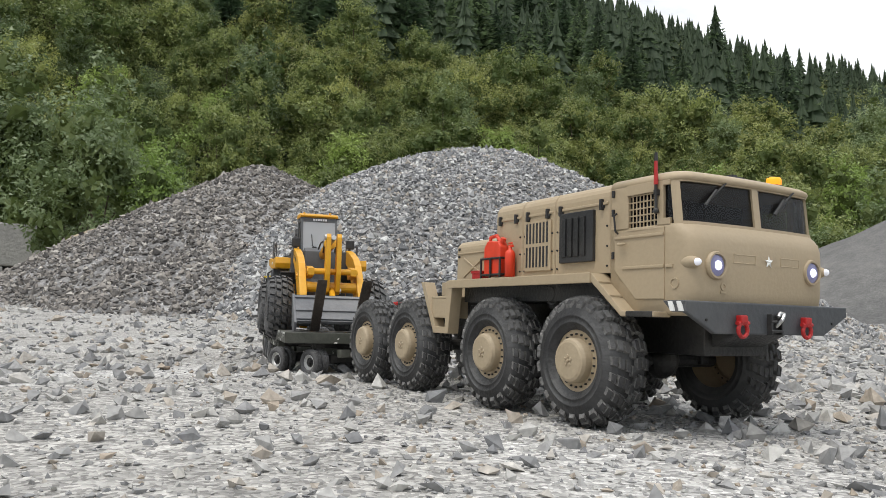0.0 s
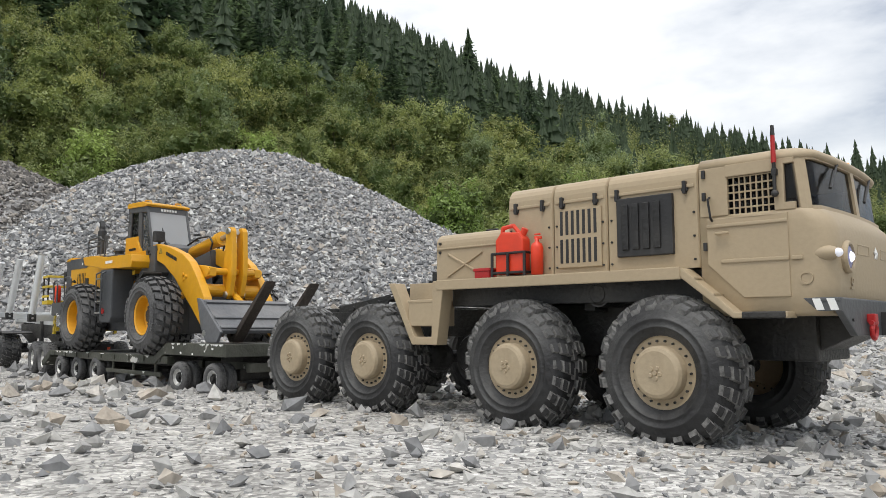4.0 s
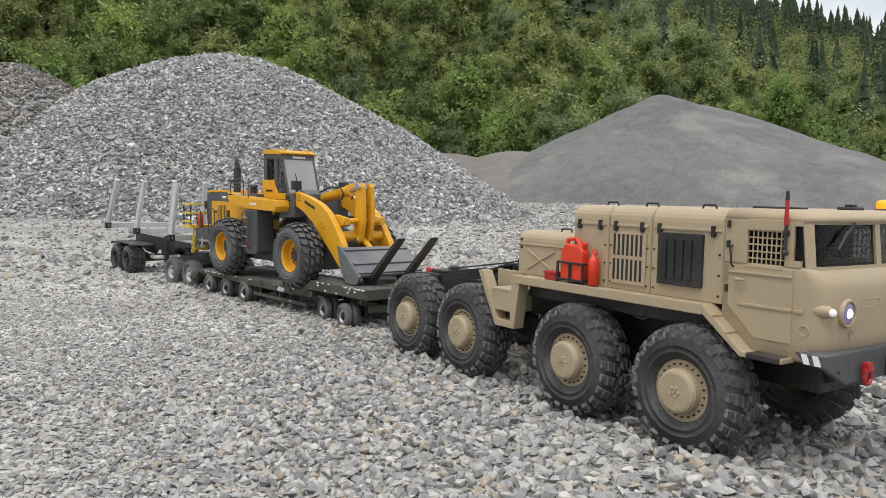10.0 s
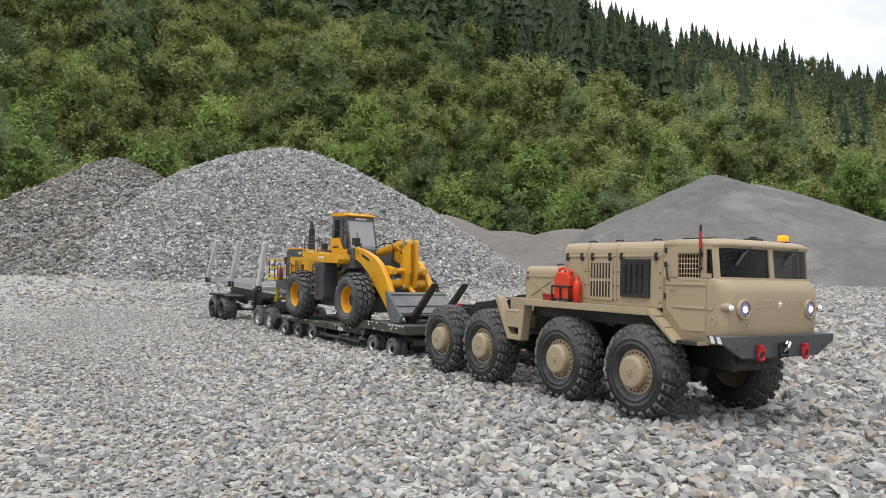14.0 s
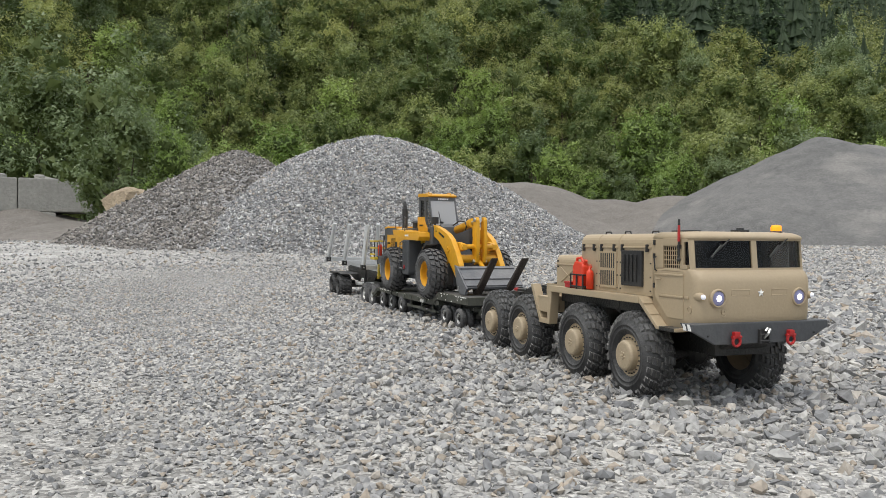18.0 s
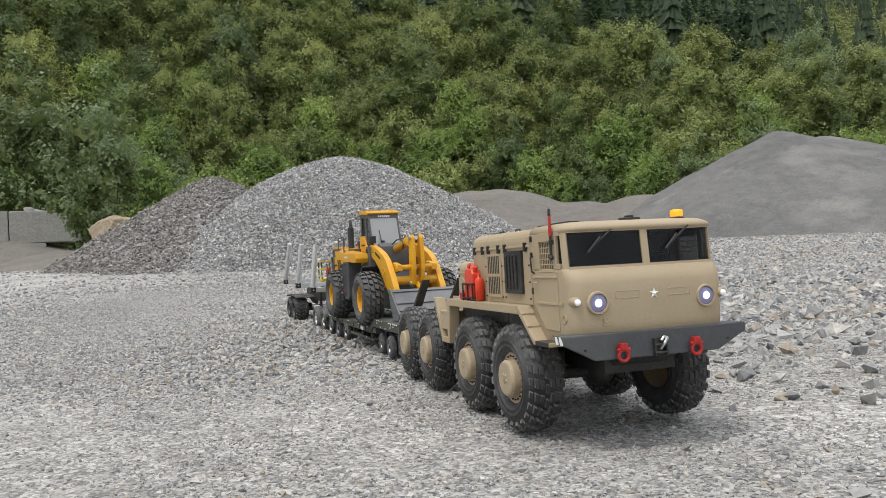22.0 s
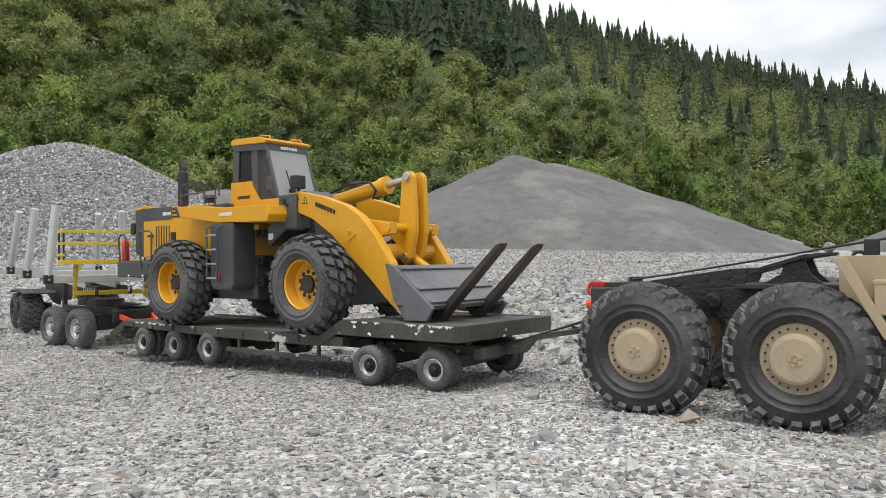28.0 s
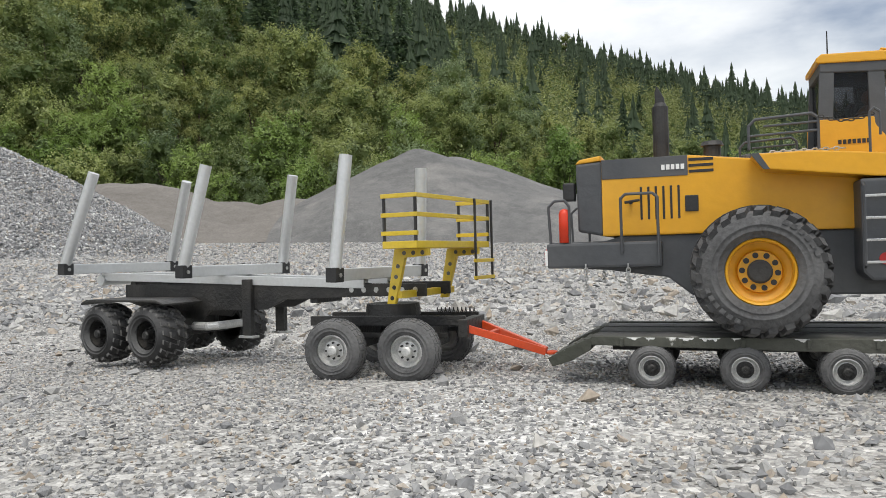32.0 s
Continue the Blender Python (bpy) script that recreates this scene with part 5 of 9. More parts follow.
def tyre_bm(R, w, rim_r, lugs, lug_h, slant=0.10, rows=((0.03, 0.36), (0.40, 0.70), (0.74, 1.0)), gap=0.34, seg=48, bulge=0.97):
    """A tyre about the y axis: rounded carcass, tread blocks in rows that wrap over the shoulders. Second material: dusty flanks."""
    bm = bmesh.new()
    h = w / 2
    rb = R - lug_h
    k = rb - rim_r
    half = [(rb, 0), (rb * 0.997, h * 0.30), (rb * 0.985, h * 0.56), (rb - 0.13 * k, h * 0.80), (rb - 0.30 * k, h * 0.94), (rb - 0.50 * k, h), (rb - 0.515 * k, h * 1.025), (rb - 0.55 * k, h * 1.025), (rb - 0.565 * k, h), (rb - 0.72 * k, h * 0.97), (rb - 0.73 * k, h * 0.995), (rb - 0.765 * k, h * 0.985), (rb - 0.775 * k, h * 0.955), (rim_r + 0.10 * k, h * 0.88), (rim_r + 0.03 * k, h * 0.80), (rim_r, h * 0.76)]
    prof = [(r, -y) for r, y in half[::-1]] + half[1:]
    for f in lathe(bm, prof, seg):
        f.smooth = True
    # a raised ring near the rim and one on the shoulder
    ss = np.array([0, 0.30, 0.58, 0.86, 1.08])
    pr, py = np.array([p[0] for p in half[:5]]), np.array([p[1] for p in half[:5]])

    def at(s):
        return float(np.interp(abs(s), ss, pr)), float(np.interp(abs(s), ss, py)) * (1 if s >= 0 else -1)
    step = 2 * math.pi / lugs
    fs = []
    for i in range(lugs):
        for side in (-1, 1):
            for q, (s0, s1) in enumerate(rows):
                a = step * (i + (0.5 if side > 0 else 0) + (0.5 if q == 0 and len(rows) > 2 else 0) * 0.35)
                wd = step * (1 - gap) * (0.86 if q == len(rows) - 1 else 1.0)
                fs += tread_block(bm, at, a - wd / 2, a + wd / 2, side * s0, side * s1, lug_h * (1.0 if q < len(rows) - 1 else 0.85), slant * side)
    bmesh.ops.recalc_face_normals(bm, faces=fs)
    return bm


def truck_wheel():
    """The tractor's wheel: big lugged tyre, tan rim with a ring of bolts and a drum-like hub cap. Outside faces -y."""
    bm = bmesh.new()
    for f in lathe(bm, [(0.0335, 0.019), (0.0335, -0.0060), (0.0318, -0.0150), (0.0306, -0.0172), (0.0290, -0.0165), (0.001, -0.0165)], 40):
        f.smooth = False
    wheel = part("wheel", bm, TAN_HUB)
    part("tyre", tyre_bm(0.0655, 0.047, 0.0306, 23, 0.0046, 0.12, ((0.02, 0.22), (0.27, 0.52), (0.57, 0.80), (0.85, 1.06)), 0.30), (RUBBER, TREAD_DUST), wheel, "black lugged tyre with pale dust in the tread")
    bm = bmesh.new()
    for f in lathe(bm, [(0.0225, -0.012), (0.0222, -0.0245), (0.0205, -0.0275), (0.018, -0.0285), (0.001, -0.0285)], 36):
        f.smooth = False
    for k in range(5):
        a = 2 * math.pi * k / 5
        rod(bm, (0.0045 * math.sin(a), -0.0283, 0.0045 * math.cos(a)), (0.0045 * math.sin(a), -0.0297, 0.0045 * math.cos(a)), 0.0022, 0.0016, 7)
    rod(bm, (0, -0.0283, 0), (0, -0.030, 0), 0.0022, 0.0018, 8)
    part("hub_cap", bm, TAN_HUB, wheel)
    bm = bmesh.new()
    for k in range(22):
        a = 2 * math.pi * k / 22
        rod(bm, (0.0262 * math.sin(a), -0.0160, 0.0262 * math.cos(a)), (0.0262 * math.sin(a), -0.0186, 0.0262 * math.cos(a)), 0.0011, 0.001, 6)
    part("bolt_ring", bm, CHASSIS, wheel, "ring of dark rim bolts")
    return wheel


def copy_part(ob, parent):
    """A part with its sub-parts again, on the same meshes, under another thing."""
    o = new(ob.name.split(".")[0], ob.data)
    o.parent = parent
    if "label" in ob:
        o["label"] = ob["label"]
    for c in ob.children:
        k = share(c.name.split(".")[0], c, o, c.matrix_basis.copy(), c.get("label", ""))
    return o


# ---- the eight-wheeled tractor ----
truck = empty("truck", "tan eight-wheeled military tractor truck model on the gravel", "truck")
AXLES = (0.0, -0.157, -0.365, -0.505)
HUB_Z, TRACK = 0.0655, 0.098
TRUCK_WHEELS = []


def build_truck():
    w0 = truck_wheel()
    for ax in AXLES:
        for side in (-1, 1):
            w = w0 if not TRUCK_WHEELS else copy_part(w0, truck)
            w.parent = truck
            TRUCK_WHEELS.append((w, ax, side * TRACK, HUB_Z, side))
    H = 0.0955  # half the cab's width
    # cab and bonnet shell, a rounded section swept along x
    def section(x, half, z0, z1, r, n=5):
        pts = []
        for cy, cz, a0 in ((half - r, z1 - r, 0), (-(half - r), z1 - r, 90)):
            for i in range(n + 1):
                a = radians(a0 + 90 * i / n)
                pts.append((x, cy + r * math.cos(a), cz + r * math.sin(a)))
        return [(x, half, z0)] + pts + [(x, -half, z0)]

    def shell(bm, secs, cap=True):
        rings = [[bm.verts.new(p) for p in s] for s in secs]
        fs = []
        for a, b in zip(rings[:-1], rings[1:]):
            for i in range(len(a) - 1):
                fs.append(bm.faces.new((a[i], a[i + 1], b[i + 1], b[i])))
            fs.append(bm.faces.new((a[-1], a[0], b[0], b[-1])))
        if cap:
            fs.append(bm.faces.new(rings[0]))
            fs.append(bm.faces.new(rings[-1][::-1]))
        bmesh.ops.recalc_face_normals(bm, faces=fs)
        return fs

    # engine bonnet in three hoods with a joint between each
    for x0, x1 in ((-0.176, -0.1215), (-0.1205, -0.0615), (-0.0605, 0.0265)):
        bm = bmesh.new()
        shell(bm, [section(x0, H - 0.0015, 0.153, 0.2425, 0.014), section(x0 + 0.0012, H, 0.153, 0.2435, 0.014), section(x1 - 0.0012, H, 0.153, 0.2435, 0.014), section(x1, H - 0.0015, 0.153, 0.2425, 0.014)])
        hood = part("bonnet_section", bm, TAN, truck)
        for side in (-1, 1):
            bm = bmesh.new()  # seam under the hood's lid
            box(bm, x0 + 0.003, x1 - 0.003, side * (H - 0.0006), side * (H + 0.0016), 0.2215, 0.2245, 0.0008)
            part("lid_seam", bm, TAN, hood)
            for hx in (x0 + 0.011, x1 - 0.011):
                bm = bmesh.new()
                box(bm, hx - 0.0016, hx + 0.0016, side * H, side * (H + 0.0042), 0.2165, 0.2275, 0.0007)
                box(bm, hx - 0.0028, hx + 0.0028, side * H, side * (H + 0.0028), 0.2185, 0.2215, 0.0006)
                part("latch", bm, BLACK, hood, "black clamp latch")
        bm = bmesh.new()  # lifting handle on top
        xm = (x0 + x1) / 2
        tube(bm, [(xm - 0.009, -0.06, 0.2425), (xm - 0.007, -0.06, 0.2475), (xm + 0.007, -0.06, 0.2475), (xm + 0.009, -0.06, 0.2425)], 0.0011, 6)
        part("grab_handle", bm, BLACK, hood)
        bm = bmesh.new()
        for hx in (x0 + 0.004, x1 - 0.004):
            for hz in (0.16, 0.18, 0.20):
                rod(bm, (hx, -H, hz), (hx, -H - 0.0013, hz), 0.0011, 0.001, 6)
        part("screw", bm, CHASSIS, hood)
    # louvre panel: two rows of upright slots
    lou = bmesh.new()
    box(lou, -0.1145, -0.0665, -H - 0.0022, -H + 0.001, 0.159, 0.2155, 0.0008)
    louvre = part("louvre_panel", lou, TAN, truck)
    for row, (za, zb) in enumerate(((0.1635, 0.1865), (0.1905, 0.2135))):
        for k in range(7):
            xs = -0.1115 + k * 0.0062
            bm = bmesh.new()
            box(bm, xs, xs + 0.0030, -H - 0.0027, -H - 0.0016, za, zb, 0.0003)
            part("louvre_slot", bm, BLACK, louvre)
    # radiator grille: dark louvred panel
    bm = bmesh.new()
    box(bm, -0.0495, 0.0045, -H - 0.0040, -H + 0.001, 0.1655, 0.2185, 0.001)
    rad = part("radiator_grille", bm, BLACK, truck, "black radiator shutter panel")
    for k in range(4):
        bm = bmesh.new()
        xs = -0.0435 + k * 0.0102
        prism(bm, [(xs, 0.1715), (xs + 0.0065, 0.1715), (xs + 0.0065, 0.2125), (xs, 0.2125)], -H - 0.0060, -H - 0.0036, "y", 0.0006)
        part("shutter_slat", bm, CHASSIS, rad)
    # rear engine box
    bm = bmesh.new()
    shell(bm, [section(-0.291, 0.080, 0.152, 0.206, 0.012), section(-0.2895, 0.082, 0.152, 0.2075, 0.012), section(-0.1775, 0.082, 0.152, 0.2075, 0.012)])
    rb = part("rear_box", bm, TAN, truck)
    bm = bmesh.new()
    box(bm, -0.2885, -0.179, -0.0836, -0.081, 0.1895, 0.1915, 0.0006)
    for sgn in (1, -1):
        rod(bm, (-0.272, -0.0825, 0.1715 - sgn * 0.0125), (-0.222, -0.0825, 0.1715 + sgn * 0.0125), 0.0013, 0.0013, 6)
    part("pressed_cross", bm, TAN, rb)
    bm = bmesh.new()
    tube(bm, [(-0.245, -0.05, 0.2072), (-0.243, -0.05, 0.2115), (-0.227, -0.05, 0.2115), (-0.225, -0.05, 0.2072)], 0.0011, 6)
    part("grab_handle", bm, BLACK, rb)
    for zx in ((-0.284, 0.1965), (-0.284, 0.1865), (-0.184, 0.1965)):
        bm = bmesh.new()
        rod(bm, (zx[0], -0.0815, zx[1]), (zx[0], -0.0838, zx[1]), 0.0018, 0.0016, 8)
        part("latch", bm, BLACK, rb)
    # cab: rounded in plan, lofted from level to level; pillars and roof stand around open windows
    zw0, zw1 = 0.1955, 0.2355
    REAR = 0.0275

    def plan(xf, half, rc, bow=0.004, rear=REAR):
        """The cab's outline from its back edge round the bowed front to the other side."""
        pts = [(rear, -half), (xf - rc, -half)]
        pts += [(xf - rc + rc * math.sin(radians(a)), -(half - rc) - rc * math.cos(radians(a))) for a in (15, 30, 45, 60, 75)]
        pts += [(xf + bow * (1 - q * q), (half - rc) * q) for q in (-1, -0.75, -0.5, -0.25, -0.055, 0.055, 0.25, 0.5, 0.75, 1)]
        pts += [(xf - rc + rc * math.sin(radians(a)), (half - rc) + rc * math.cos(radians(a))) for a in (75, 60, 45, 30, 15)]
        return pts + [(xf - rc, half), (rear, half)]

    def levels(bm, rows):
        rings = [[bm.verts.new((x, y, z)) for x, y in plan(xf, half, rc)] for z, xf, half, rc in rows]
        fs = []
        for a, b in zip(rings[:-1], rings[1:]):
            for k in range(len(a)):
                k2 = (k + 1) % len(a)
                fs.append(bm.faces.new((a[k], a[k2], b[k2], b[k])))
        fs += [bm.faces.new(rings[0]), bm.faces.new(rings[-1])]
        bmesh.ops.recalc_face_normals(bm, faces=fs)
        for f in fs[:-2]:
            f.smooth = True

    bm = bmesh.new()
    levels(bm, [(0.1120, 0.1235, H - 0.002, 0.016), (0.1150, 0.1270, H, 0.017), (0.1350, 0.1298, H, 0.017), (0.1650, 0.1310, H, 0.017), (0.1780, 0.1306, H, 0.017),
                (0.1850, 0.1286, H, 0.017), (0.1895, 0.1250, H, 0.017), (0.1930, 0.1214, H - 0.0004, 0.0165), (0.1950, 0.1196, H - 0.0010, 0.016)])
    part("cab_body", bm, TAN, truck)
    bm = bmesh.new()
    levels(bm, [(0.2335, 0.1140, H - 0.0030, 0.016), (0.2350, 0.1180, H - 0.0002, 0.018), (0.2375, 0.1192, H, 0.018), (0.2400, 0.1180, H - 0.0010, 0.018),
                (0.2425, 0.1150, H - 0.0035, 0.021), (0.2445, 0.1095, H - 0.0085, 0.018), (0.2458, 0.1000, H - 0.0200, 0.012)])
    part("roof", bm, TAN, truck)

    def band(bm, pick, za, zb, out, thick):
        """A strip of the window zone between two heights: pick names the points of the outline that it follows."""
        grids = []
        for z in (za, zb):
            xf = 0.1196 - 0.0042 * (z - zw0) / (zw1 - zw0)
            grids.append([[bm.verts.new((x, y, z)) for x, y in pick(plan(xf + d, H - 0.0012 + d, 0.016))] for d in (out, out - thick)])
        (a, b), (c, d) = grids
        k = len(a)
        fs = []
        for q in range(k - 1):
            fs += [bm.faces.new((a[q], a[q + 1], c[q + 1], c[q])), bm.faces.new((b[q], d[q], d[q + 1], b[q + 1])), bm.faces.new((a[q], b[q], b[q + 1], a[q + 1])), bm.faces.new((c[q], c[q + 1], d[q + 1], d[q]))]
        fs += [bm.faces.new((a[0], c[0], d[0], b[0])), bm.faces.new((a[-1], b[-1], d[-1], c[-1]))]
        bmesh.ops.recalc_face_normals(bm, faces=fs)

    for side in (-1, 1):
        for pts in ([(0.0275, zw0 - 0.001), (0.0515, zw0 - 0.001), (0.0515, zw1), (0.0275, zw1)], [(0.0885, zw0 - 0.001), (0.0965, zw0 - 0.001), (0.0965, zw1), (0.0885, zw1)]):
            bm = bmesh.new()
            prism(bm, pts, side * H, side * (H - 0.004), "y", 0.0008)
            part("pillar", bm, TAN, truck)
        bm = bmesh.new()  # rounded corner pillar of the windscreen
        band(bm, (lambda p: p[2:5]) if side < 0 else (lambda p: p[19:22]), zw0 - 0.0030, zw1 + 0.0015, 0.0004, 0.004)
        part("pillar", bm, TAN, truck)
        bm = bmesh.new()  # quarter window between the two pillars
        prism(bm, [(0.0960, zw0), (0.1080, zw0), (0.1050, zw1), (0.0960, zw1)], side * (H - 0.0030), side * (H - 0.0040), "y")
        part("quarter_window", bm, DARK_GLASS, truck)
        for za, zb in ((zw0 - 0.0010, zw0 + 0.0050), (zw1 - 0.0045, zw1)):
            bm = bmesh.new()
            box(bm, 0.0960, 0.1045, side * H, side * (H - 0.0036), za, zb, 0.0006)
            part("window_surround", bm, TAN, truck)
        # windscreen pane, its rubber and its frame
        cut = (lambda p: p[4:12]) if side < 0 else (lambda p: p[12:20])
        bm = bmesh.new()
        band(bm, cut, zw0 - 0.001, zw1, -0.0014, 0.0008)
        part("windscreen_pane", bm, DARK_GLASS, truck, "dark windscreen pane reflecting the sky")
        for za, zb in ((zw0 - 0.0022, zw0 + 0.0012), (zw1 - 0.0022, zw1 + 0.0012)):
            bm = bmesh.new()
            band(bm, cut, za, zb, 0.0008, 0.0034)
            part("windscreen_frame", bm, TAN, truck)
    bm = bmesh.new()
    band(bm, lambda p: p[11:13], zw0 - 0.003, zw1 + 0.0015, 0.0008, 0.004)
    part("windscreen_post", bm, TAN, truck)
    for y0 in (-0.066, 0.030):  # wipers
        bm = bmesh.new()
        rod(bm, (0.1200, y0 + 0.028, zw1 + 0.001), (0.1222, y0 + 0.004, zw1 - 0.017), 0.0011, 0.0011, 6)
        rod(bm, (0.1216, y0 + 0.012, zw1 - 0.008), (0.1228, y0 - 0.004, zw1 - 0.024), 0.0014, 0.0014, 6)
        part("wiper", bm, BLACK, truck)
    # inside: dark floor, bulkhead and seats seen through the glass
    bm = bmesh.new()
    box(bm, 0.030, 0.034, -0.09, 0.09, 0.19, 0.238, 0)
    box(bm, 0.045, 0.062, -0.07, 0.07, 0.185, 0.206, 0.003)
    box(bm, 0.100, 0.112, -0.086, 0.086, 0.186, 0.1965, 0.003)
    part("cab_interior", bm, BLACK, truck)
    # side windows with wire grilles, and doors
    for side in (-1, 1):
        bm = bmesh.new()
        prism(bm, [(0.051, zw0 - 0.002), (0.089, zw0 - 0.002), (0.089, zw1), (0.051, zw1)], side * (H - 0.0062), side * (H - 0.0070), "y")
        part("side_window", bm, DARK_GLASS if side < 0 else CLEAR_GLASS, truck)
        bm = bmesh.new()
        for k in range(1, 8):
            x = 0.0515 + 0.037 * k / 8
            rod(bm, (x, side * (H - 0.002), zw0 - 0.003), (x, side * (H - 0.002), zw1 - 0.009), 0.00075, 0.00075, 5)
        for k in range(0, 6):
            z = zw0 - 0.002 + 0.032 * k / 5
            rod(bm, (0.0515, side * (H - 0.002), z), (0.0885, side * (H - 0.002), z), 0.00075, 0.00075, 5)
        part("window_grille", bm, TAN_HUB, truck, "tan wire mesh guard")
        bm = bmesh.new()
        box(bm, 0.0505, 0.0895, side * (H - 0.001), side * (H + 0.0012), zw1 - 0.0095, zw1 + 0.0005, 0.0006)
        part("window_surround", bm, TAN, truck)
        bm = bmesh.new()
        box(bm, 0.0505, 0.0895, side * (H - 0.001), side * (H + 0.0012), zw0 - 0.0055, zw0 - 0.003, 0.0006)
        part("window_surround", bm, TAN, truck)
        # door leaf, raised a little
        bm = bmesh.new()
        prism(bm, [(0.0335, 0.1545), (0.0335, 0.1925), (0.0985, 0.1925), (0.0985, 0.1265), (0.0625, 0.1265)], side * (H - 0.001), side * (H + 0.0012), "y", 0.0007)
        door = part("door", bm, TAN, truck)
        bm = bmesh.new()
        box(bm, 0.0335, 0.0985, side * (H + 0.0008), side * (H + 0.0026), 0.1845, 0.1875, 0.0009)
        part("door_bead", bm, TAN, door)
        bm = bmesh.new()
        box(bm, 0.045, 0.0985, side * (H + 0.0004), side * (H + 0.0024), 0.1548, 0.1580, 0.0009)
        part("door_bead", bm, TAN, door)
        bm = bmesh.new()
        tube(bm, [(0.0365, side * (H + 0.001), 0.2105), (0.0365, side * (H + 0.0045), 0.2085), (0.0385, side * (H + 0.0045), 0.1925), (0.0385, side * (H + 0.001), 0.1905)], 0.0010, 6)
        part("grab_rail", bm, BLACK, door)
        bm = bmesh.new()
        rod(bm, (0.0435, side * (H + 0.001), 0.1795), (0.0435, side * (H + 0.0055), 0.1795), 0.0012, 0.0012, 6)
        rod(bm, (0.0425, side * (H + 0.005), 0.1795), (0.0535, side * (H + 0.005), 0.1795), 0.0014, 0.0010, 6)
        part("door_handle", bm, TAN, door)
        bm = bmesh.new()
        box(bm, 0.1000, 0.1085, side * (H - 0.0005), side * (H + 0.0016), 0.1548, 0.1580, 0.0007)
        part("cab_bead", bm, TAN, truck)
        for hz in (0.1695, 0.2115, 0.2305):
            bm = bmesh.new()
            box(bm, 0.0305, 0.0335, side * (H + 0.000), side * (H + 0.0026), hz - 0.0035, hz + 0.0035, 0.0006)
            part("hinge", bm, BLACK, door)
        bm = bmesh.new()
        lathe(bm, [(0.0052, 0), (0.0052, 0.0012), (0.0038, 0.0012), (0.0036, 0.0004), (0.001, 0.0004)], 20, "z")
        bmesh.ops.transform(bm, verts=bm.verts[:], matrix=Matrix.Translation((0.1100, side * (H - 0.0003), 0.1405)) @ Matrix.Rotation(radians(90 * side * -1), 4, "X"))
        part("filler_cap", bm, TAN, truck)
    # headlamps
    for side in (-1, 1):
        bm = bmesh.new()
        lathe(bm, [(0.0128, -0.006), (0.0128, 0.0015), (0.0118, 0.0035), (0.0102, 0.0035), (0.0098, 0.001)], 32, "x")
        bmesh.ops.transform(bm, verts=bm.verts[:], matrix=Matrix.Translation((0.1312, side * 0.067, 0.157)))
        hl = part("headlamp", bm, TAN, truck)
        bm = bmesh.new()
        lathe(bm, [(0.0099, 0.0), (0.0095, 0.0018), (0.006, 0.0030), (0.0045, 0.0032)], 28, "x")
        bmesh.ops.transform(bm, verts=bm.verts[:], matrix=Matrix.Translation((0.1312, side * 0.067, 0.157)))
        part("lens", bm, LAMP_RING, hl, "bluish lamp lens")
        bm = bmesh.new()
        bmesh.ops.create_uvsphere(bm, u_segments=14, v_segments=8, radius=0.0048, matrix=Matrix.Translation((0.1322, side * 0.067, 0.157)))
        part("bulb", bm, LAMP, hl, "lit white bulb", smooth=True)
        bm = bmesh.new()
        bmesh.ops.create_uvsphere(bm, u_segments=16, v_segments=10, radius=0.0062, matrix=Matrix.Translation((0.1215, side * 0.0895, 0.159)) @ Matrix.Diagonal((1.9, 1, 1, 1)))
        ml = part("marker_lamp", bm, TAN, truck, smooth=True)
        bm = bmesh.new()
        bmesh.ops.create_uvsphere(bm, u_segments=14, v_segments=8, radius=0.0034, matrix=Matrix.Translation((0.1318, side * 0.0903, 0.159)))
        part("bulb", bm, LAMP_DIM, ml, "lit white bulb", smooth=True)
        bm = bmesh.new()  # pressed outline on the front
        y0, y1 = side * 0.018, side * 0.046
        tube(bm, [(0.1347, y0, 0.168), (0.1334, y1, 0.168), (0.1333, y1, 0.1605), (0.1346, y0, 0.1605), (0.1347, y0, 0.168)], 0.0006, 5)
        part("pressed_outline", bm, TAN, truck)
    # star
    bm = bmesh.new()
    pts = []
    for k in range(10):
        a, rr = math.pi * k / 5, (0.0062 if k % 2 == 0 else 0.0025)
        pts.append((rr * math.sin(a), 0.1635 + rr * math.cos(a)))
    hub_ = [bm.verts.new((0.1372, 0, 0.1635)), bm.verts.new((0.1335, 0, 0.1635))]
    rim_ = [bm.verts.new((0.1354, p_[0], p_[1])) for p_ in pts]
    for k in range(10):
        bm.faces.new((hub_[0], rim_[k], rim_[(k + 1) % 10]))
        bm.faces.new((hub_[1], rim_[(k + 1) % 10], rim_[k]))
    bmesh.ops.recalc_face_normals(bm, faces=bm.faces[:])
    part("star", bm, WHITE, truck, "small cream star badge")
    bm = bmesh.new()
    lathe(bm, [(0.0035, 0), (0.0035, 0.001), (0.0022, 0.001), (0.002, 0.0003), (0.0005, 0.0003)], 16, "x")
    bmesh.ops.transform(bm, verts=bm.verts[:], matrix=Matrix.Translation((0.1315, -0.058, 0.1385)))
    box(bm, 0.1306, 0.1322, -0.0615, -0.0545, 0.1325, 0.1342, 0)
    part("tow_plug", bm, TAN, truck)
    # roof fittings
    bm = bmesh.new()
    lathe(bm, [(0.0085, 0.2445), (0.0085, 0.2465), (0.0072, 0.2475)], 20, "z")
    bmesh.ops.translate(bm, verts=bm.verts[:], vec=(0.097, 0.060, 0))
    be = part("beacon", bm, BLACK, truck)
    bm = bmesh.new()
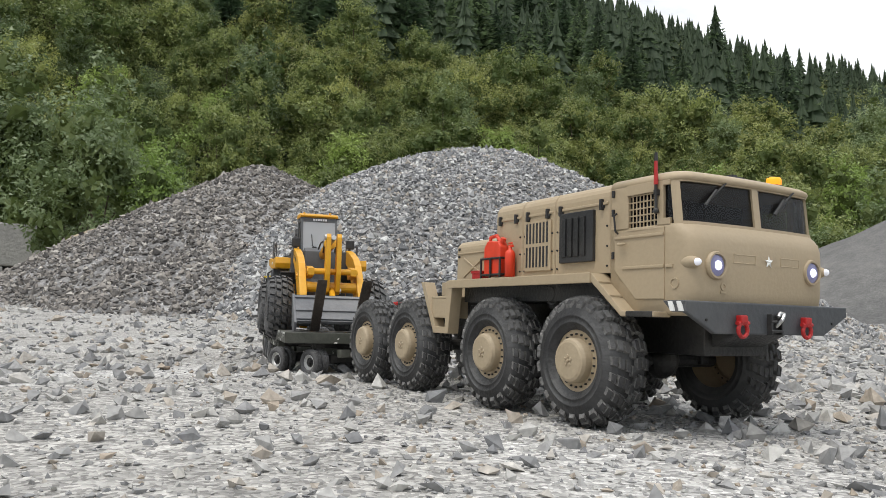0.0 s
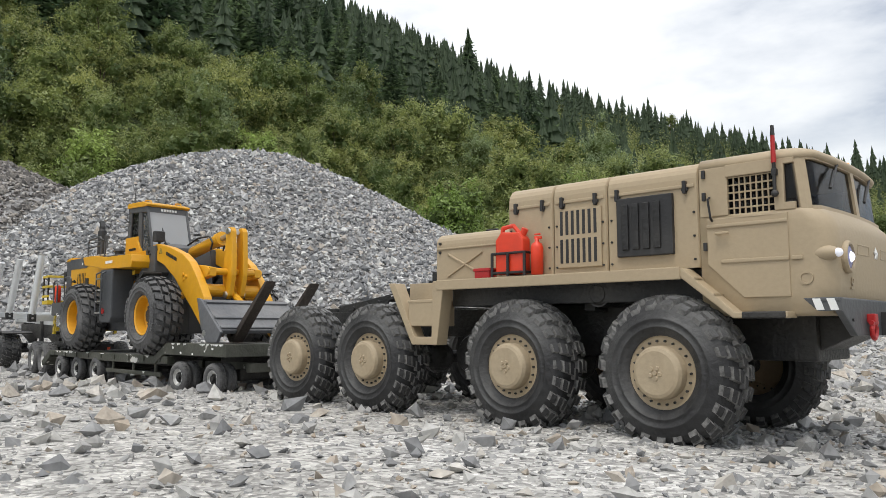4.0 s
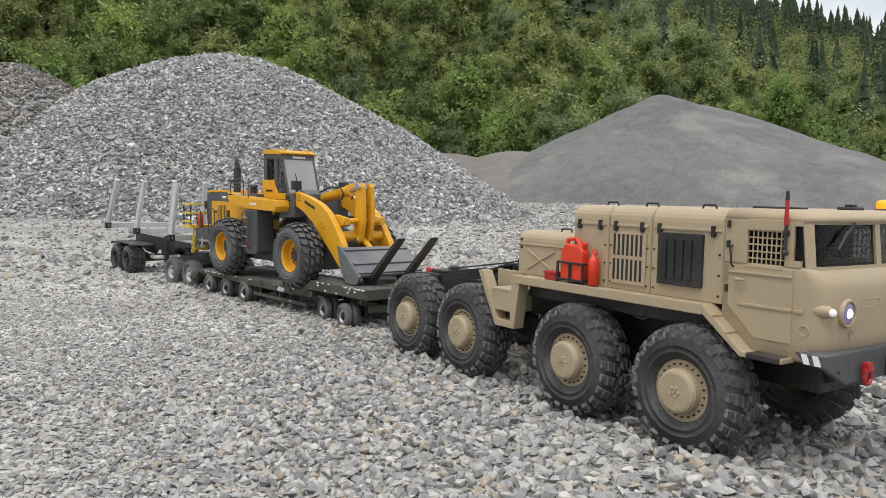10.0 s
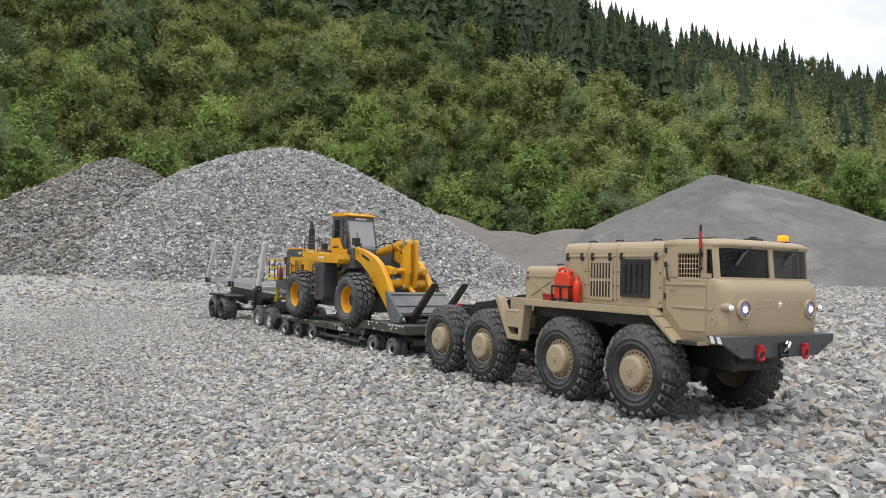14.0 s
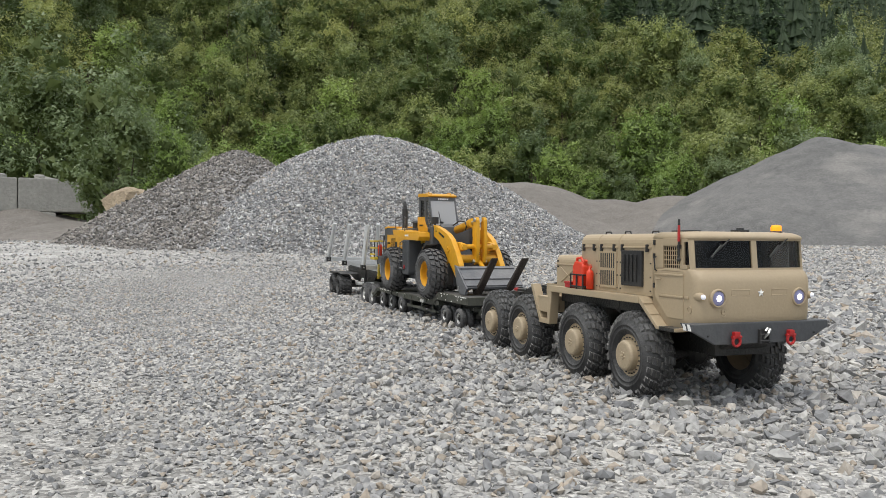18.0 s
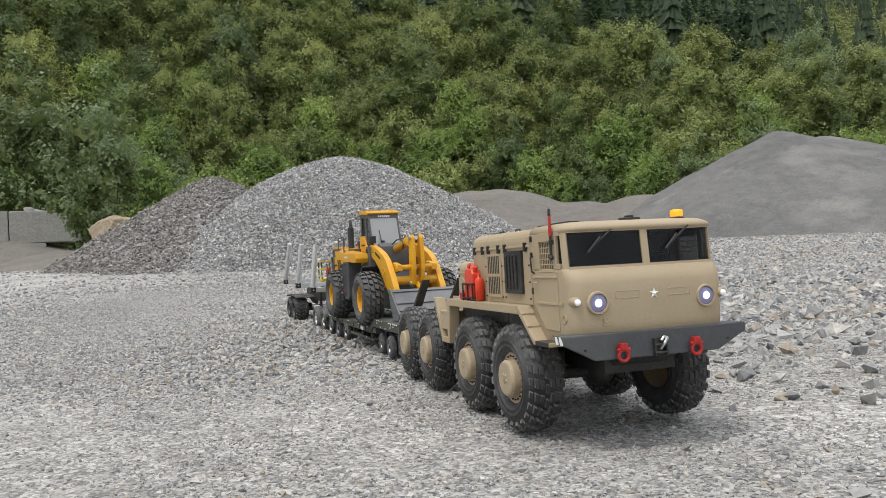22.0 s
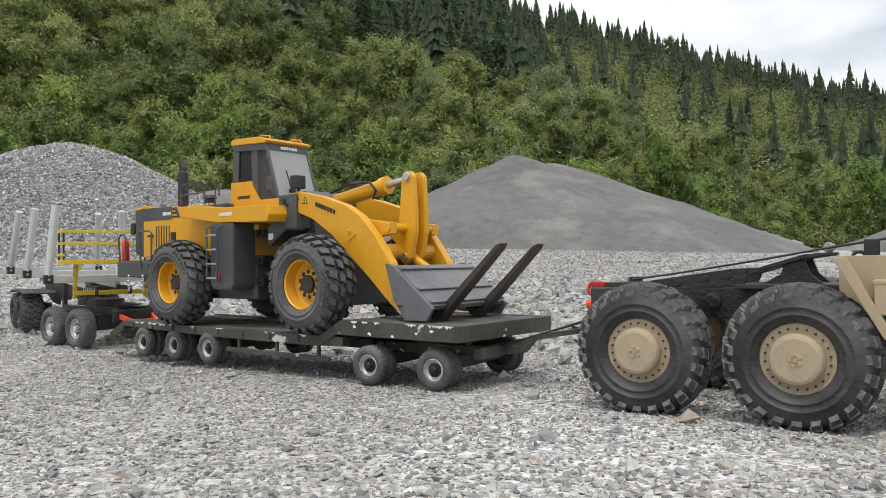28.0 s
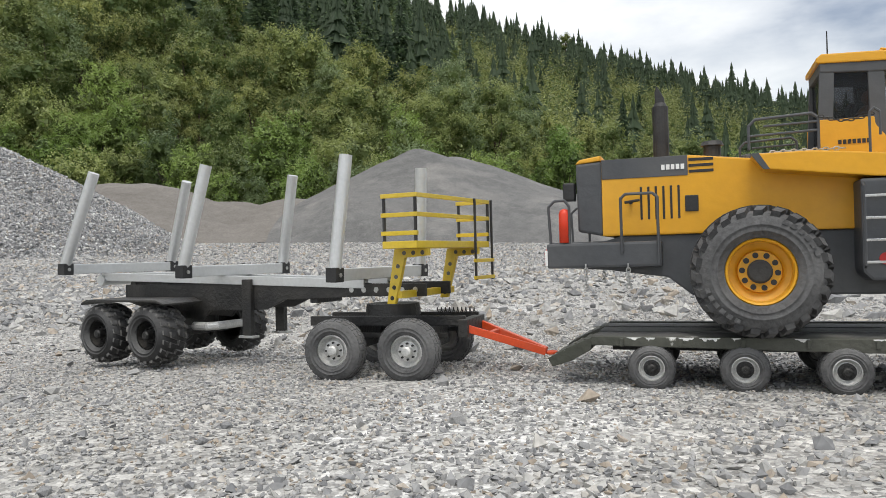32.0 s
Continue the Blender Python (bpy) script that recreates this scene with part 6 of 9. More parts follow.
    lathe(bm, [(0.0072, 0.2475), (0.0074, 0.2525), (0.0066, 0.2550), (0.003, 0.2560)], 20, "z")
    bmesh.ops.translate(bm, verts=bm.verts[:], vec=(0.097, 0.060, 0))
    part("lens", bm, AMBER, be, "amber rotating beacon lens", smooth=True)
    bm = bmesh.new()
    box(bm, 0.040, 0.088, -0.074, -0.060, 0.2445, 0.2478, 0.0012)
    part("roof_rail", bm, BLACK, truck)
    bm = bmesh.new()
    box(bm, 0.088, 0.104, -0.012, 0.008, 0.2445, 0.2488, 0.0015)
    box(bm, 0.092, 0.100, -0.006, 0.002, 0.2485, 0.2512, 0.001)
    part("roof_hatch", bm, BLACK, truck)
    bm = bmesh.new()
    rod(bm, (0.0905, -H - 0.003, 0.208), (0.0905, -H - 0.003, 0.232), 0.0015, 0.0015, 8)
    box(bm, 0.0885, 0.0925, -H - 0.0045, -H + 0.001, 0.222, 0.2275, 0.0008)
    bmesh.ops.create_icosphere(bm, subdivisions=2, radius=0.0030, matrix=Matrix.Translation((0.0905, -H - 0.003, 0.2075)))
    an = part("antenna", bm, BLACK, truck)
    bm = bmesh.new()
    rod(bm, (0.0905, -H - 0.003, 0.232), (0.0905, -H - 0.003, 0.254), 0.0021, 0.0017, 8)
    part("antenna_sleeve", bm, RED_PAINT, an, "dark red antenna sleeve")
    bm = bmesh.new()
    rod(bm, (0.0905, -H - 0.003, 0.254), (0.0905, -H - 0.003, 0.262), 0.0019, 0.0014, 8)
    part("antenna_tip", bm, BLACK, an)
    # bumper
    bm = bmesh.new()
    prism(bm, [(-0.112, 0.1245), (0.112, 0.1245), (0.112, 0.1150), (0.076, 0.0965), (-0.076, 0.0965), (-0.112, 0.1150)], 0.1330, 0.1385, "x", 0.0012)
    bump = part("bumper", bm, GREY_PLATE, truck, "dark grey steel bumper")
    bm = bmesh.new()
    box(bm, 0.118, 0.1375, -0.113, 0.113, 0.1215, 0.1248, 0.001)
    part("bumper_lip", bm, GREY_PLATE, bump)
    for side in (-1, 1):
        bm = bmesh.new()
        prism(bm, [(0.112, 0.1245), (0.1385, 0.1245), (0.1385, 0.1148), (0.122, 0.1148)], side * 0.1122, side * 0.1100, "y", 0.0005)
        part("bumper_end", bm, GREY_PLATE, bump)
        for k in range(2):
            bm = bmesh.new()
            x0 = 0.1185 + k * 0.0098
            prism(bm, [(x0, 0.1240), (x0 + 0.0055, 0.1240), (x0 + 0.0082, 0.1155), (x0 + 0.0029, 0.1155)], side * 0.1121, side * 0.1131, "y")
            part("warning_stripe", bm, WHITE, bump, "white warning stripe")
        # shackle
        bm = bmesh.new()
        box(bm, 0.1380, 0.1445, side * 0.045 - 0.0045, side * 0.045 + 0.0045, 0.1065, 0.1135, 0.0012)
        rod(bm, (0.1420, side * 0.045 - 0.0075, 0.1065), (0.1420, side * 0.045 + 0.0075, 0.1065), 0.0020, 0.0020, 8)
        ring = [(0.1420, side * 0.045 + 0.0060 * math.sin(a), 0.1005 + 0.0062 * math.cos(a)) for a in np.linspace(radians(25), radians(335), 11)]
        tube(bm, ring, 0.0019, 8)
        part("shackle", bm, RED_PAINT, bump, "red tow shackle")
    bm = bmesh.new()
    for yy in (-0.0075, 0.0065):
        box(bm, 0.1380, 0.1435, yy, yy + 0.0022, 0.0965, 0.1155, 0.0006)
    for zz in (0.1000, 0.1085):
        rod(bm, (0.1425, -0.0075, zz), (0.1425, 0.0085, zz), 0.0014, 0.0014, 8)
    box(bm, 0.1381, 0.1388, -0.0075, 0.0085, 0.0965, 0.1155, 0)
    part("fairlead", bm, BLACK, bump)
    bm = bmesh.new()
    tube(bm, [(0.142, 0.000, 0.104), (0.147, 0.002, 0.110), (0.1465, 0.006, 0.1155), (0.144, 0.0035, 0.1165), (0.1445, 0.0, 0.113)], 0.0017, 7)
    part("winch_hook", bm, STEEL, bump, "bright steel winch hook")
    for yy in (-0.088, 0.088):
        bm = bmesh.new()
        rod(bm, (0.1380, yy, 0.1085), (0.1398, yy, 0.1085), 0.0013, 0.0012, 6)
        part("bolt", bm, CHASSIS, bump)
    # wings: top plate with a slanting front and a step, both sides
    for side in (-1, 1):
        bm = bmesh.new()
        out = side * 0.1115
        prism(bm, [(-0.262, 0.1445), (-0.262, 0.1525), (0.0165, 0.1525), (0.0605, 0.1150), (0.1005, 0.1150), (0.1005, 0.1100), (0.0585, 0.1100), (0.0150, 0.1445)], out, side * 0.090, "y", 0.0012)
        wing = part("wing", bm, TAN, truck)
        bm = bmesh.new()
        box(bm, 0.066, 0.099, side * 0.1128, side * 0.095, 0.1098, 0.1152, 0.0012)
        part("step_tread", bm, CHASSIS, wing, "black step edge")
        bm = bmesh.new()
        box(bm, -0.262, 0.016, side * 0.1128, side * 0.1095, 0.1425, 0.1530, 0.001)
        part("wing_edge", bm, TAN, wing)
        bm = bmesh.new()
        for k in range(2):
            x = 0.028 + 0.016 * k
            box(bm, x, x + 0.0012, side * 0.112, side * 0.094, 0.1525 - (x - 0.0165) * 0.852 - 0.0005, 0.1535 - (x - 0.0165) * 0.852, 0)
        part("wing_rib", bm, TAN, wing)
        # tool locker frame between the axle pairs
        bm = bmesh.new()
        prism(bm, [(-0.268, 0.1525), (-0.252, 0.1525), (-0.262, 0.0840), (-0.300, 0.0840), (-0.338, 0.1525), (-0.328, 0.1525), (-0.296, 0.0925), (-0.270, 0.0925)], out, side * 0.095, "y", 0.0008)
        st = part("step_frame", bm, TAN, truck)
        bm = bmesh.new()
        box(bm, -0.3070, -0.2660, side * 0.1100, side * 0.078, 0.1040, 0.1305, 0.0015)
        part("locker", bm, TAN, st)
        bm = bmesh.new()
        box(bm, -0.3080, -0.2650, side * 0.1106, side * 0.077, 0.1295, 0.1330, 0.0008)
        part("locker_lid", bm, TAN, st)
        bm = bmesh.new()
        box(bm, -0.3360, -0.2700, side * 0.0790, side * 0.0765, 0.1040, 0.1535, 0.0006)
        part("mud_plate", bm, TAN, st)
    # chassis
    for yy in (-0.034, 0.030):
        bm = bmesh.new()
        box(bm, -0.572, 0.118, yy, yy + 0.004, 0.092, 0.1235, 0.0008)
        part("frame_rail", bm, CHASSIS, truck)
    bm = bmesh.new()
    for x in (-0.570, -0.435, -0.30, -0.08, 0.09):
        box(bm, x, x + 0.005, -0.033, 0.033, 0.095, 0.120, 0.0006)
    part("cross_member", bm, CHASSIS, truck)
    for ax in AXLES:
        bm = bmesh.new()
        rod(bm, (ax, -0.078, HUB_Z), (ax, 0.078, HUB_Z), 0.008, 0.008, 12)
        bmesh.ops.create_uvsphere(bm, u_segments=14, v_segments=10, radius=0.020, matrix=Matrix.Translation((ax, 0, HUB_Z)))
        box(bm, ax - 0.012, ax + 0.012, -0.062, -0.050, HUB_Z - 0.005, 0.095, 0.002)
        box(bm, ax - 0.012, ax + 0.012, 0.050, 0.062, HUB_Z - 0.005, 0.095, 0.002)
        part("axle", bm, CHASSIS, truck)
    bm = bmesh.new()
    rod(bm, (-0.262, -0.050, 0.072), (-0.262, 0.050, 0.072), 0.0265, 0.0265, 22)
    rod(bm, (-0.262, -0.0535, 0.072), (-0.262, -0.049, 0.072), 0.021, 0.0245, 22)
    part("air_tank", bm, CHASSIS, truck)
    bm = bmesh.new()
    rod(bm, (-0.078, -0.086, 0.134), (-0.078, -0.040, 0.134), 0.0125, 0.0125, 18)
    rod(bm, (-0.078, -0.089, 0.134), (-0.078, -0.085, 0.134), 0.0080, 0.0118, 18)
    box(bm, -0.105, -0.092, -0.070, -0.045, 0.118, 0.142, 0.002)
    part("exhaust_silencer", bm, CHASSIS, truck)
    bm = bmesh.new()
    prism(bm, [(0.130, 0.112), (0.130, 0.098), (0.092, 0.080), (0.020, 0.074), (-0.02, 0.078), (-0.02, 0.112)], -0.036, 0.036, "y", 0.002)
    part("belly_plate", bm, CHASSIS, truck)
    bm = bmesh.new()
    box(bm, -0.26, 0.105, -0.088, 0.088, 0.1255, 0.1520, 0.001)
    box(bm, -0.20, 0.10, -0.045, 0.045, 0.075, 0.126, 0.002)
    part("engine_bay", bm, CHASSIS, truck)
    # rear deck: slide ramps, fifth wheel, cable
    for side in (-1, 1):
        bm = bmesh.new()
        prism(bm, [(-0.520, 0.1235), (-0.445, 0.1235), (-0.425, 0.1275), (-0.418, 0.1430), (-0.436, 0.1425), (-0.520, 0.1305)], side * 0.034, side * 0.0315, "y", 0.0006)
        rp = part("ramp_bracket", bm, CHASSIS, truck)
        for x, z in ((-0.49, 0.1285), (-0.462, 0.1325), (-0.44, 0.1355)):
            bm = bmesh.new()
            rod(bm, (x, side * 0.034, z), (x, side * 0.0355, z), 0.0032, 0.0028, 8)
            part("bolt", bm, BLACK, rp)
        bm = bmesh.new()
        prism(bm, [(-0.424, 0.1395), (-0.372, 0.1555), (-0.348, 0.1575), (-0.348, 0.1545), (-0.370, 0.1515), (-0.424, 0.1355)], side * 0.034, side * 0.014, "y", 0.0006)
        part("fifth_wheel_plate", bm, CHASSIS, truck)
        bm = bmesh.new()
        prism(bm, [(-0.415, 0.1235), (-0.350, 0.1235), (-0.366, 0.1370), (-0.372, 0.1530), (-0.388, 0.1500), (-0.392, 0.1370)], side * 0.030, side * 0.024, "y", 0.0008)
        part("fifth_wheel_bracket", bm, CHASSIS, truck)
    bm = bmesh.new()
    box(bm, -0.430, -0.330, -0.050, 0.050, 0.1225, 0.1275, 0.001)
    part("deck_plate", bm, CHASSIS, truck)
    bm = bmesh.new()
    lathe(bm, [(0.0085, -0.0345), (0.0085, -0.0385), (0.005, -0.0395), (0.001, -0.0395)], 18)
    bmesh.ops.translate(bm, verts=bm.verts[:], vec=(-0.455, 0, 0.1105))
    part("frame_boss", bm, CHASSIS, truck)
    bm = bmesh.new()
    tube(bm, [(-0.548, -0.012, 0.131), (-0.50, -0.010, 0.1375), (-0.42, -0.006, 0.150), (-0.36, -0.004, 0.1605), (-0.291, 0.0, 0.1715)], 0.0011, 6)
    part("winch_cable", bm, BLACK, truck)
    bm = bmesh.new()
    box(bm, -0.585, -0.540, -0.040, 0.040, 0.102, 0.1235, 0.002)
    box(bm, -0.572, -0.530, -0.030, 0.030, 0.1235, 0.1285, 0.001)
    rod(bm, (-0.548, 0, 0.1285), (-0.548, 0, 0.134), 0.008, 0.007, 14)
    part("rear_beam", bm, CHASSIS, truck)
    bm = bmesh.new()
    ring = [(-0.588 + 0.0052 * math.cos(a), -0.026 + 0.003 * math.sin(a), 0.1215 + 0.0066 * math.sin(a)) for a in np.linspace(radians(30), radians(330), 9)]
    tube(bm, ring, 0.0021, 7)
    box(bm, -0.588, -0.572, -0.031, -0.021, 0.1225, 0.1290, 0.0015)
    part("shackle", bm, RED_PAINT, truck, "red tow shackle")
    bm = bmesh.new()
    box(bm, -0.605, -0.585, -0.006, 0.006, 0.082, 0.0905, 0.0012)
    rod(bm, (-0.598, 0, 0.076), (-0.598, 0, 0.098), 0.0028, 0.0028, 8)
    box(bm, -0.590, -0.572, -0.018, 0.018, 0.072, 0.103, 0.002)
    part("tow_hitch", bm, CHASSIS, truck)
    for side in (-1, 1):
        bm = bmesh.new()
        rod(bm, (-0.583, side * 0.034, 0.104), (-0.591, side * 0.034, 0.104), 0.005, 0.005, 10)
        part("tail_lamp", bm, RED, truck, "small red and amber tail lamp")
    bm = bmesh.new()
    box(bm, -0.318, -0.306, -0.060, -0.052, 0.1235, 0.168, 0.001)
    ring = [(-0.322 + 0.0055 * math.cos(a), -0.056, 0.1515 + 0.0055 * math.sin(a)) for a in np.linspace(0, 2 * math.pi, 11)]
    tube(bm, ring, 0.0016, 7)
    part("pintle_ring", bm, BLACK, truck)
    # jerrycan in its rack, extinguisher and a small red box, standing on the wing
    jc = empty("jerrycan", "red plastic jerrycan strapped in a black rack", "jerrycan")
    bm = bmesh.new()
    prism(bm, [(-0.1830, 0.1555), (-0.1500, 0.1555), (-0.1480, 0.1590), (-0.1480, 0.1900), (-0.1530, 0.1965), (-0.1760, 0.1985), (-0.1830, 0.1900)], -0.1090, -0.0965, "y", 0.0022)
    part("can", bm, RED, jc, smooth=False)
    bm = bmesh.new()
    tube(bm, [(-0.178, -0.1028, 0.1970), (-0.1775, -0.1028, 0.2030), (-0.1640, -0.1028, 0.2045), (-0.1560, -0.1028, 0.1960)], 0.0022, 8)
    part("can_handle", bm, RED, jc)
    bm = bmesh.new()
    rod(bm, (-0.1525, -0.1028, 0.1945), (-0.1495, -0.1028, 0.2005), 0.0034, 0.0034, 10)
    part("cap", bm, RED, jc)
    bm = bmesh.new()
    for zz in (0.1765, 0.1570):
        tube(bm, [(-0.1855, -0.0950, zz), (-0.1855, -0.1105, zz), (-0.1450, -0.1105, zz), (-0.1450, -0.0950, zz)], 0.0013, 6)
    for x in (-0.1855, -0.1655, -0.1450):
        box(bm, x - 0.0014, x + 0.0014, -0.1118, -0.1100, 0.1525, 0.1775, 0.0004)
    part("rack", bm, BLACK, jc)
    ex = empty("fire_extinguisher", "small red fire extinguisher beside the jerrycan", "extinguisher")
    bm = bmesh.new()
    lathe(bm, [(0.001, 0.1535), (0.0060, 0.1540), (0.0062, 0.1800), (0.0050, 0.1840), (0.0022, 0.1860), (0.0020, 0.1895), (0.0008, 0.1900)], 18, "z")
    bmesh.ops.translate(bm, verts=bm.verts[:], vec=(-0.1350, -0.1035, 0))
    part("cylinder", bm, RED, ex, smooth=True)
    bm = bmesh.new()
    box(bm, -0.1375, -0.1295, -0.1048, -0.1022, 0.1885, 0.1915, 0.0006)
    box(bm, -0.1375, -0.1310, -0.1046, -0.1024, 0.1925, 0.1942, 0.0005)
    part("valve", bm, RED, ex)
    tb = empty("tool_box", "small red box with lid on the wing", "box")
    bm = bmesh.new()
    box(bm, -0.2120, -0.1920, -0.1075, -0.0950, 0.1530, 0.1605, 0.001)
    part("case", bm, RED_PAINT, tb)
    bm = bmesh.new()
    box(bm, -0.2130, -0.1910, -0.1085, -0.0940, 0.1602, 0.1635, 0.0008)
    part("lid", bm, RED_PAINT, tb)
    return [jc, ex, tb]


TRUCK_LOAD = build_truck()


# ---- low-loader trailer ----
def small_wheel(R, w, rim_r, rim_mat, name="wheel", lugs=0, dual=True, hub=None, tyre_mat=None):
    """A trailer wheel: ribbed tyre, or two side by side, with a dished rim and nuts. Outside faces -y, its face at y = 0."""
    bm = bmesh.new()
    for f in lathe(bm, [(rim_r * 1.02, w * 0.9), (rim_r * 1.02, w * 0.16), (rim_r * 0.92, w * 0.12), (rim_r * 0.86, w * 0.30), (rim_r * 0.70, w * 0.44), (rim_r * 0.60, w * 0.40), (rim_r * 0.48, w * 0.36), (0.0005, w * 0.36)], 28):
        f.smooth = False
    wheel = part(name, bm, rim_mat)
    for k in range(2 if dual else 1):
        bm = tyre_bm(R, w, rim_r, lugs or 26, R * (0.085 if lugs else 0.02), 0.22 if lugs else 0.0, ((0.03, 0.55), (0.60, 1.0)) if lugs else ((0.06, 0.40), (0.46, 0.84)), 0.38 if lugs else 0.12, 36)
        bmesh.ops.translate(bm, verts=bm.verts[:], vec=(0, w * (0.5 + 1.12 * k), 0))
        part("tyre", bm, (tyre_mat or RUBBER_GREY, TREAD_DUST if lugs else RUBBER), wheel, "dusty black tyre")
    for k in range(8):
        a = 2 * math.pi * k / 8
        bm = bmesh.new()
        rr = rim_r * 0.48
        rod(bm, (rr * math.sin(a), w * 0.34, rr * math.cos(a)), (rr * math.sin(a), w * 0.20, rr * math.cos(a)), rim_r * 0.075, rim_r * 0.06, 6)
        if k == 0:
            nut = part("wheel_nut", bm, CHASSIS, wheel)
        else:
            bm.free()
            share("wheel_nut", nut, wheel, Matrix.Rotation(a, 4, "Y"))
    bm = bmesh.new()
    lathe(bm, [(rim_r * 0.64, w * 0.41), (rim_r * 0.62, w * 0.33), (rim_r * 0.34, w * 0.30), (rim_r * 0.32, w * 0.08), (rim_r * 0.22, w * 0.03), (0.0004, w * 0.03)], 20)
    part("hub", bm, hub or CHASSIS, wheel, "dark wheel hub")
    return wheel


lowboy = empty("lowboy_trailer", "dark olive low-loader trailer with chipped edges carrying a loader", "trailer")
dolly = empty("trailer_dolly", "two-axle steering dolly with drawbar under the trailer's front", "trailer dolly")
LOW_WHEELS, DOLLY_WHEELS = [], []
DOLLY_AT = 0.456


def build_lowboy():
    w0 = small_wheel(0.0245, 0.0150, 0.0135, RIM_GREY)
    for ax in (0.080, -0.012, -0.103):
        for side in (-1, 1):
            w = w0 if not LOW_WHEELS else copy_part(w0, lowboy)
            w.parent = lowboy
            LOW_WHEELS.append((w, ax, side * 0.099, 0.0245, side))
    for ax in (0.047, -0.047):
        for side in (-1, 1):
            w = copy_part(w0, dolly)
            DOLLY_WHEELS.append((w, ax, side * 0.098, 0.0245, side))
    Z = 0.057
    for side in (-1, 1):
        bm = bmesh.new()
        prism(bm, [(-0.165, Z), (0.372, Z), (0.372, Z - 0.012), (0.30, Z - 0.014), (0.10, Z - 0.014), (-0.165, Z - 0.009)], side * 0.0965, side * 0.0835, "y", 0.0008)
        part("side_beam", bm, OLIVE, lowboy)
        bm = bmesh.new()
        prism(bm, [(-0.165, Z - 0.001), (-0.165, Z - 0.014), (-0.186, 0.0310), (-0.207, 0.0240), (-0.212, 0.0330), (-0.192, 0.0440)], side * 0.0965, side * 0.040, "y", 0.0008)
        rp = part("rear_ramp", bm, OLIVE, lowboy)
        for k in range(4):
            bm = bmesh.new()
            t = 0.15 + 0.23 * k
            x, z = -0.165 - 0.042 * t, Z - 0.003 - 0.021 * t
            box(bm, x - 0.0018, x + 0.0018, side * 0.094, side * 0.043, z, z + 0.0035, 0.0005)
            part("ramp_cleat", bm, OLIVE, rp)
        for k in range(9):
            x = -0.135 + 0.060 * k
            bm = bmesh.new()
            box(bm, x, x + 0.004, side * 0.0985, side * 0.0965, Z - 0.010, Z - 0.0015, 0.0006)
            part("lashing_eye", bm, OLIVE, lowboy)
        bm = bmesh.new()
        box(bm, 0.125, 0.345, side * 0.0950, side * 0.0910, 0.0235, 0.0300, 0.0008)
        gd = part("side_guard", bm, OLIVE, lowboy)
        for x in (0.150, 0.235, 0.320):
            bm = bmesh.new()
            box(bm, x, x + 0.005, side * 0.0935, side * 0.0900, 0.0235, Z - 0.012, 0.0005)
            part("guard_post", bm, OLIVE, gd)
        # goose-neck side
        bm = bmesh.new()
        prism(bm, [(0.332, Z - 0.013), (0.362, 0.0600), (0.555, 0.0600), (0.557, 0.0790), (0.372, 0.0790), (0.350, 0.0680), (0.330, Z)], side * 0.0990, side * 0.0860, "y", 0.0008)
        part("gooseneck_beam", bm, OLIVE, lowboy)
    # boards
    for k in range(9):
        y0 = -0.083 + k * 0.01845
        bm = bmesh.new()
        box(bm, -0.165, 0.362, y0, y0 + 0.0176, Z - 0.0075, Z - 0.0005 - 0.0006 * (k % 3), 0.0006)
        part("deck_board", bm, DECK, lowboy)
    for k in range(6):
        y0 = -0.0855 + k * 0.0286
        bm = bmesh.new()
        box(bm, 0.372, 0.5535, y0, y0 + 0.0280, 0.0700, 0.0785 - 0.0005 * (k % 2), 0.0006)
        part("deck_board", bm, DECK, lowboy)
    bm = bmesh.new()
    prism(bm, [(0.355, 0.0500), (0.380, 0.0690), (0.380, 0.0785), (0.350, 0.0565)], -0.086, 0.086, "y", 0.0006)
    part("gooseneck_slope", bm, OLIVE, lowboy)
    bm = bmesh.new()
    box(bm, 0.552, 0.560, -0.0990, 0.0990, 0.0600, 0.0790, 0.0012)
    part("front_beam", bm, OLIVE, lowboy)
    bm = bmesh.new()
    box(bm, -0.150, 0.36, -0.030, 0.030, Z - 0.022, Z - 0.008, 0.001)
    for ax in (0.080, -0.012, -0.103):
        box(bm, ax - 0.016, ax + 0.016, -0.068, 0.068, 0.028, Z - 0.009, 0.002)
        rod(bm, (ax, -0.085, 0.0245), (ax, 0.085, 0.0245), 0.004, 0.004, 10)
    part("underframe", bm, CHASSIS, lowboy)
    # chipped paint along the edges
    rs = random.Random(4)
    spots = [(rs.uniform(-0.16, 0.33), Z, 0.0966) for _ in range(15)] + [(rs.uniform(0.375, 0.55), 0.0788, 0.0991) for _ in range(13)]
    for side in (-1, 1):
        for x, zt, yy in spots:
            n_, L_ = 7, rs.uniform(0.003, 0.016)
            top_ = [(x + L_ * k / n_, zt - 0.0004) for k in range(n_ + 1)]
            low_ = [(x + L_ * k / n_, zt - 0.0006 - rs.uniform(0.0003, 0.0038) * math.sin(math.pi * (k + 0.5) / (n_ + 1))) for k in range(n_, -1, -1)]
            bm = bmesh.new()
            prism(bm, top_ + low_, side * yy, side * (yy + 0.0002), "y")
            part("paint_scar", bm, WHITE, lowboy, "bare white scar in the paint")
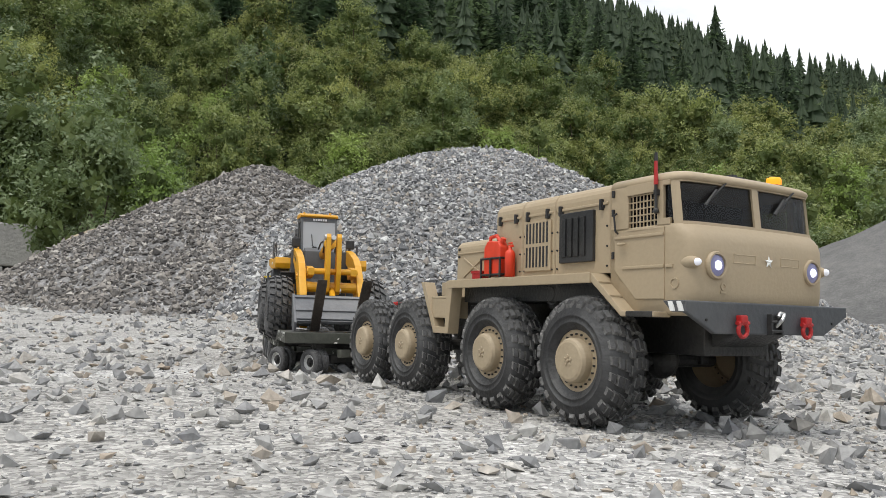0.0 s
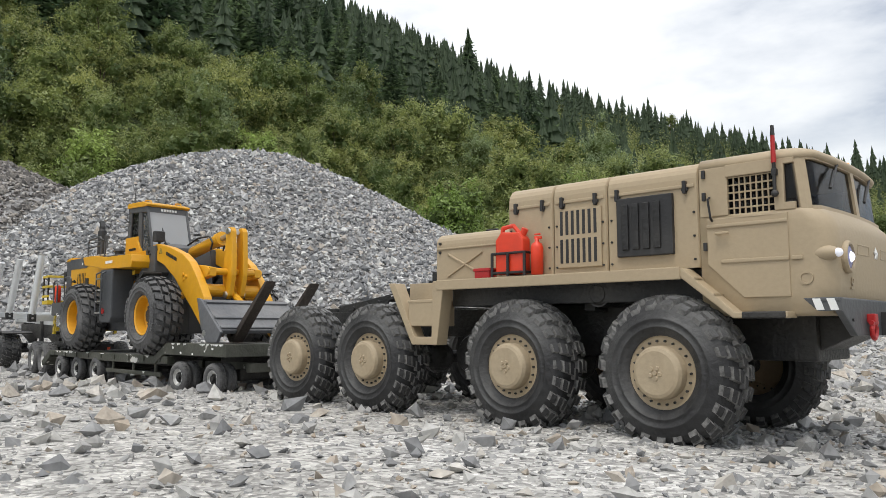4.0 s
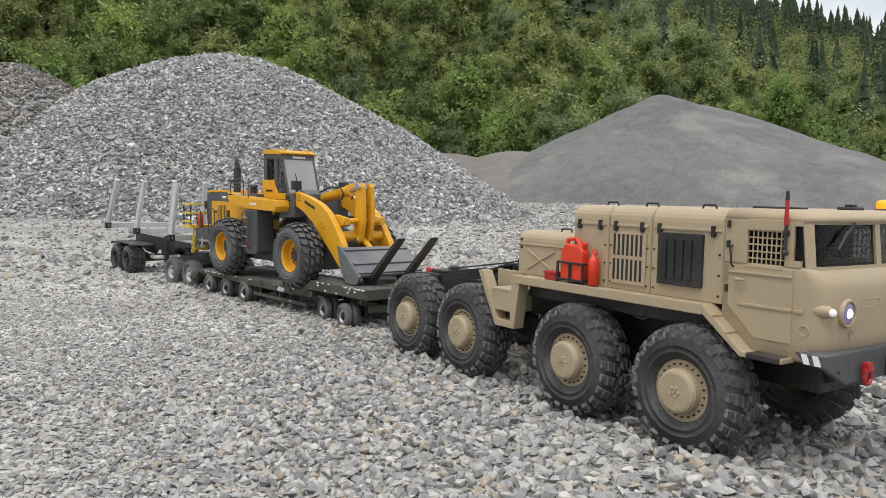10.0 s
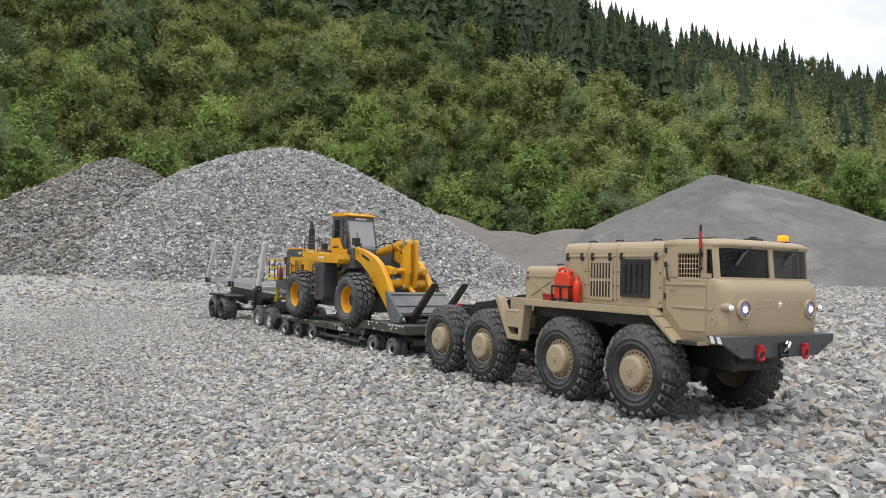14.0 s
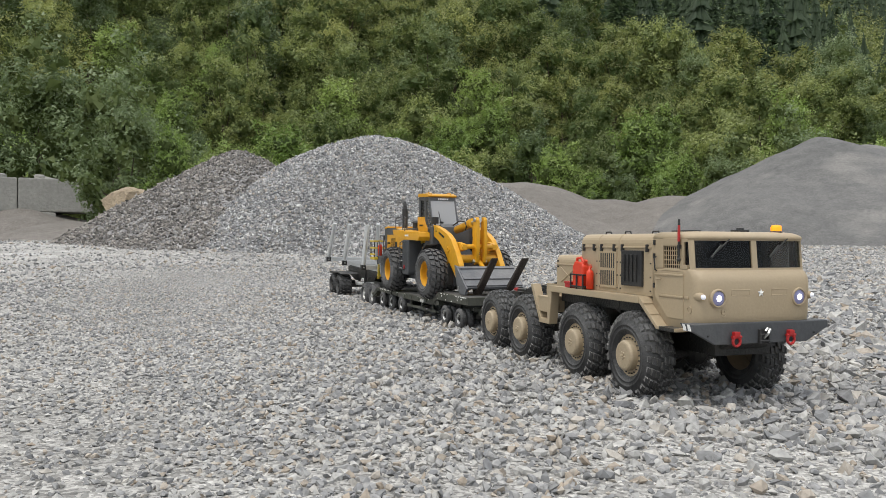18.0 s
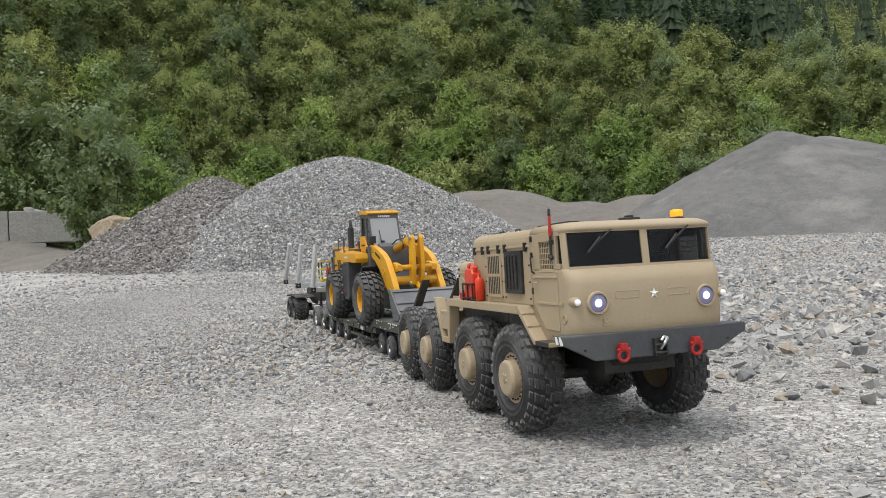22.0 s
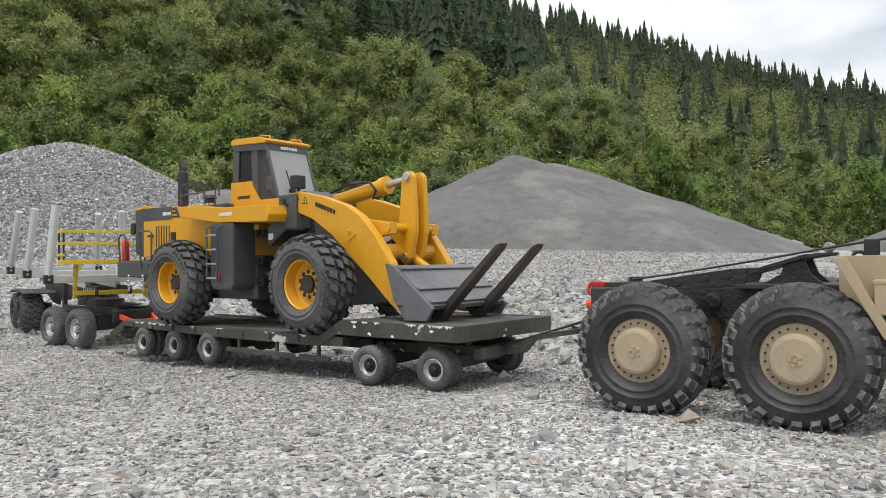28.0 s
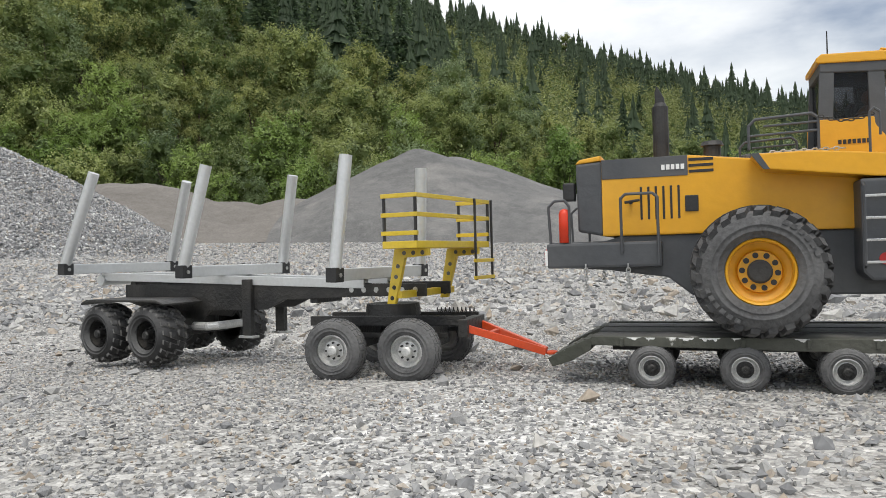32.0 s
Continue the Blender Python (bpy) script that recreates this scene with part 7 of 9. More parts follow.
    for k in range(5):
        x = 0.40 + 0.03 * k + rs.uniform(-0.008, 0.008)
        z_ = rs.uniform(0.0625, 0.0720)
        bm = bmesh.new()
        a_ = [(x + rs.uniform(0.0012, 0.0042) * math.cos(q), z_ + rs.uniform(0.0010, 0.0026) * math.sin(q)) for q in np.linspace(0, 5.6, 9)]
        prism(bm, a_, -0.0991, -0.0993, "y")
        part("paint_scar", bm, WHITE, lowboy, "bare white scar in the paint")
    # dolly
    bm = bmesh.new()
    for yy in (-0.040, 0.034):
        box(bm, -0.075, 0.090, yy, yy + 0.006, 0.036, 0.048, 0.001)
        part("dolly_rail", bm, OLIVE, dolly)
        bm = bmesh.new()
    box(bm, -0.070, -0.060, -0.045, 0.045, 0.038, 0.048, 0.001)
    part("cross_member", bm, OLIVE, dolly)
    bm = bmesh.new()
    box(bm, 0.080, 0.092, -0.060, 0.060, 0.034, 0.048, 0.0015)
    part("front_member", bm, OLIVE, dolly)
    bm = bmesh.new()
    rod(bm, (0, 0, 0.047), (0, 0, 0.0592), 0.042, 0.042, 24)
    part("turntable", bm, CHASSIS, dolly)
    for ax in (0.047, -0.047):
        bm = bmesh.new()
        rod(bm, (ax, -0.085, 0.0245), (ax, 0.085, 0.0245), 0.0045, 0.0045, 10)
        box(bm, ax - 0.012, ax + 0.012, -0.055, 0.055, 0.022, 0.038, 0.002)
        part("axle", bm, CHASSIS, dolly)
    # cranked drawbar
    for side in (-1, 1):
        bm = bmesh.new()
        prism(bm, [(0.085, 0.0365), (0.085, 0.0455), (0.112, 0.0460), (0.128, 0.0600), (0.150, 0.0640), (0.205, 0.0725), (0.205, 0.0665), (0.150, 0.0575), (0.132, 0.0530), (0.118, 0.0380)], side * 0.010, side * 0.003, "y", 0.0008)
        bmesh.ops.transform(bm, verts=bm.verts[:], matrix=Matrix.Rotation(radians(-side * 1.5), 4, "Z"))
        part("drawbar", bm, OLIVE, dolly)
    bm = bmesh.new()
    ring = [(0.213 + 0.0068 * math.cos(a), 0.0068 * math.sin(a), 0.0705) for a in np.linspace(0, 2 * math.pi, 13)]
    tube(bm, ring, 0.0024, 7)
    part("towing_eye", bm, CHASSIS, dolly)
    for side in (-1, 1):
        bm = bmesh.new()
        tube(bm, [(0.09, side * 0.012, 0.047), (0.13, side * 0.016, 0.058), (0.20, side * 0.008, 0.080)], 0.0011, 6)
        part("brake_hose", bm, BLACK, dolly)


build_lowboy()


# ---- wheel loader ----
loader = empty("wheel_loader", "yellow and grey wheel loader with pallet forks, chained on the trailer", "wheel loader")


def bars(name, parent, x0, x1, z0, z1, y, n, material, slant=0.0, rise=0.0, thick=0.0006):
    """Plain bars in place of lettering on a side face."""
    w = (x1 - x0) / n
    for k in range(n):
        bm = bmesh.new()
        a, b = x0 + k * w, x0 + k * w + w * 0.72
        za, zb = z0 + rise * k / n, z1 + rise * k / n
        prism(bm, [(a, za), (b, za + rise / n * 0.7), (b + slant, zb + rise / n * 0.7), (a + slant, zb)], y, y - thick, "y")
        part(name, bm, material, parent)


def loader_wheel():
    R, w = 0.0668, 0.052
    bm = bmesh.new()
    for f in lathe(bm, [(0.0345, 0.030), (0.0345, -0.017), (0.0325, -0.0195), (0.0305, -0.0175), (0.0295, -0.003), (0.0215, 0.001), (0.0205, -0.004), (0.0120, -0.0045)], 36):
        f.smooth = False
    wheel = part("wheel", bm, YELLOW, loader)
    bm = tyre_bm(R, w, 0.0335, 23, 0.0056, 0.16, ((0.03, 0.40), (0.47, 0.98)), 0.27)
    part("tyre", bm, (RUBBER_GREY, RUBBER), wheel, "dusty black earthmover tyre")
    bm = bmesh.new()
    for k in range(12):
        a0 = radians((0 if k < 6 else 180) + 9 * (k % 6))
        ring_pts = []
        for a, r_ in ((a0, 0.0505), (a0 + 0.10, 0.0505), (a0 + 0.10, 0.0550), (a0, 0.0550)):
            ring_pts.append((r_ * math.sin(a), r_ * math.cos(a)))
        prism(bm, ring_pts, -0.0252, -0.0264, "y")
    part("moulded_mark", bm, RUBBER_GREY, wheel)
    bm = bmesh.new()
    rod(bm, (0, -0.0052, 0.0166), (0, -0.0030, 0.0166), 0.0029, 0.0029, 12)
    hole = part("rim_hole", bm, BLACK, wheel, "dark hand hole")
    for k in range(1, 10):
        share("rim_hole", hole, wheel, Matrix.Rotation(2 * math.pi * k / 10, 4, "Y"))
    bm = bmesh.new()
    lathe(bm, [(0.0120, -0.002), (0.0118, -0.0085), (0.0098, -0.0095), (0.0004, -0.0095)], 24)
    part("hub", bm, CHASSIS, wheel, "black wheel hub")
    return wheel


def build_loader():
    w0 = loader_wheel()
    n = 0
    for ax in (0.004, 0.312):
        for side in (-1, 1):
            w = w0 if n == 0 else copy_part(w0, loader)
            n += 1
            w.matrix_basis = Matrix.Translation((ax, side * 0.094, 0.1235)) @ Matrix.Rotation(0.4 * n, 4, "Y") @ (Matrix.Rotation(math.pi, 4, "Z") if side > 0 else Matrix())
    # rear frame and counterweight
    bm = bmesh.new()
    prism(bm, [(-0.212, 0.1590), (-0.212, 0.1310), (-0.150, 0.1270), (-0.085, 0.1180), (-0.060, 0.0980), (0.156, 0.0980), (0.156, 0.1640), (-0.135, 0.1640), (-0.150, 0.1590)], -0.062, 0.062, "y", 0.002)
    part("rear_frame", bm, LOADER_GREY, loader)
    bm = bmesh.new()
    box(bm, -0.213, -0.090, -0.082, 0.082, 0.1300, 0.1575, 0.003)
    part("counterweight", bm, LOADER_GREY, loader)
    # hood
    bm = bmesh.new()
    prism(bm, [(-0.1530, 0.1640), (0.100, 0.1640), (0.100, 0.2310), (0.020, 0.2385), (-0.060, 0.2480), (-0.1530, 0.2480)], -0.066, 0.066, "y", 0.002)
    hood = part("hood", bm, YELLOW, loader)
    bm = bmesh.new()
    prism(bm, [(-0.1800, 0.1700), (-0.1525, 0.1645), (-0.1525, 0.2470), (-0.1810, 0.2455)], -0.0655, 0.0655, "y", 0.003)
    part("rear_grille_housing", bm, LOADER_GREY, loader)
    bm = bmesh.new()
    prism(bm, [(-0.1815, 0.2450), (-0.1530, 0.2478), (-0.1530, 0.2535), (-0.1770, 0.2500)], -0.0660, 0.0660, "y", 0.0015)
    part("hood_spoiler", bm, YELLOW, hood)
    for side in (-1, 1):
        bm = bmesh.new()
        box(bm, -0.1525, -0.0620, side * 0.0660, side * 0.0668, 0.2265, 0.2480, 0.0004)
        part("hood_band", bm, LOADER_GREY, hood, "dark grey band along the hood")
        for k in range(6):
            bm = bmesh.new()
            x = -0.112 + k * 0.0078
            box(bm, x, x + 0.0024, side * 0.0660, side * 0.0667, 0.181, 0.2165, 0.0003)
            part("vent_slot", bm, LETTER_BLACK, hood)
        bm = bmesh.new()
        box(bm, -0.0655, -0.0520, side * 0.0658, side * 0.0680, 0.1880, 0.2050, 0.0008)
        part("hinge_plate", bm, BLACK, hood)
        bm = bmesh.new()
        rod(bm, (-0.122, side * 0.066, 0.200), (-0.122, side * 0.0725, 0.200), 0.0022, 0.0022, 8)
        rod(bm, (-0.128, side * 0.0722, 0.200), (-0.112, side * 0.0722, 0.202), 0.0016, 0.0014, 6)
        part("hood_latch", bm, BLACK, hood)
        for k in range(3):
            bm = bmesh.new()
            box(bm, -0.061, -0.036, side * 0.0660, side * 0.0667, 0.2290 + k * 0.0062, 0.2320 + k * 0.0062, 0.0003)
            part("hood_stripe", bm, LETTER_BLACK, hood)
    bars("lettering_bar", hood, -0.0890, -0.0640, 0.2335, 0.2390, -0.0669, 5, WHITE)
    # exhaust and air cleaner
    bm = bmesh.new()
    rod(bm, (-0.090, -0.028, 0.246), (-0.090, -0.028, 0.308), 0.0088, 0.0088, 18)
    rod(bm, (-0.090, -0.028, 0.308), (-0.090, -0.028, 0.3125), 0.0076, 0.0058, 18)
    prism(bm, [(-0.0955, 0.3120), (-0.0850, 0.3120), (-0.0855, 0.3180), (-0.0935, 0.3320), (-0.0955, 0.3240)], -0.0325, -0.0235, "y", 0.0010)
    part("exhaust_pipe", bm, BLACK, loader)
    bm = bmesh.new()
    rod(bm, (-0.036, -0.012, 0.244), (-0.036, -0.012, 0.2625), 0.0095, 0.0095, 18)
    rod(bm, (-0.036, -0.012, 0.2625), (-0.036, -0.012, 0.2675), 0.0128, 0.0105, 18)
    part("air_cleaner", bm, BLACK, loader)
    # rear rails, lamp and extinguisher
    for side in (-1, 1):
        bm = bmesh.new()
        tube(bm, [(-0.208, side * 0.078, 0.150), (-0.210, side * 0.080, 0.198), (-0.203, side * 0.080, 0.2045), (-0.192, side * 0.080, 0.2045), (-0.187, side * 0.080, 0.198), (-0.187, side * 0.080, 0.150)], 0.0016, 7)
        part("rear_rail", bm, LOADER_GREY, loader)
        bm = bmesh.new()
        tube(bm, [(-0.131, side * 0.083, 0.145), (-0.131, side * 0.086, 0.2035), (-0.126, side * 0.086, 0.208), (-0.098, side * 0.086, 0.208), (-0.093, side * 0.086, 0.2035), (-0.093, side * 0.086, 0.132)], 0.0016, 7)
        part("side_rail", bm, LOADER_GREY, loader)
        bm = bmesh.new()
        box(bm, -0.196, -0.183, side * 0.050, side * 0.066, 0.205, 0.225, 0.002)
        part("rear_lamp", bm, BLACK, loader)
    ex = bmesh.new()
    lathe(ex, [(0.001, 0.1580), (0.0062, 0.1585), (0.0063, 0.1900), (0.0048, 0.1940), (0.002, 0.1955)], 16, "z")
    bmesh.ops.translate(ex, verts=ex.verts[:], vec=(-0.193, -0.0765, 0))
    part("extinguisher", ex, RED, loader, "red fire extinguisher", smooth=True)
    bm = bmesh.new()
    box(bm, -0.2145, -0.2118, -0.083, -0.068, 0.133, 0.150, 0.0006)
    wp = part("warning_plate", bm, WHITE, loader)
    for k in range(3):
        bm = bmesh.new()
        z = 0.134 + k * 0.0055
        prism(bm, [(-0.082, z), (-0.069, z + 0.005), (-0.069, z + 0.0075), (-0.082, z + 0.0025)], -0.2151, -0.2144, "x")
        part("warning_stripe", bm, RED_PAINT, wp)
    for x, y in ((-0.170, -0.083), (-0.125, -0.083), (-0.170, 0.083)):  # chain ends hanging down
        bm = bmesh.new()
        for k in range(6):
            z = 0.131 - k * 0.0042
            ring = [(x + (0.0022 * math.cos(a) if k % 2 else 0), y + (0 if k % 2 else 0.0022 * math.cos(a)), z + 0.0030 * math.sin(a)) for a in np.linspace(0, 2 * math.pi, 8)]
            tube(bm, ring, 0.0008, 5)
        part("lashing_chain", bm, STEEL, loader)
    # side tank and steps
    for side in (-1, 1):
        bm = bmesh.new()
        prism(bm, [(0.095, 0.1215), (0.103, 0.1130), (0.145, 0.1130), (0.151, 0.1215), (0.151, 0.2110), (0.095, 0.2110)], side * 0.1010, side * 0.060, "y", 0.003)
        tank = part("side_tank", bm, LOADER_GREY, loader)
        bm = bmesh.new()
        for x in (0.097, 0.122):
            tube(bm, [(x, side * 0.101, 0.207), (x, side * 0.108, 0.203), (x, side * 0.108, 0.128), (x, side * 0.102, 0.126)], 0.0014, 6)
        part("ladder_rail", bm, LOADER_GREY, tank)
        for k in range(4):
            bm = bmesh.new()
            z = 0.1295 + k * 0.021
            box(bm, 0.097, 0.122, side * 0.1092, side * 0.1062, z, z + 0.0026, 0.0006)
            part("rung", bm, STEEL, tank)
        bm = bmesh.new()
        rod(bm, (0.115, side * 0.1008, 0.134), (0.115, side * 0.1022, 0.134), 0.006, 0.006, 12)
        part("reflector", bm, RED_PAINT, tank, "round red reflector")
        # platform
        bm = bmesh.new()
        prism(bm, [(0.000, 0.2410), (0.012, 0.2250), (0.112, 0.2125), (0.228, 0.2095), (0.232, 0.2200), (0.228, 0.2330), (0.120, 0.2345), (0.055, 0.2410)], side * 0.1005, side * 0.050, "y", 0.0015)
        pl = part("platform", bm, YELLOW, loader)
        bm = bmesh.new()
        prism(bm, [(-0.002, 0.2412), (0.006, 0.2412), (0.016, 0.2250), (0.010, 0.2250)], side * 0.1008, side * 0.098, "y")
        part("platform_edge", bm, LOADER_GREY, pl)
        # rails
        bm = bmesh.new()
        tube(bm, [(-0.002, side * 0.088, 0.246), (-0.002, side * 0.088, 0.2700), (0.004, side * 0.088, 0.2765), (0.056, side * 0.088, 0.2790), (0.062, side * 0.088, 0.2740), (0.062, side * 0.088, 0.240)], 0.0015, 7)
        tube(bm, [(-0.002, side * 0.088, 0.2600), (0.062, side * 0.088, 0.2620)], 0.0013, 6)
        tube(bm, [(0.012, side * 0.088, 0.2690), (0.062, side * 0.088, 0.2705)], 0.0012, 6)
        part("hand_rail", bm, LOADER_GREY, loader)
        bm = bmesh.new()
        tube(bm, [(0.105, side * 0.098, 0.236), (0.105, side * 0.098, 0.274), (0.109, side * 0.098, 0.278), (0.114, side * 0.098, 0.274), (0.114, side * 0.098, 0.252)], 0.0013, 6)
        part("grab_rail", bm, LOADER_GREY, loader)
        # cab base in yellow
        bm = bmesh.new()
        prism(bm, [(0.068, 0.2345), (0.184, 0.2345), (0.182, 0.2480), (0.137, 0.2480), (0.121, 0.2700), (0.120, 0.2780), (0.068, 0.2780)], side * 0.0440, side * 0.0395, "y", 0.0008)
        part("cab_side_panel", bm, YELLOW, loader)
    bars("lettering_bar", loader, 0.118, 0.150, 0.2215, 0.2265, -0.1007, 7, WHITE)
    bars("lettering_bar", loader, 0.086, 0.117, 0.2515, 0.2560, -0.0441, 7, LETTER_BLACK)
    bm = bmesh.new()
    box(bm, -0.005, 0.075, -0.060, 0.060, 0.235, 0.2460, 0.002)
    part("walkway", bm, LOADER_GREY, loader)
    # cab
    bm = bmesh.new()
    box(bm, 0.070, 0.184, -0.0400, 0.0400, 0.2290, 0.2440, 0.002)
    part("cab_floor", bm, LOADER_GREY, loader)
    posts = [((0.074, 0.243), (0.078, 0.329)), ((0.125, 0.243), (0.123, 0.329)), ((0.178, 0.243), (0.150, 0.329))]
    for side in (-1, 1):
        for k, ((xa, za), (xb, zb)) in enumerate(posts):
            bm = bmesh.new()
            wd = (0.014, 0.015, 0.0045)[k]
            prism(bm, [(xa - wd / 2, za), (xa + wd / 2, za), (xb + wd / 2, zb), (xb - wd / 2, zb)], side * 0.0410, side * 0.0365, "y", 0.0008)
            part("cab_post", bm, LOADER_GREY, loader)
        for x0, x1, x2, x3 in ((0.080, 0.118, 0.1165, 0.084), (0.131, 0.176, 0.148, 0.129)):
            bm = bmesh.new()
            prism(bm, [(x0, 0.244), (x1, 0.244), (x2, 0.328), (x3, 0.328)], side * 0.0388, side * 0.0378, "y")
            part("side_pane", bm, DARK_GLASS if x0 < 0.1 else CLEAR_GLASS, loader, "dark cab side window" if x0 < 0.1 else "clear cab side window")
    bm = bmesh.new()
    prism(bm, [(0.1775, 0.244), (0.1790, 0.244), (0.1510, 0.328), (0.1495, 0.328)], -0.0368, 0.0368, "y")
    part("front_pane", bm, SKY_PALE_GLASS, loader, "cab windscreen with the sky's reflection in its pale colour")
    bm = bmesh.new()
    box(bm, 0.0740, 0.0755, -0.0365, 0.0365, 0.244, 0.328, 0)
    part("rear_pane", bm, DARK_GLASS, loader)
    bm = bmesh.new()
    prism(bm, [(0.071, 0.3275), (0.153, 0.3220), (0.151, 0.3340), (0.071, 0.3375)], -0.0418, 0.0418, "y", 0.0015)
    part("roof_band", bm, LOADER_GREY, loader)
    bm = bmesh.new()
    prism(bm, [(0.068, 0.3370), (0.150, 0.3335), (0.157, 0.3365), (0.156, 0.3390), (0.135, 0.3445), (0.073, 0.3465), (0.068, 0.3425)], -0.0435, 0.0435, "y", 0.0015)
    part("cab_roof", bm, YELLOW, loader)
    for k in range(6):
        bm = bmesh.new()
        y = -0.014 + k * 0.0055
        box(bm, 0.1515, 0.1535, y, y + 0.0040, 0.3262, 0.3306, 0)
        part("lettering_bar", bm, WHITE, loader)
    bm = bmesh.new()
    rod(bm, (0.080, -0.034, 0.346), (0.080, -0.034, 0.372), 0.0008, 0.0006, 5)
    part("aerial", bm, BLACK, loader)
    bm = bmesh.new()
    for y in (-0.034, 0.026):
        tube(bm, [(0.128, y, 0.3440), (0.130, y, 0.3480), (0.152, y, 0.3445), (0.154, y, 0.3390)], 0.0012, 6)
        part("roof_rail", bm, YELLOW, loader)
        bm = bmesh.new()
    bm = bmesh.new()
    box(bm, 0.105, 0.126, -0.016, 0.016, 0.244, 0.268, 0.003)
    box(bm, 0.102, 0.109, -0.016, 0.016, 0.262, 0.298, 0.003)
    part("driver_seat", bm, BLACK, loader)
    bm = bmesh.new()
    rod(bm, (0.160, 0, 0.244), (0.150, 0, 0.276), 0.0016, 0.0016, 6)
    ring = [(0.150 + 0.004 * math.sin(a), 0.0115 * math.cos(a), 0.277 + 0.010 * math.sin(a)) for a in np.linspace(0, 2 * math.pi, 13)]
    tube(bm, ring, 0.0011, 6)
    part("steering_wheel", bm, BLACK, loader)
    bm = bmesh.new()
    tube(bm, [(0.1755, -0.012, 0.262), (0.1790, -0.016, 0.266), (0.1705, -0.018, 0.292)], 0.0011, 6)
    box(bm, 0.1735, 0.1790, -0.016, -0.006, 0.2585, 0.2640, 0.001)
    part("windscreen_wiper", bm, BLACK, loader)
    bm = bmesh.new()
    for k in range(11):
        u = k / 10
        x, z = 0.064 + 0.044 * u, 0.2745 - 0.020 * u * (1 - u) - 0.001 * u
        rr = [(x + 0.0027 * math.cos(a), -0.0925 + 0.0015 * math.sin(a) * (k % 2), z + 0.0015 * math.sin(a) * (1 - k % 2)) for a in np.linspace(0, 2 * math.pi, 7)]
        tube(bm, rr, 0.0007, 5)
    part("chain", bm, CHASSIS, loader, "dark steel chain across the cab entry")
    # front frame tower
    bm = bmesh.new()
    prism(bm, [(0.196, 0.0930), (0.330, 0.0930), (0.330, 0.1600), (0.262, 0.1850), (0.250, 0.2480), (0.236, 0.2560), (0.218, 0.2500), (0.206, 0.2100), (0.186, 0.1800), (0.186, 0.1150)], -0.040, 0.040, "y", 0.002)
    part("front_frame", bm, LOADER_GREY, loader)
    bm = bmesh.new()
    for z0, z1 in ((0.102, 0.112), (0.160, 0.172)):
        box(bm, 0.158, 0.205, -0.022, 0.022, z0, z1, 0.002)
    rod(bm, (0.176, 0, 0.098), (0.176, 0, 0.176), 0.006, 0.006, 12)
    part("articulation_joint", bm, CHASSIS, loader)
    for y_, z_ in ((-0.030, 0.146), (-0.014, 0.152), (0.012, 0.150), (0.028, 0.144)):
        bm = bmesh.new()
        tube(bm, [(0.150, y_, z_), (0.165, y_ * 1.1, z_ + 0.012), (0.182, y_ * 1.05, z_ + 0.010), (0.198, y_, z_ + 0.002)], 0.0019, 7)
        part("hydraulic_hose", bm, BLACK, loader)
    for z_ in (0.118, 0.150, 0.190):
        bm = bmesh.new()
        box(bm, 0.152, 0.170, -0.062, -0.050, z_, z_ + 0.013, 0.0015)
        rod(bm, (0.161, -0.0615, z_ + 0.0065), (0.161, -0.0650, z_ + 0.0065), 0.0036, 0.0036, 10)
        part("valve_block", bm, CHASSIS, loader)
    bm = bmesh.new()
    box(bm, 0.1535, 0.1640, -0.0655, -0.0640, 0.2015, 0.2090, 0.0005)
    part("warning_sign", bm, RAIL_YELLOW, loader, "small yellow warning sign")
    for side in (-1, 1):
        bm = bmesh.new()
        rod(bm, (0.125, side * 0.045, 0.135), (0.205, side * 0.040, 0.138), 0.0036, 0.0036, 10)
        part("steering_ram", bm, STEEL, loader)
        bm = bmesh.new()
        prism(bm, [(0.214, 0.2480), (0.251, 0.2490), (0.252, 0.2010), (0.218, 0.1790), (0.189, 0.1800), (0.188, 0.2010), (0.206, 0.2160), (0.213, 0.2310)], side * 0.0680, side * 0.0400, "y", 0.0015)
        tw = part("front_tower_plate", bm, LOADER_GREY, loader)
        for px_, pz_, pr_ in ((0.2255, 0.2400, 0.0046), (0.2120, 0.1890, 0.0034), (0.2330, 0.2340, 0.0022)):
            bm = bmesh.new()
            rod(bm, (px_, side * 0.0675, pz_), (px_, side * 0.0705, pz_), pr_, pr_ * 0.9, 12)
            part("tower_pin", bm, BLACK, tw)
        bm = bmesh.new()
        box(bm, 0.1905, 0.2015, side * 0.0682, side * 0.0676, 0.1855, 0.1945, 0)
        part("data_plate", bm, WHITE, tw, "small white data plate")
        bm = bmesh.new()
        prism(bm, [(0.2180, 0.1800), (0.2520, 0.2015), (0.2560, 0.2000), (0.2560, 0.1970), (0.2220, 0.1760), (0.2180, 0.1760)], side * 0.0900, side * 0.0560, "y", 0.0008)
        part("step_plate", bm, CHASSIS, tw)
        bm = bmesh.new()
        prism(bm, [(0.193, 0.1780), (0.222, 0.1780), (0.222, 0.1130), (0.196, 0.1130)], side * 0.0560, side * 0.0380, "y", 0.001)
        part("front_pillar", bm, LOADER_GREY, loader)
        bm = bmesh.new()
        prism(bm, [(0.2090, 0.1755), (0.2205, 0.1755), (0.2205, 0.1400), (0.2110, 0.1400)], side * 0.0575, side * 0.0555, "y", 0.0006)
        part("pillar_panel", bm, YELLOW, loader)
        bm = bmesh.new()
        box(bm, 0.238, 0.252, side * 0.050, side * 0.068, 0.2560, 0.2750, 0.002)
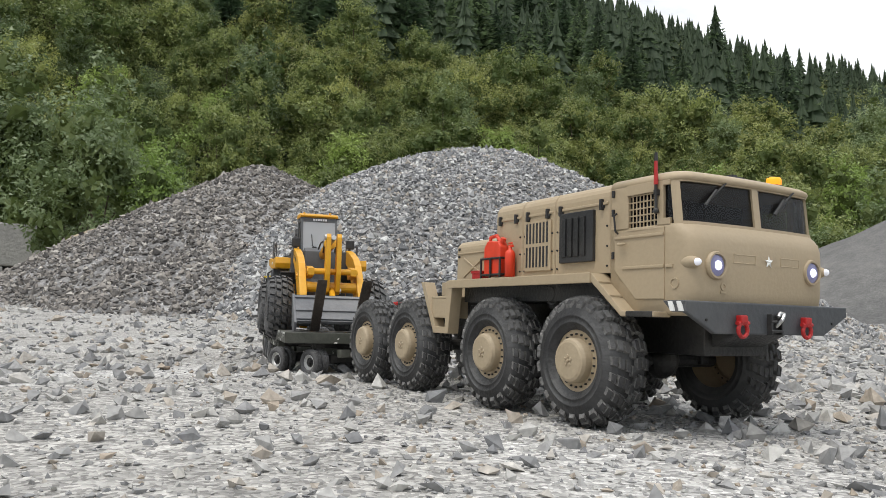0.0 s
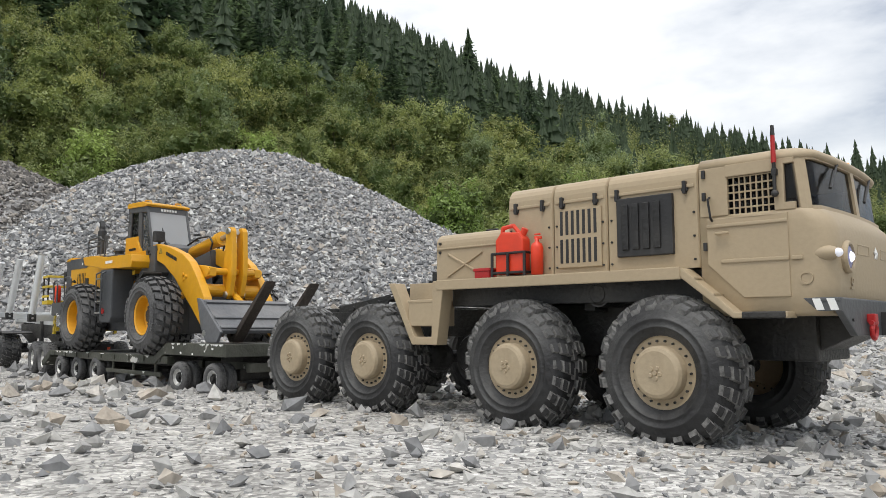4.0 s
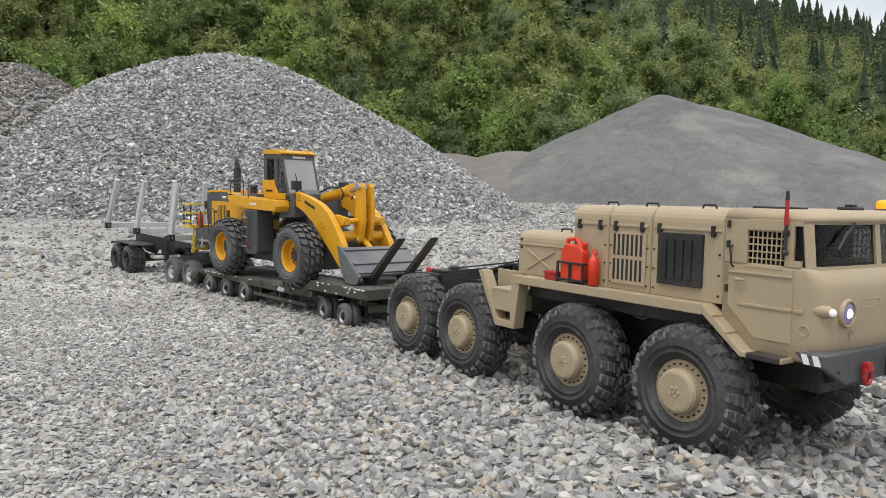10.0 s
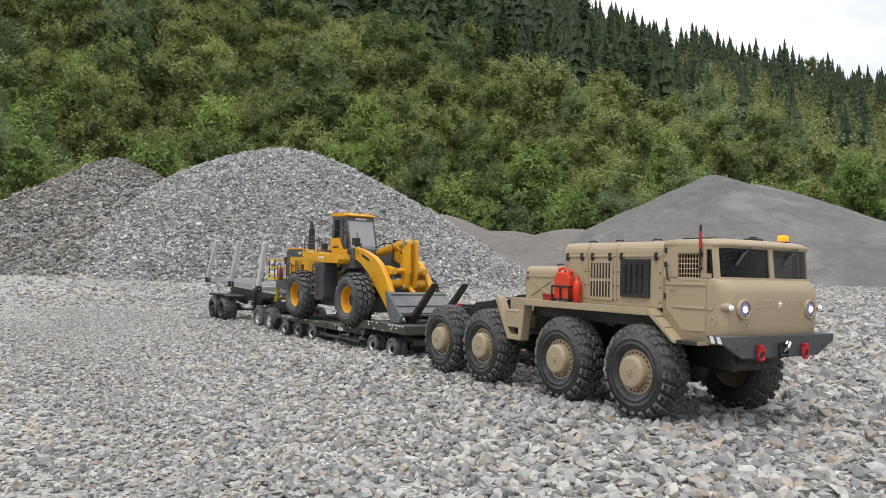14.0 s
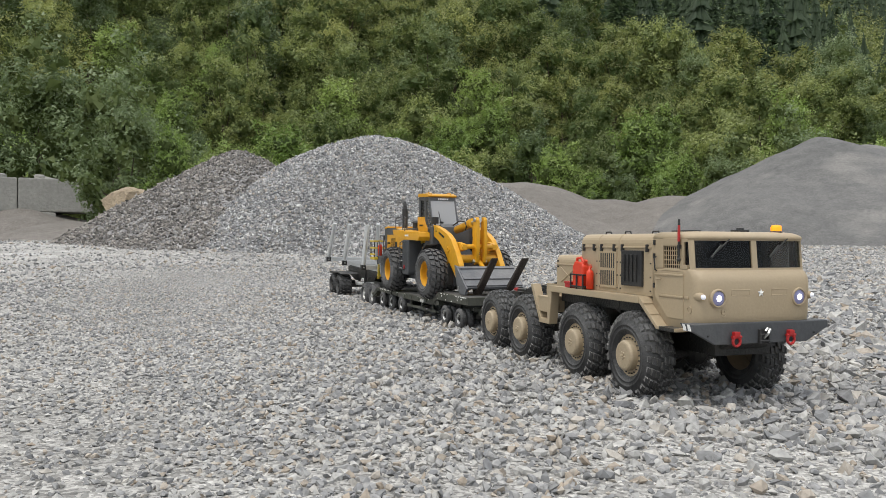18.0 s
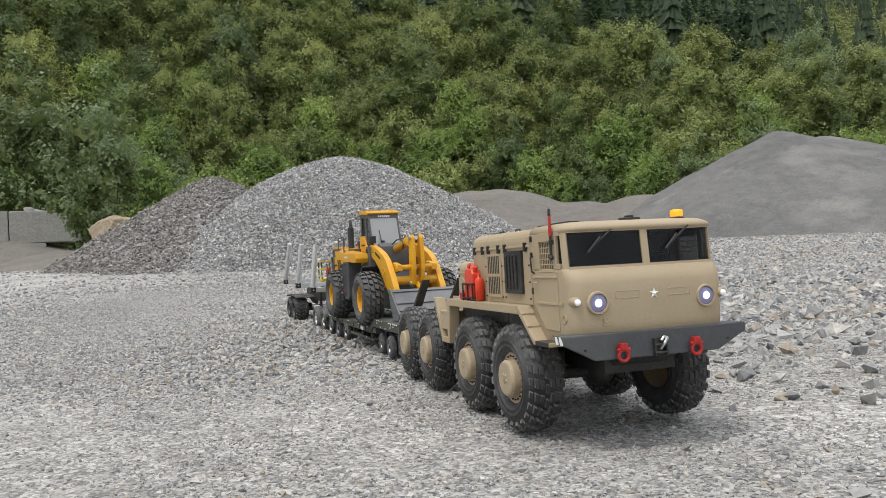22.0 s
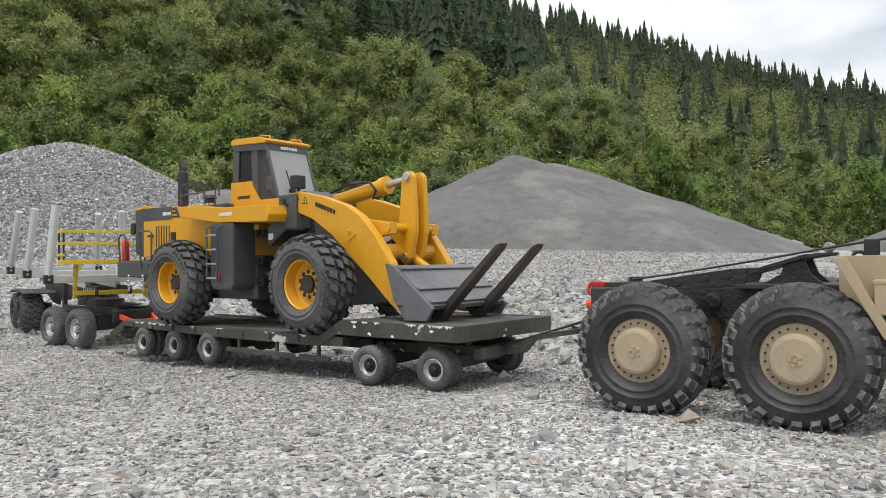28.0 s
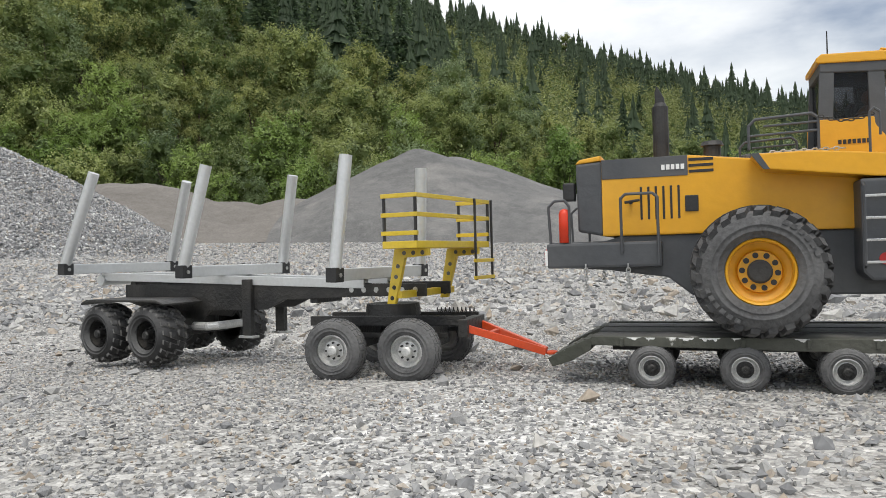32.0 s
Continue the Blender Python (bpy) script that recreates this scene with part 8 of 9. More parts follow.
        tube(bm, [(0.245, side * 0.058, 0.2570), (0.245, side * 0.058, 0.2460)], 0.0028, 6)
        part("work_lamp", bm, BLACK, loader)
    # lift arms
    outline = [(0.232, 0.2500), (0.250, 0.2520), (0.300, 0.2420), (0.345, 0.2280), (0.372, 0.2130), (0.400, 0.1850), (0.425, 0.1520), (0.440, 0.1200), (0.458, 0.0950), (0.455, 0.0840), (0.442, 0.0850), (0.415, 0.1070), (0.385, 0.1340), (0.352, 0.1600), (0.320, 0.1880), (0.280, 0.2120), (0.232, 0.2280)]
    for side in (-1, 1):
        bm = bmesh.new()
        prism(bm, outline, side * 0.0640, side * 0.0500, "y", 0.0015)
        arm = part("lift_arm", bm, YELLOW, loader)
        for x, z in ((0.352, 0.1920), (0.362, 0.1880), (0.354, 0.1835)):
            bm = bmesh.new()
            rod(bm, (x, side * 0.0635, z), (x, side * 0.0665, z), 0.0034, 0.0030, 10)
            part("grease_point", bm, YELLOW, arm)
        bm = bmesh.new()
        prism(bm, [(0.2460, 0.2400), (0.2540, 0.2400), (0.2500, 0.2472)], side * 0.0641, side * 0.0646, "y")
        part("warning_sign", bm, LETTER_BLACK, arm)
        bm = bmesh.new()
        rod(bm, (0.456, side * 0.0790, 0.0940), (0.456, side * 0.046, 0.0940), 0.0056, 0.0056, 14)
        part("pivot_pin", bm, STEEL, arm)
        bm = bmesh.new()  # lift ram
        rod(bm, (0.240, side * 0.030, 0.135), (0.320, side * 0.036, 0.165), 0.0085, 0.0085, 14)
        part("lift_ram", bm, YELLOW, loader)
    # warning triangle on the lift arm: dark border round a yellow field
    for nm, k, out, mt in (("warning_sign", 1.0, 0.0643, LETTER_BLACK), ("warning_sign_field", 0.66, 0.0646, RAIL_YELLOW)):
        bm = bmesh.new()
        prism(bm, [(0.2655 - 0.0062 * k, 0.2370 - 0.0036 * k), (0.2655 + 0.0062 * k, 0.2370 - 0.0036 * k), (0.2655, 0.2370 + 0.0072 * k)], -out, -out + 0.0006, "y")
        part(nm, bm, mt, loader)
    bm = bmesh.new()
    prism(bm, [(0.2650, 0.2352), (0.2660, 0.2352), (0.2660, 0.2392), (0.2650, 0.2392)], -0.0649, -0.0644, "y")
    part("warning_sign_mark", bm, LETTER_BLACK, loader)
    bars("lettering_bar", loader, 0.2880, 0.3280, 0.2290, 0.2350, -0.0643, 7, LETTER_BLACK, 0.0, -0.0135)
    bm = bmesh.new()
    rod(bm, (0.395, -0.052, 0.1650), (0.395, 0.052, 0.1650), 0.0105, 0.0105, 16)
    part("cross_tube", bm, YELLOW, loader)
    # bell crank
    for side in (-1, 1):
        bm = bmesh.new()
        prism(bm, [(0.402, 0.2620), (0.407, 0.2710), (0.416, 0.2710), (0.421, 0.2640), (0.424, 0.2200), (0.424, 0.1900), (0.416, 0.1560), (0.408, 0.1500), (0.398, 0.1580), (0.394, 0.1900), (0.398, 0.2200)], side * 0.0150, side * 0.0060, "y", 0.0012)
        bc = part("bell_crank", bm, YELLOW, loader)
        for x, z in ((0.412, 0.2640), (0.406, 0.1960), (0.407, 0.1580)):
            bm = bmesh.new()
            rod(bm, (x, side * 0.0145, z), (x, side * 0.0185, z), 0.0058, 0.0052, 14)
            part("pivot_pin", bm, STEEL, bc)
    bm = bmesh.new()
    rod(bm, (0.406, -0.050, 0.1960), (0.406, 0.050, 0.1960), 0.0060, 0.0060, 12)
    prism(bm, [(0.360, 0.1960), (0.372, 0.2080), (0.412, 0.2020), (0.412, 0.1880), (0.372, 0.1820)], -0.048, -0.036, "y", 0.001)
    prism(bm, [(0.360, 0.1960), (0.372, 0.2080), (0.412, 0.2020), (0.412, 0.1880), (0.372, 0.1820)], 0.036, 0.048, "y", 0.001)
    part("crank_bracket", bm, YELLOW, loader)
    bm = bmesh.new()
    rod(bm, (0.262, 0, 0.2400), (0.362, 0, 0.2570), 0.0105, 0.0105, 18)
    rod(bm, (0.352, 0, 0.2553), (0.364, 0, 0.2573), 0.0125, 0.0125, 18)
    part("tilt_cylinder", bm, YELLOW, loader)
    bm = bmesh.new()
    rod(bm, (0.362, 0, 0.2570), (0.412, 0, 0.2640), 0.0050, 0.0050, 12)
    part("tilt_rod", bm, STEEL, loader)
    bm = bmesh.new()
    for y in (-0.012, 0.012):
        tube(bm, [(0.262, y, 0.252), (0.300, y, 0.262), (0.340, y, 0.262), (0.352, y, 0.250), (0.346, y, 0.238)], 0.0017, 7)
    part("hydraulic_hose", bm, BLACK, loader)
    bm = bmesh.new()
    rod(bm, (0.407, 0, 0.1580), (0.462, 0, 0.1250), 0.0058, 0.0058, 12)
    part("tilt_link", bm, YELLOW, loader)
    # fork carriage
    for side in (-1, 1):
        bm = bmesh.new()
        prism(bm, [(0.4300, 0.1500), (0.4420, 0.1480), (0.5060, 0.0960), (0.4960, 0.0805), (0.4700, 0.0800), (0.4620, 0.0800), (0.4440, 0.1050)], side * 0.0790, side * 0.0740, "y", 0.0010)
        part("carriage_plate", bm, CARRIAGE, loader)
    m_tilt = Matrix.Translation((0.4750, 0, 0.1180)) @ Matrix.Rotation(radians(40), 4, "Y")
    bm = bmesh.new()
    box(bm, -0.042, 0.034, -0.0750, 0.0750, -0.0035, 0.0035, 0.001, m_tilt)
    back = part("carriage_back", bm, CARRIAGE, loader)
    for a in (-0.036, 0.002, 0.026):
        bm = bmesh.new()
        box(bm, a, a + 0.005, -0.0750, 0.0750, 0.0030, 0.0066, 0.0008, m_tilt)
        part("carriage_rib", bm, CARRIAGE, back)
    for yc in (-0.040, 0.040):
        bm = bmesh.new()
        prism(bm, [(0.4760, 0.0840), (0.4800, 0.0800), (0.4920, 0.0800), (0.5780, 0.1650), (0.5815, 0.1715), (0.5760, 0.1700), (0.4860, 0.0890), (0.4560, 0.1270), (0.4520, 0.1240)], yc - 0.0085, yc + 0.0085, "y", 0.0008)
        part("fork_tine", bm, FORK, loader, "black steel fork tine")
    bm = bmesh.new()
    ring = [(0.165 + 0.018 * math.cos(a), -0.006 + 0.002 * math.sin(3 * a), 0.2375) for a in np.linspace(0, 6, 20)]
    for k in range(14):
        x = 0.020 + 0.0048 * k
        rr = [(x + 0.0030 * math.cos(a), -0.088 + 0.0018 * math.sin(a) * (1 if k % 2 else 0), 0.2425 + 0.0018 * math.sin(a) * (0 if k % 2 else 1)) for a in np.linspace(0, 2 * math.pi, 7)]
        tube(bm, rr, 0.0007, 5)
    part("lashing_chain", bm, STEEL, loader)
    # seated figure in the cab, one plain shape
    fg = bmesh.new()
    bmesh.ops.create_uvsphere(fg, u_segments=14, v_segments=10, radius=0.0095, matrix=Matrix.Translation((0.126, 0, 0.304)))
    bmesh.ops.create_uvsphere(fg, u_segments=14, v_segments=10, radius=0.016, matrix=Matrix.Translation((0.122, 0, 0.277)) @ Matrix.Diagonal((0.8, 1.1, 1.25, 1)))
    for s in (-1, 1):
        tube(fg, [(0.124, s * 0.015, 0.287), (0.138, s * 0.017, 0.277), (0.152, s * 0.010, 0.280)], 0.0042, 8)
        tube(fg, [(0.122, s * 0.007, 0.262), (0.146, s * 0.008, 0.262), (0.152, s * 0.008, 0.246)], 0.0055, 8)
    doll = part("toy_driver", fg, DOLL, smooth=True)
    tagged(doll, "small plastic toy driver seated in the loader's cab", "doll")
    return doll


DOLL_OB = build_loader()


# ---- timber trailer ----
log_trailer = empty("timber_trailer", "black and aluminium timber trailer with empty stakes", "trailer")
log_dolly = empty("timber_trailer_dolly", "two-axle steering dolly with an orange-red drawbar", "trailer dolly")
LOG_WHEELS, LOG_DOLLY_WHEELS = [], []
LOG_DOLLY_AT = -0.038


def build_log_trailer():
    wf = small_wheel(0.0385, 0.0290, 0.0195, RIM_GREY, dual=False, hub=RIM_GREY)
    n = 0
    for ax in (0.047, -0.047):
        for side in (-1, 1):
            w = wf if n == 0 else copy_part(wf, log_dolly)
            n += 1
            w.parent = log_dolly
            LOG_DOLLY_WHEELS.append((w, ax, side * 0.0905, 0.0385, side))
    wr = small_wheel(0.0435, 0.0480, 0.0200, CHASSIS, lugs=18, dual=False, tyre_mat=RUBBER)
    n = 0
    for ax in (-0.381, -0.482):
        for side in (-1, 1):
            w = wr if n == 0 else copy_part(wr, log_trailer)
            n += 1
            w.parent = log_trailer
            LOG_WHEELS.append((w, ax, side * 0.1060, 0.0435, side))
    for side in (-1, 1):
        bm = bmesh.new()
        box(bm, -0.560, -0.060, side * 0.0330, side * 0.0230, 0.1115, 0.1235, 0.0008)
        part("top_rail", bm, SILVER, log_trailer, "bare aluminium rail")
        bm = bmesh.new()
        prism(bm, [(-0.508, 0.1115), (-0.052, 0.1115), (-0.052, 0.0950), (-0.190, 0.0900), (-0.225, 0.0760), (-0.330, 0.0740), (-0.345, 0.0600), (-0.415, 0.0640), (-0.508, 0.0860)], side * 0.0310, side * 0.0260, "y", 0.0006)
        part("frame_rail", bm, CHASSIS, log_trailer)
        bm = bmesh.new()
        prism(bm, [(-0.512, 0.0885), (-0.500, 0.0930), (-0.355, 0.0930), (-0.340, 0.0880), (-0.340, 0.0855), (-0.356, 0.0900), (-0.500, 0.0900), (-0.512, 0.0850)], side * 0.1060, side * 0.0360, "y", 0.0006)
        part("mudguard", bm, CHASSIS, log_trailer)
        # stand leg
        bm = bmesh.new()
        box(bm, -0.262, -0.246, side * 0.0380, side * 0.0300, 0.0400, 0.1180, 0.001)
        leg = part("support_leg", bm, CHASSIS, log_trailer)
        bm = bmesh.new()
        box(bm, -0.268, -0.240, side * 0.0400, side * 0.0280, 0.0370, 0.0405, 0.0008)
        part("foot", bm, STEEL, leg)
        # front truss with round holes
        bm = bmesh.new()
        box(bm, -0.090, 0.030, side * 0.0320, side * 0.0285, 0.0950, 0.1110, 0.0008)
        tr = part("perforated_rail", bm, CHASSIS, log_trailer)
        for k in range(6):
            bm = bmesh.new()
            rod(bm, (-0.080 + 0.019 * k, side * 0.0321, 0.1030), (-0.080 + 0.019 * k, side * 0.0326, 0.1030), 0.0036, 0.0036, 10)
            part("rail_hole", bm, STEEL, tr)
    bm = bmesh.new()
    rod(bm, (-0.560, -0.036, 0.1120), (-0.560, 0.036, 0.1120), 0.0085, 0.0085, 14)
    part("rear_tube", bm, SILVER, log_trailer)
    for x in (-0.50, -0.43, -0.30, -0.15):
        bm = bmesh.new()
        box(bm, x, x + 0.012, -0.028, 0.028, 0.0900, 0.1110, 0.001)
        part("cross_member", bm, CHASSIS, log_trailer)
    for ax in (-0.381, -0.482):
        bm = bmesh.new()
        rod(bm, (ax, -0.060, 0.0435), (ax, 0.060, 0.0435), 0.007, 0.007, 12)
        part("axle", bm, CHASSIS, log_trailer)
    for y in (-0.046, 0.036):
        bm = bmesh.new()
        box(bm, -0.478, -0.389, y, y + 0.010, 0.0420, 0.0620, 0.003)
        part("walking_beam", bm, CHASSIS, log_trailer)
    bm = bmesh.new()
    tube(bm, [(-0.352, -0.040, 0.052), (-0.325, -0.040, 0.052), (-0.318, -0.030, 0.052), (-0.318, 0.030, 0.052)], 0.006, 10)
    part("torque_tube", bm, RIM_GREY, log_trailer)
    # bolsters with stakes
    for x0, f in ((-0.554, 0.050), (-0.306, 0.030), (-0.055, 0.008)):
        bm = bmesh.new()
        box(bm, x0 - 0.0065, x0 + 0.0065, -0.1000, 0.1000, 0.1238, 0.1385, 0.0008)
        bo = part("bolster", bm, SILVER, log_trailer, "bare aluminium cross beam")
        for side in (-1, 1):
            bm = bmesh.new()
            box(bm, x0 - 0.0078, x0 + 0.0078, side * 0.1080, side * 0.0920, 0.1225, 0.1400, 0.0008)
            part("stake_socket", bm, BLACK, bo)
            bm = bmesh.new()
            rod(bm, (x0, side * 0.1000, 0.1385), (x0 + f, side * 0.0886, 0.2740), 0.0080, 0.0080, 18)
            part("stake", bm, SILVER, bo, "pale aluminium stake")
            bm = bmesh.new()
            rod(bm, (x0 + 0.0079, side * 0.1000, 0.1310), (x0 + 0.0092, side * 0.1000, 0.1310), 0.0026, 0.0026, 8)
            part("bolt", bm, STEEL, bo)
    # yellow platform with rails in front, carried on two cranked brackets
    for y in (-0.068, 0.062):
        bm = bmesh.new()
        prism(bm, [(-0.031, 0.0920), (-0.020, 0.0920), (-0.005, 0.1465), (0.027, 0.1485), (0.027, 0.1570), (-0.019, 0.1570)], y, y + 0.006, "y", 0.0006)
        lg = part("bracket", bm, RAIL_YELLOW, log_trailer)
        for k in range(7):
            hx, hz = (-0.0235 + 0.0030 * k, 0.0990 + 0.0125 * k) if k < 4 else (-0.0055 + 0.0125 * (k - 4), 0.1520)
            bm = bmesh.new()
            rod(bm, (hx, y - 0.0003, hz), (hx, y + 0.0063, hz), 0.0027, 0.0027, 10)
            part("bracket_hole", bm, BLACK if k < 2 else FINE_PILE, lg)
    bm = bmesh.new()
    box(bm, -0.022, -0.011, -0.066, 0.066, 0.0985, 0.1070, 0.0008)
    part("foot_rail", bm, RAIL_YELLOW, log_trailer)
    bm = bmesh.new()
    box(bm, -0.0180, 0.0280, -0.0950, 0.0950, 0.1572, 0.1655, 0.0008)
    part("platform", bm, RAIL_YELLOW, log_trailer)
    for x, y in ((-0.0160, -0.0930), (0.0260, -0.0930), (-0.0160, 0.0930), (0.0275, 0.0930)):
        bm = bmesh.new()
        box(bm, x - 0.0015, x + 0.0015, y - 0.0015, y + 0.0015, 0.1655, 0.2200, 0.0003)
        part("rail_post", bm, BLACK, log_trailer)
    for z in (0.1720, 0.1930, 0.2150):
        for y in (-0.0945, 0.0915):
            bm = bmesh.new()
            box(bm, -0.0190, 0.0290, y - 0.0012, y + 0.0030, z, z + 0.0050, 0.0005)
            part("hand_rail", bm, RAIL_YELLOW, log_trailer)
        if z > 0.18:
            bm = bmesh.new()
            box(bm, 0.0258, 0.0294, -0.0950, 0.0950, z, z + 0.0050, 0.0005)
            part("hand_rail", bm, RAIL_YELLOW, log_trailer)
    for y in (0.0480, 0.0970):
        bm = bmesh.new()
        box(bm, 0.0296, 0.0322, y - 0.0014, y + 0.0014, 0.1150, 0.2200, 0.0003)
        part("ladder_rail", bm, BLACK, log_trailer)
    for z in (0.1160, 0.1380):
        bm = bmesh.new()
        box(bm, 0.0290, 0.0330, 0.0450, 0.1000, z, z + 0.0045, 0.0004)
        part("rung", bm, RAIL_YELLOW, log_trailer)
    # dolly
    for yy in (-0.036, 0.030):
        bm = bmesh.new()
        box(bm, -0.100, 0.105, yy, yy + 0.006, 0.0640, 0.0760, 0.0008)
        part("dolly_rail", bm, CHASSIS, log_dolly)
    bm = bmesh.new()
    for ax in (0.047, -0.047):
        rod(bm, (ax, -0.075, 0.0385), (ax, 0.075, 0.0385), 0.006, 0.006, 12)
        box(bm, ax - 0.014, ax + 0.014, -0.050, 0.050, 0.034, 0.064, 0.003)
        part("axle", bm, CHASSIS, log_dolly)
        bm = bmesh.new()
    bm = bmesh.new()
    rod(bm, (0, 0, 0.0750), (0, 0, 0.0900), 0.036, 0.034, 24)
    part("turntable", bm, CHASSIS, log_dolly)
    for yy in (-0.044, 0.041):
        bm = bmesh.new()
        box(bm, -0.085, 0.085, yy, yy + 0.003, 0.0500, 0.0560, 0.0006)
        for ax in (0.047, -0.047):
            box(bm, ax - 0.004, ax + 0.004, yy, yy + 0.003, 0.040, 0.064, 0.0006)
        part("leaf_spring", bm, CHASSIS, log_dolly)
    bm = bmesh.new()
    pts = []
    for k in range(60):
        a = k * 2 * math.pi / 6
        pts.append((0.055 + 0.0009 * k, 0.010 + 0.0035 * math.cos(a), 0.0800 + 0.0035 * math.sin(a)))
    tube(bm, pts, 0.0007, 5)
    part("coil_spring", bm, CHASSIS, log_dolly)
    bm = bmesh.new()
    box(bm, 0.098, 0.110, -0.044, 0.044, 0.0500, 0.0720, 0.001)
    part("front_beam", bm, CHASSIS, log_dolly)
    for side in (-1, 1):
        bm = bmesh.new()
        a, b = Vector((0.106, side * 0.034, 0.0610)), Vector((0.196, side * 0.004, 0.0300))
        d = (b - a)
        m = Matrix.Translation((a + b) / 2) @ d.to_track_quat("X", "Z").to_matrix().to_4x4()
        box(bm, -d.length / 2, d.length / 2, -0.0032, 0.0032, -0.0045, 0.0045, 0.0008, m)
        part("drawbar", bm, ORANGE_RED, log_dolly, "orange-red drawbar leg")
    bm = bmesh.new()
    box(bm, 0.128, 0.134, -0.027, 0.027, 0.0480, 0.0550, 0.0008)
    part("drawbar_brace", bm, ORANGE_RED, log_dolly)
    bm = bmesh.new()
    ring = [(0.203 + 0.006 * math.cos(a), 0.006 * math.sin(a), 0.0285) for a in np.linspace(0, 2 * math.pi, 11)]
    tube(bm, ring, 0.0021, 7)
    part("towing_eye", bm, ORANGE_RED, log_dolly)


build_log_trailer()
# the load bed stands a little higher at the back
BED_TILT = Matrix.Translation((-0.306, 0, 0.118)) @ Matrix.Rotation(radians(1.6), 4, "Y") @ Matrix.Translation((0.306, 0, -0.118))
for bed_part in log_trailer.children:
    if bed_part.name.split(".")[0] in ("top_rail", "rear_tube", "bolster", "cross_member"):
        bed_part.matrix_basis = BED_TILT
    if bed_part.name.split(".")[0] in ("bracket", "foot_rail", "platform", "rail_post", "hand_rail", "ladder_rail", "rung"):
        bed_part.matrix_basis = Matrix.Translation((0.028, 0, -0.004))


# ---- what moves ----
def row_arrays(rows):
    a = np.array(rows, float)
    return a[:, 0], a[:, 1], a[:, 2], a[:, 3], a[:, 4]


def at_time(rows, t):
    """x, y, lift and heading between the rows, on a smooth curve."""
    T_, *cols = row_arrays(rows)
    out = []
    for c in cols:
        g = np.gradient(c, T_)
        i = int(np.clip(np.searchsorted(T_, t, "right") - 1, 0, len(T_) - 2))
        h = T_[i + 1] - T_[i]
        s = (t - T_[i]) / h
        out.append((2 * s ** 3 - 3 * s ** 2 + 1) * c[i] + (s ** 3 - 2 * s ** 2 + s) * h * g[i] + (-2 * s ** 3 + 3 * s ** 2) * c[i + 1] + (s ** 3 - s ** 2) * h * g[i + 1])
    return out


def point_of(m, p):
    return m @ Vector(p)


STEPS = [i / 15 for i in range(0, 32 * 15 + 1)]


def rolled(rows):
    """Metres rolled along the heading at each of STEPS."""
    st = [at_time(rows, t) for t in STEPS]
    s, out = 0.0, [0.0]
    for a, b in zip(st[:-1], st[1:]):
        h = radians((a[3] + b[3]) / 2)
        s += (b[0] - a[0]) * math.cos(h) + (b[1] - a[1]) * math.sin(h)
        out.append(s)
    return out


def spin(wheel, loc, side, radius, dist, every, steer=None):
    """Keys a wheel that rolls: its outside faces away from the vehicle."""
    rows = []
    for k in range(0, len(STEPS), every):
        st = steer[k] if steer is not None else 0.0
        m = Matrix.Translation(loc) @ Matrix.Rotation(st, 4, "Z") @ Matrix.Rotation(dist[k] / radius, 4, "Y")
        if side > 0:
            m = m @ Matrix.Rotation(math.pi, 4, "Z")
        rows.append((STEPS[k], m))
    walk(wheel, rows)


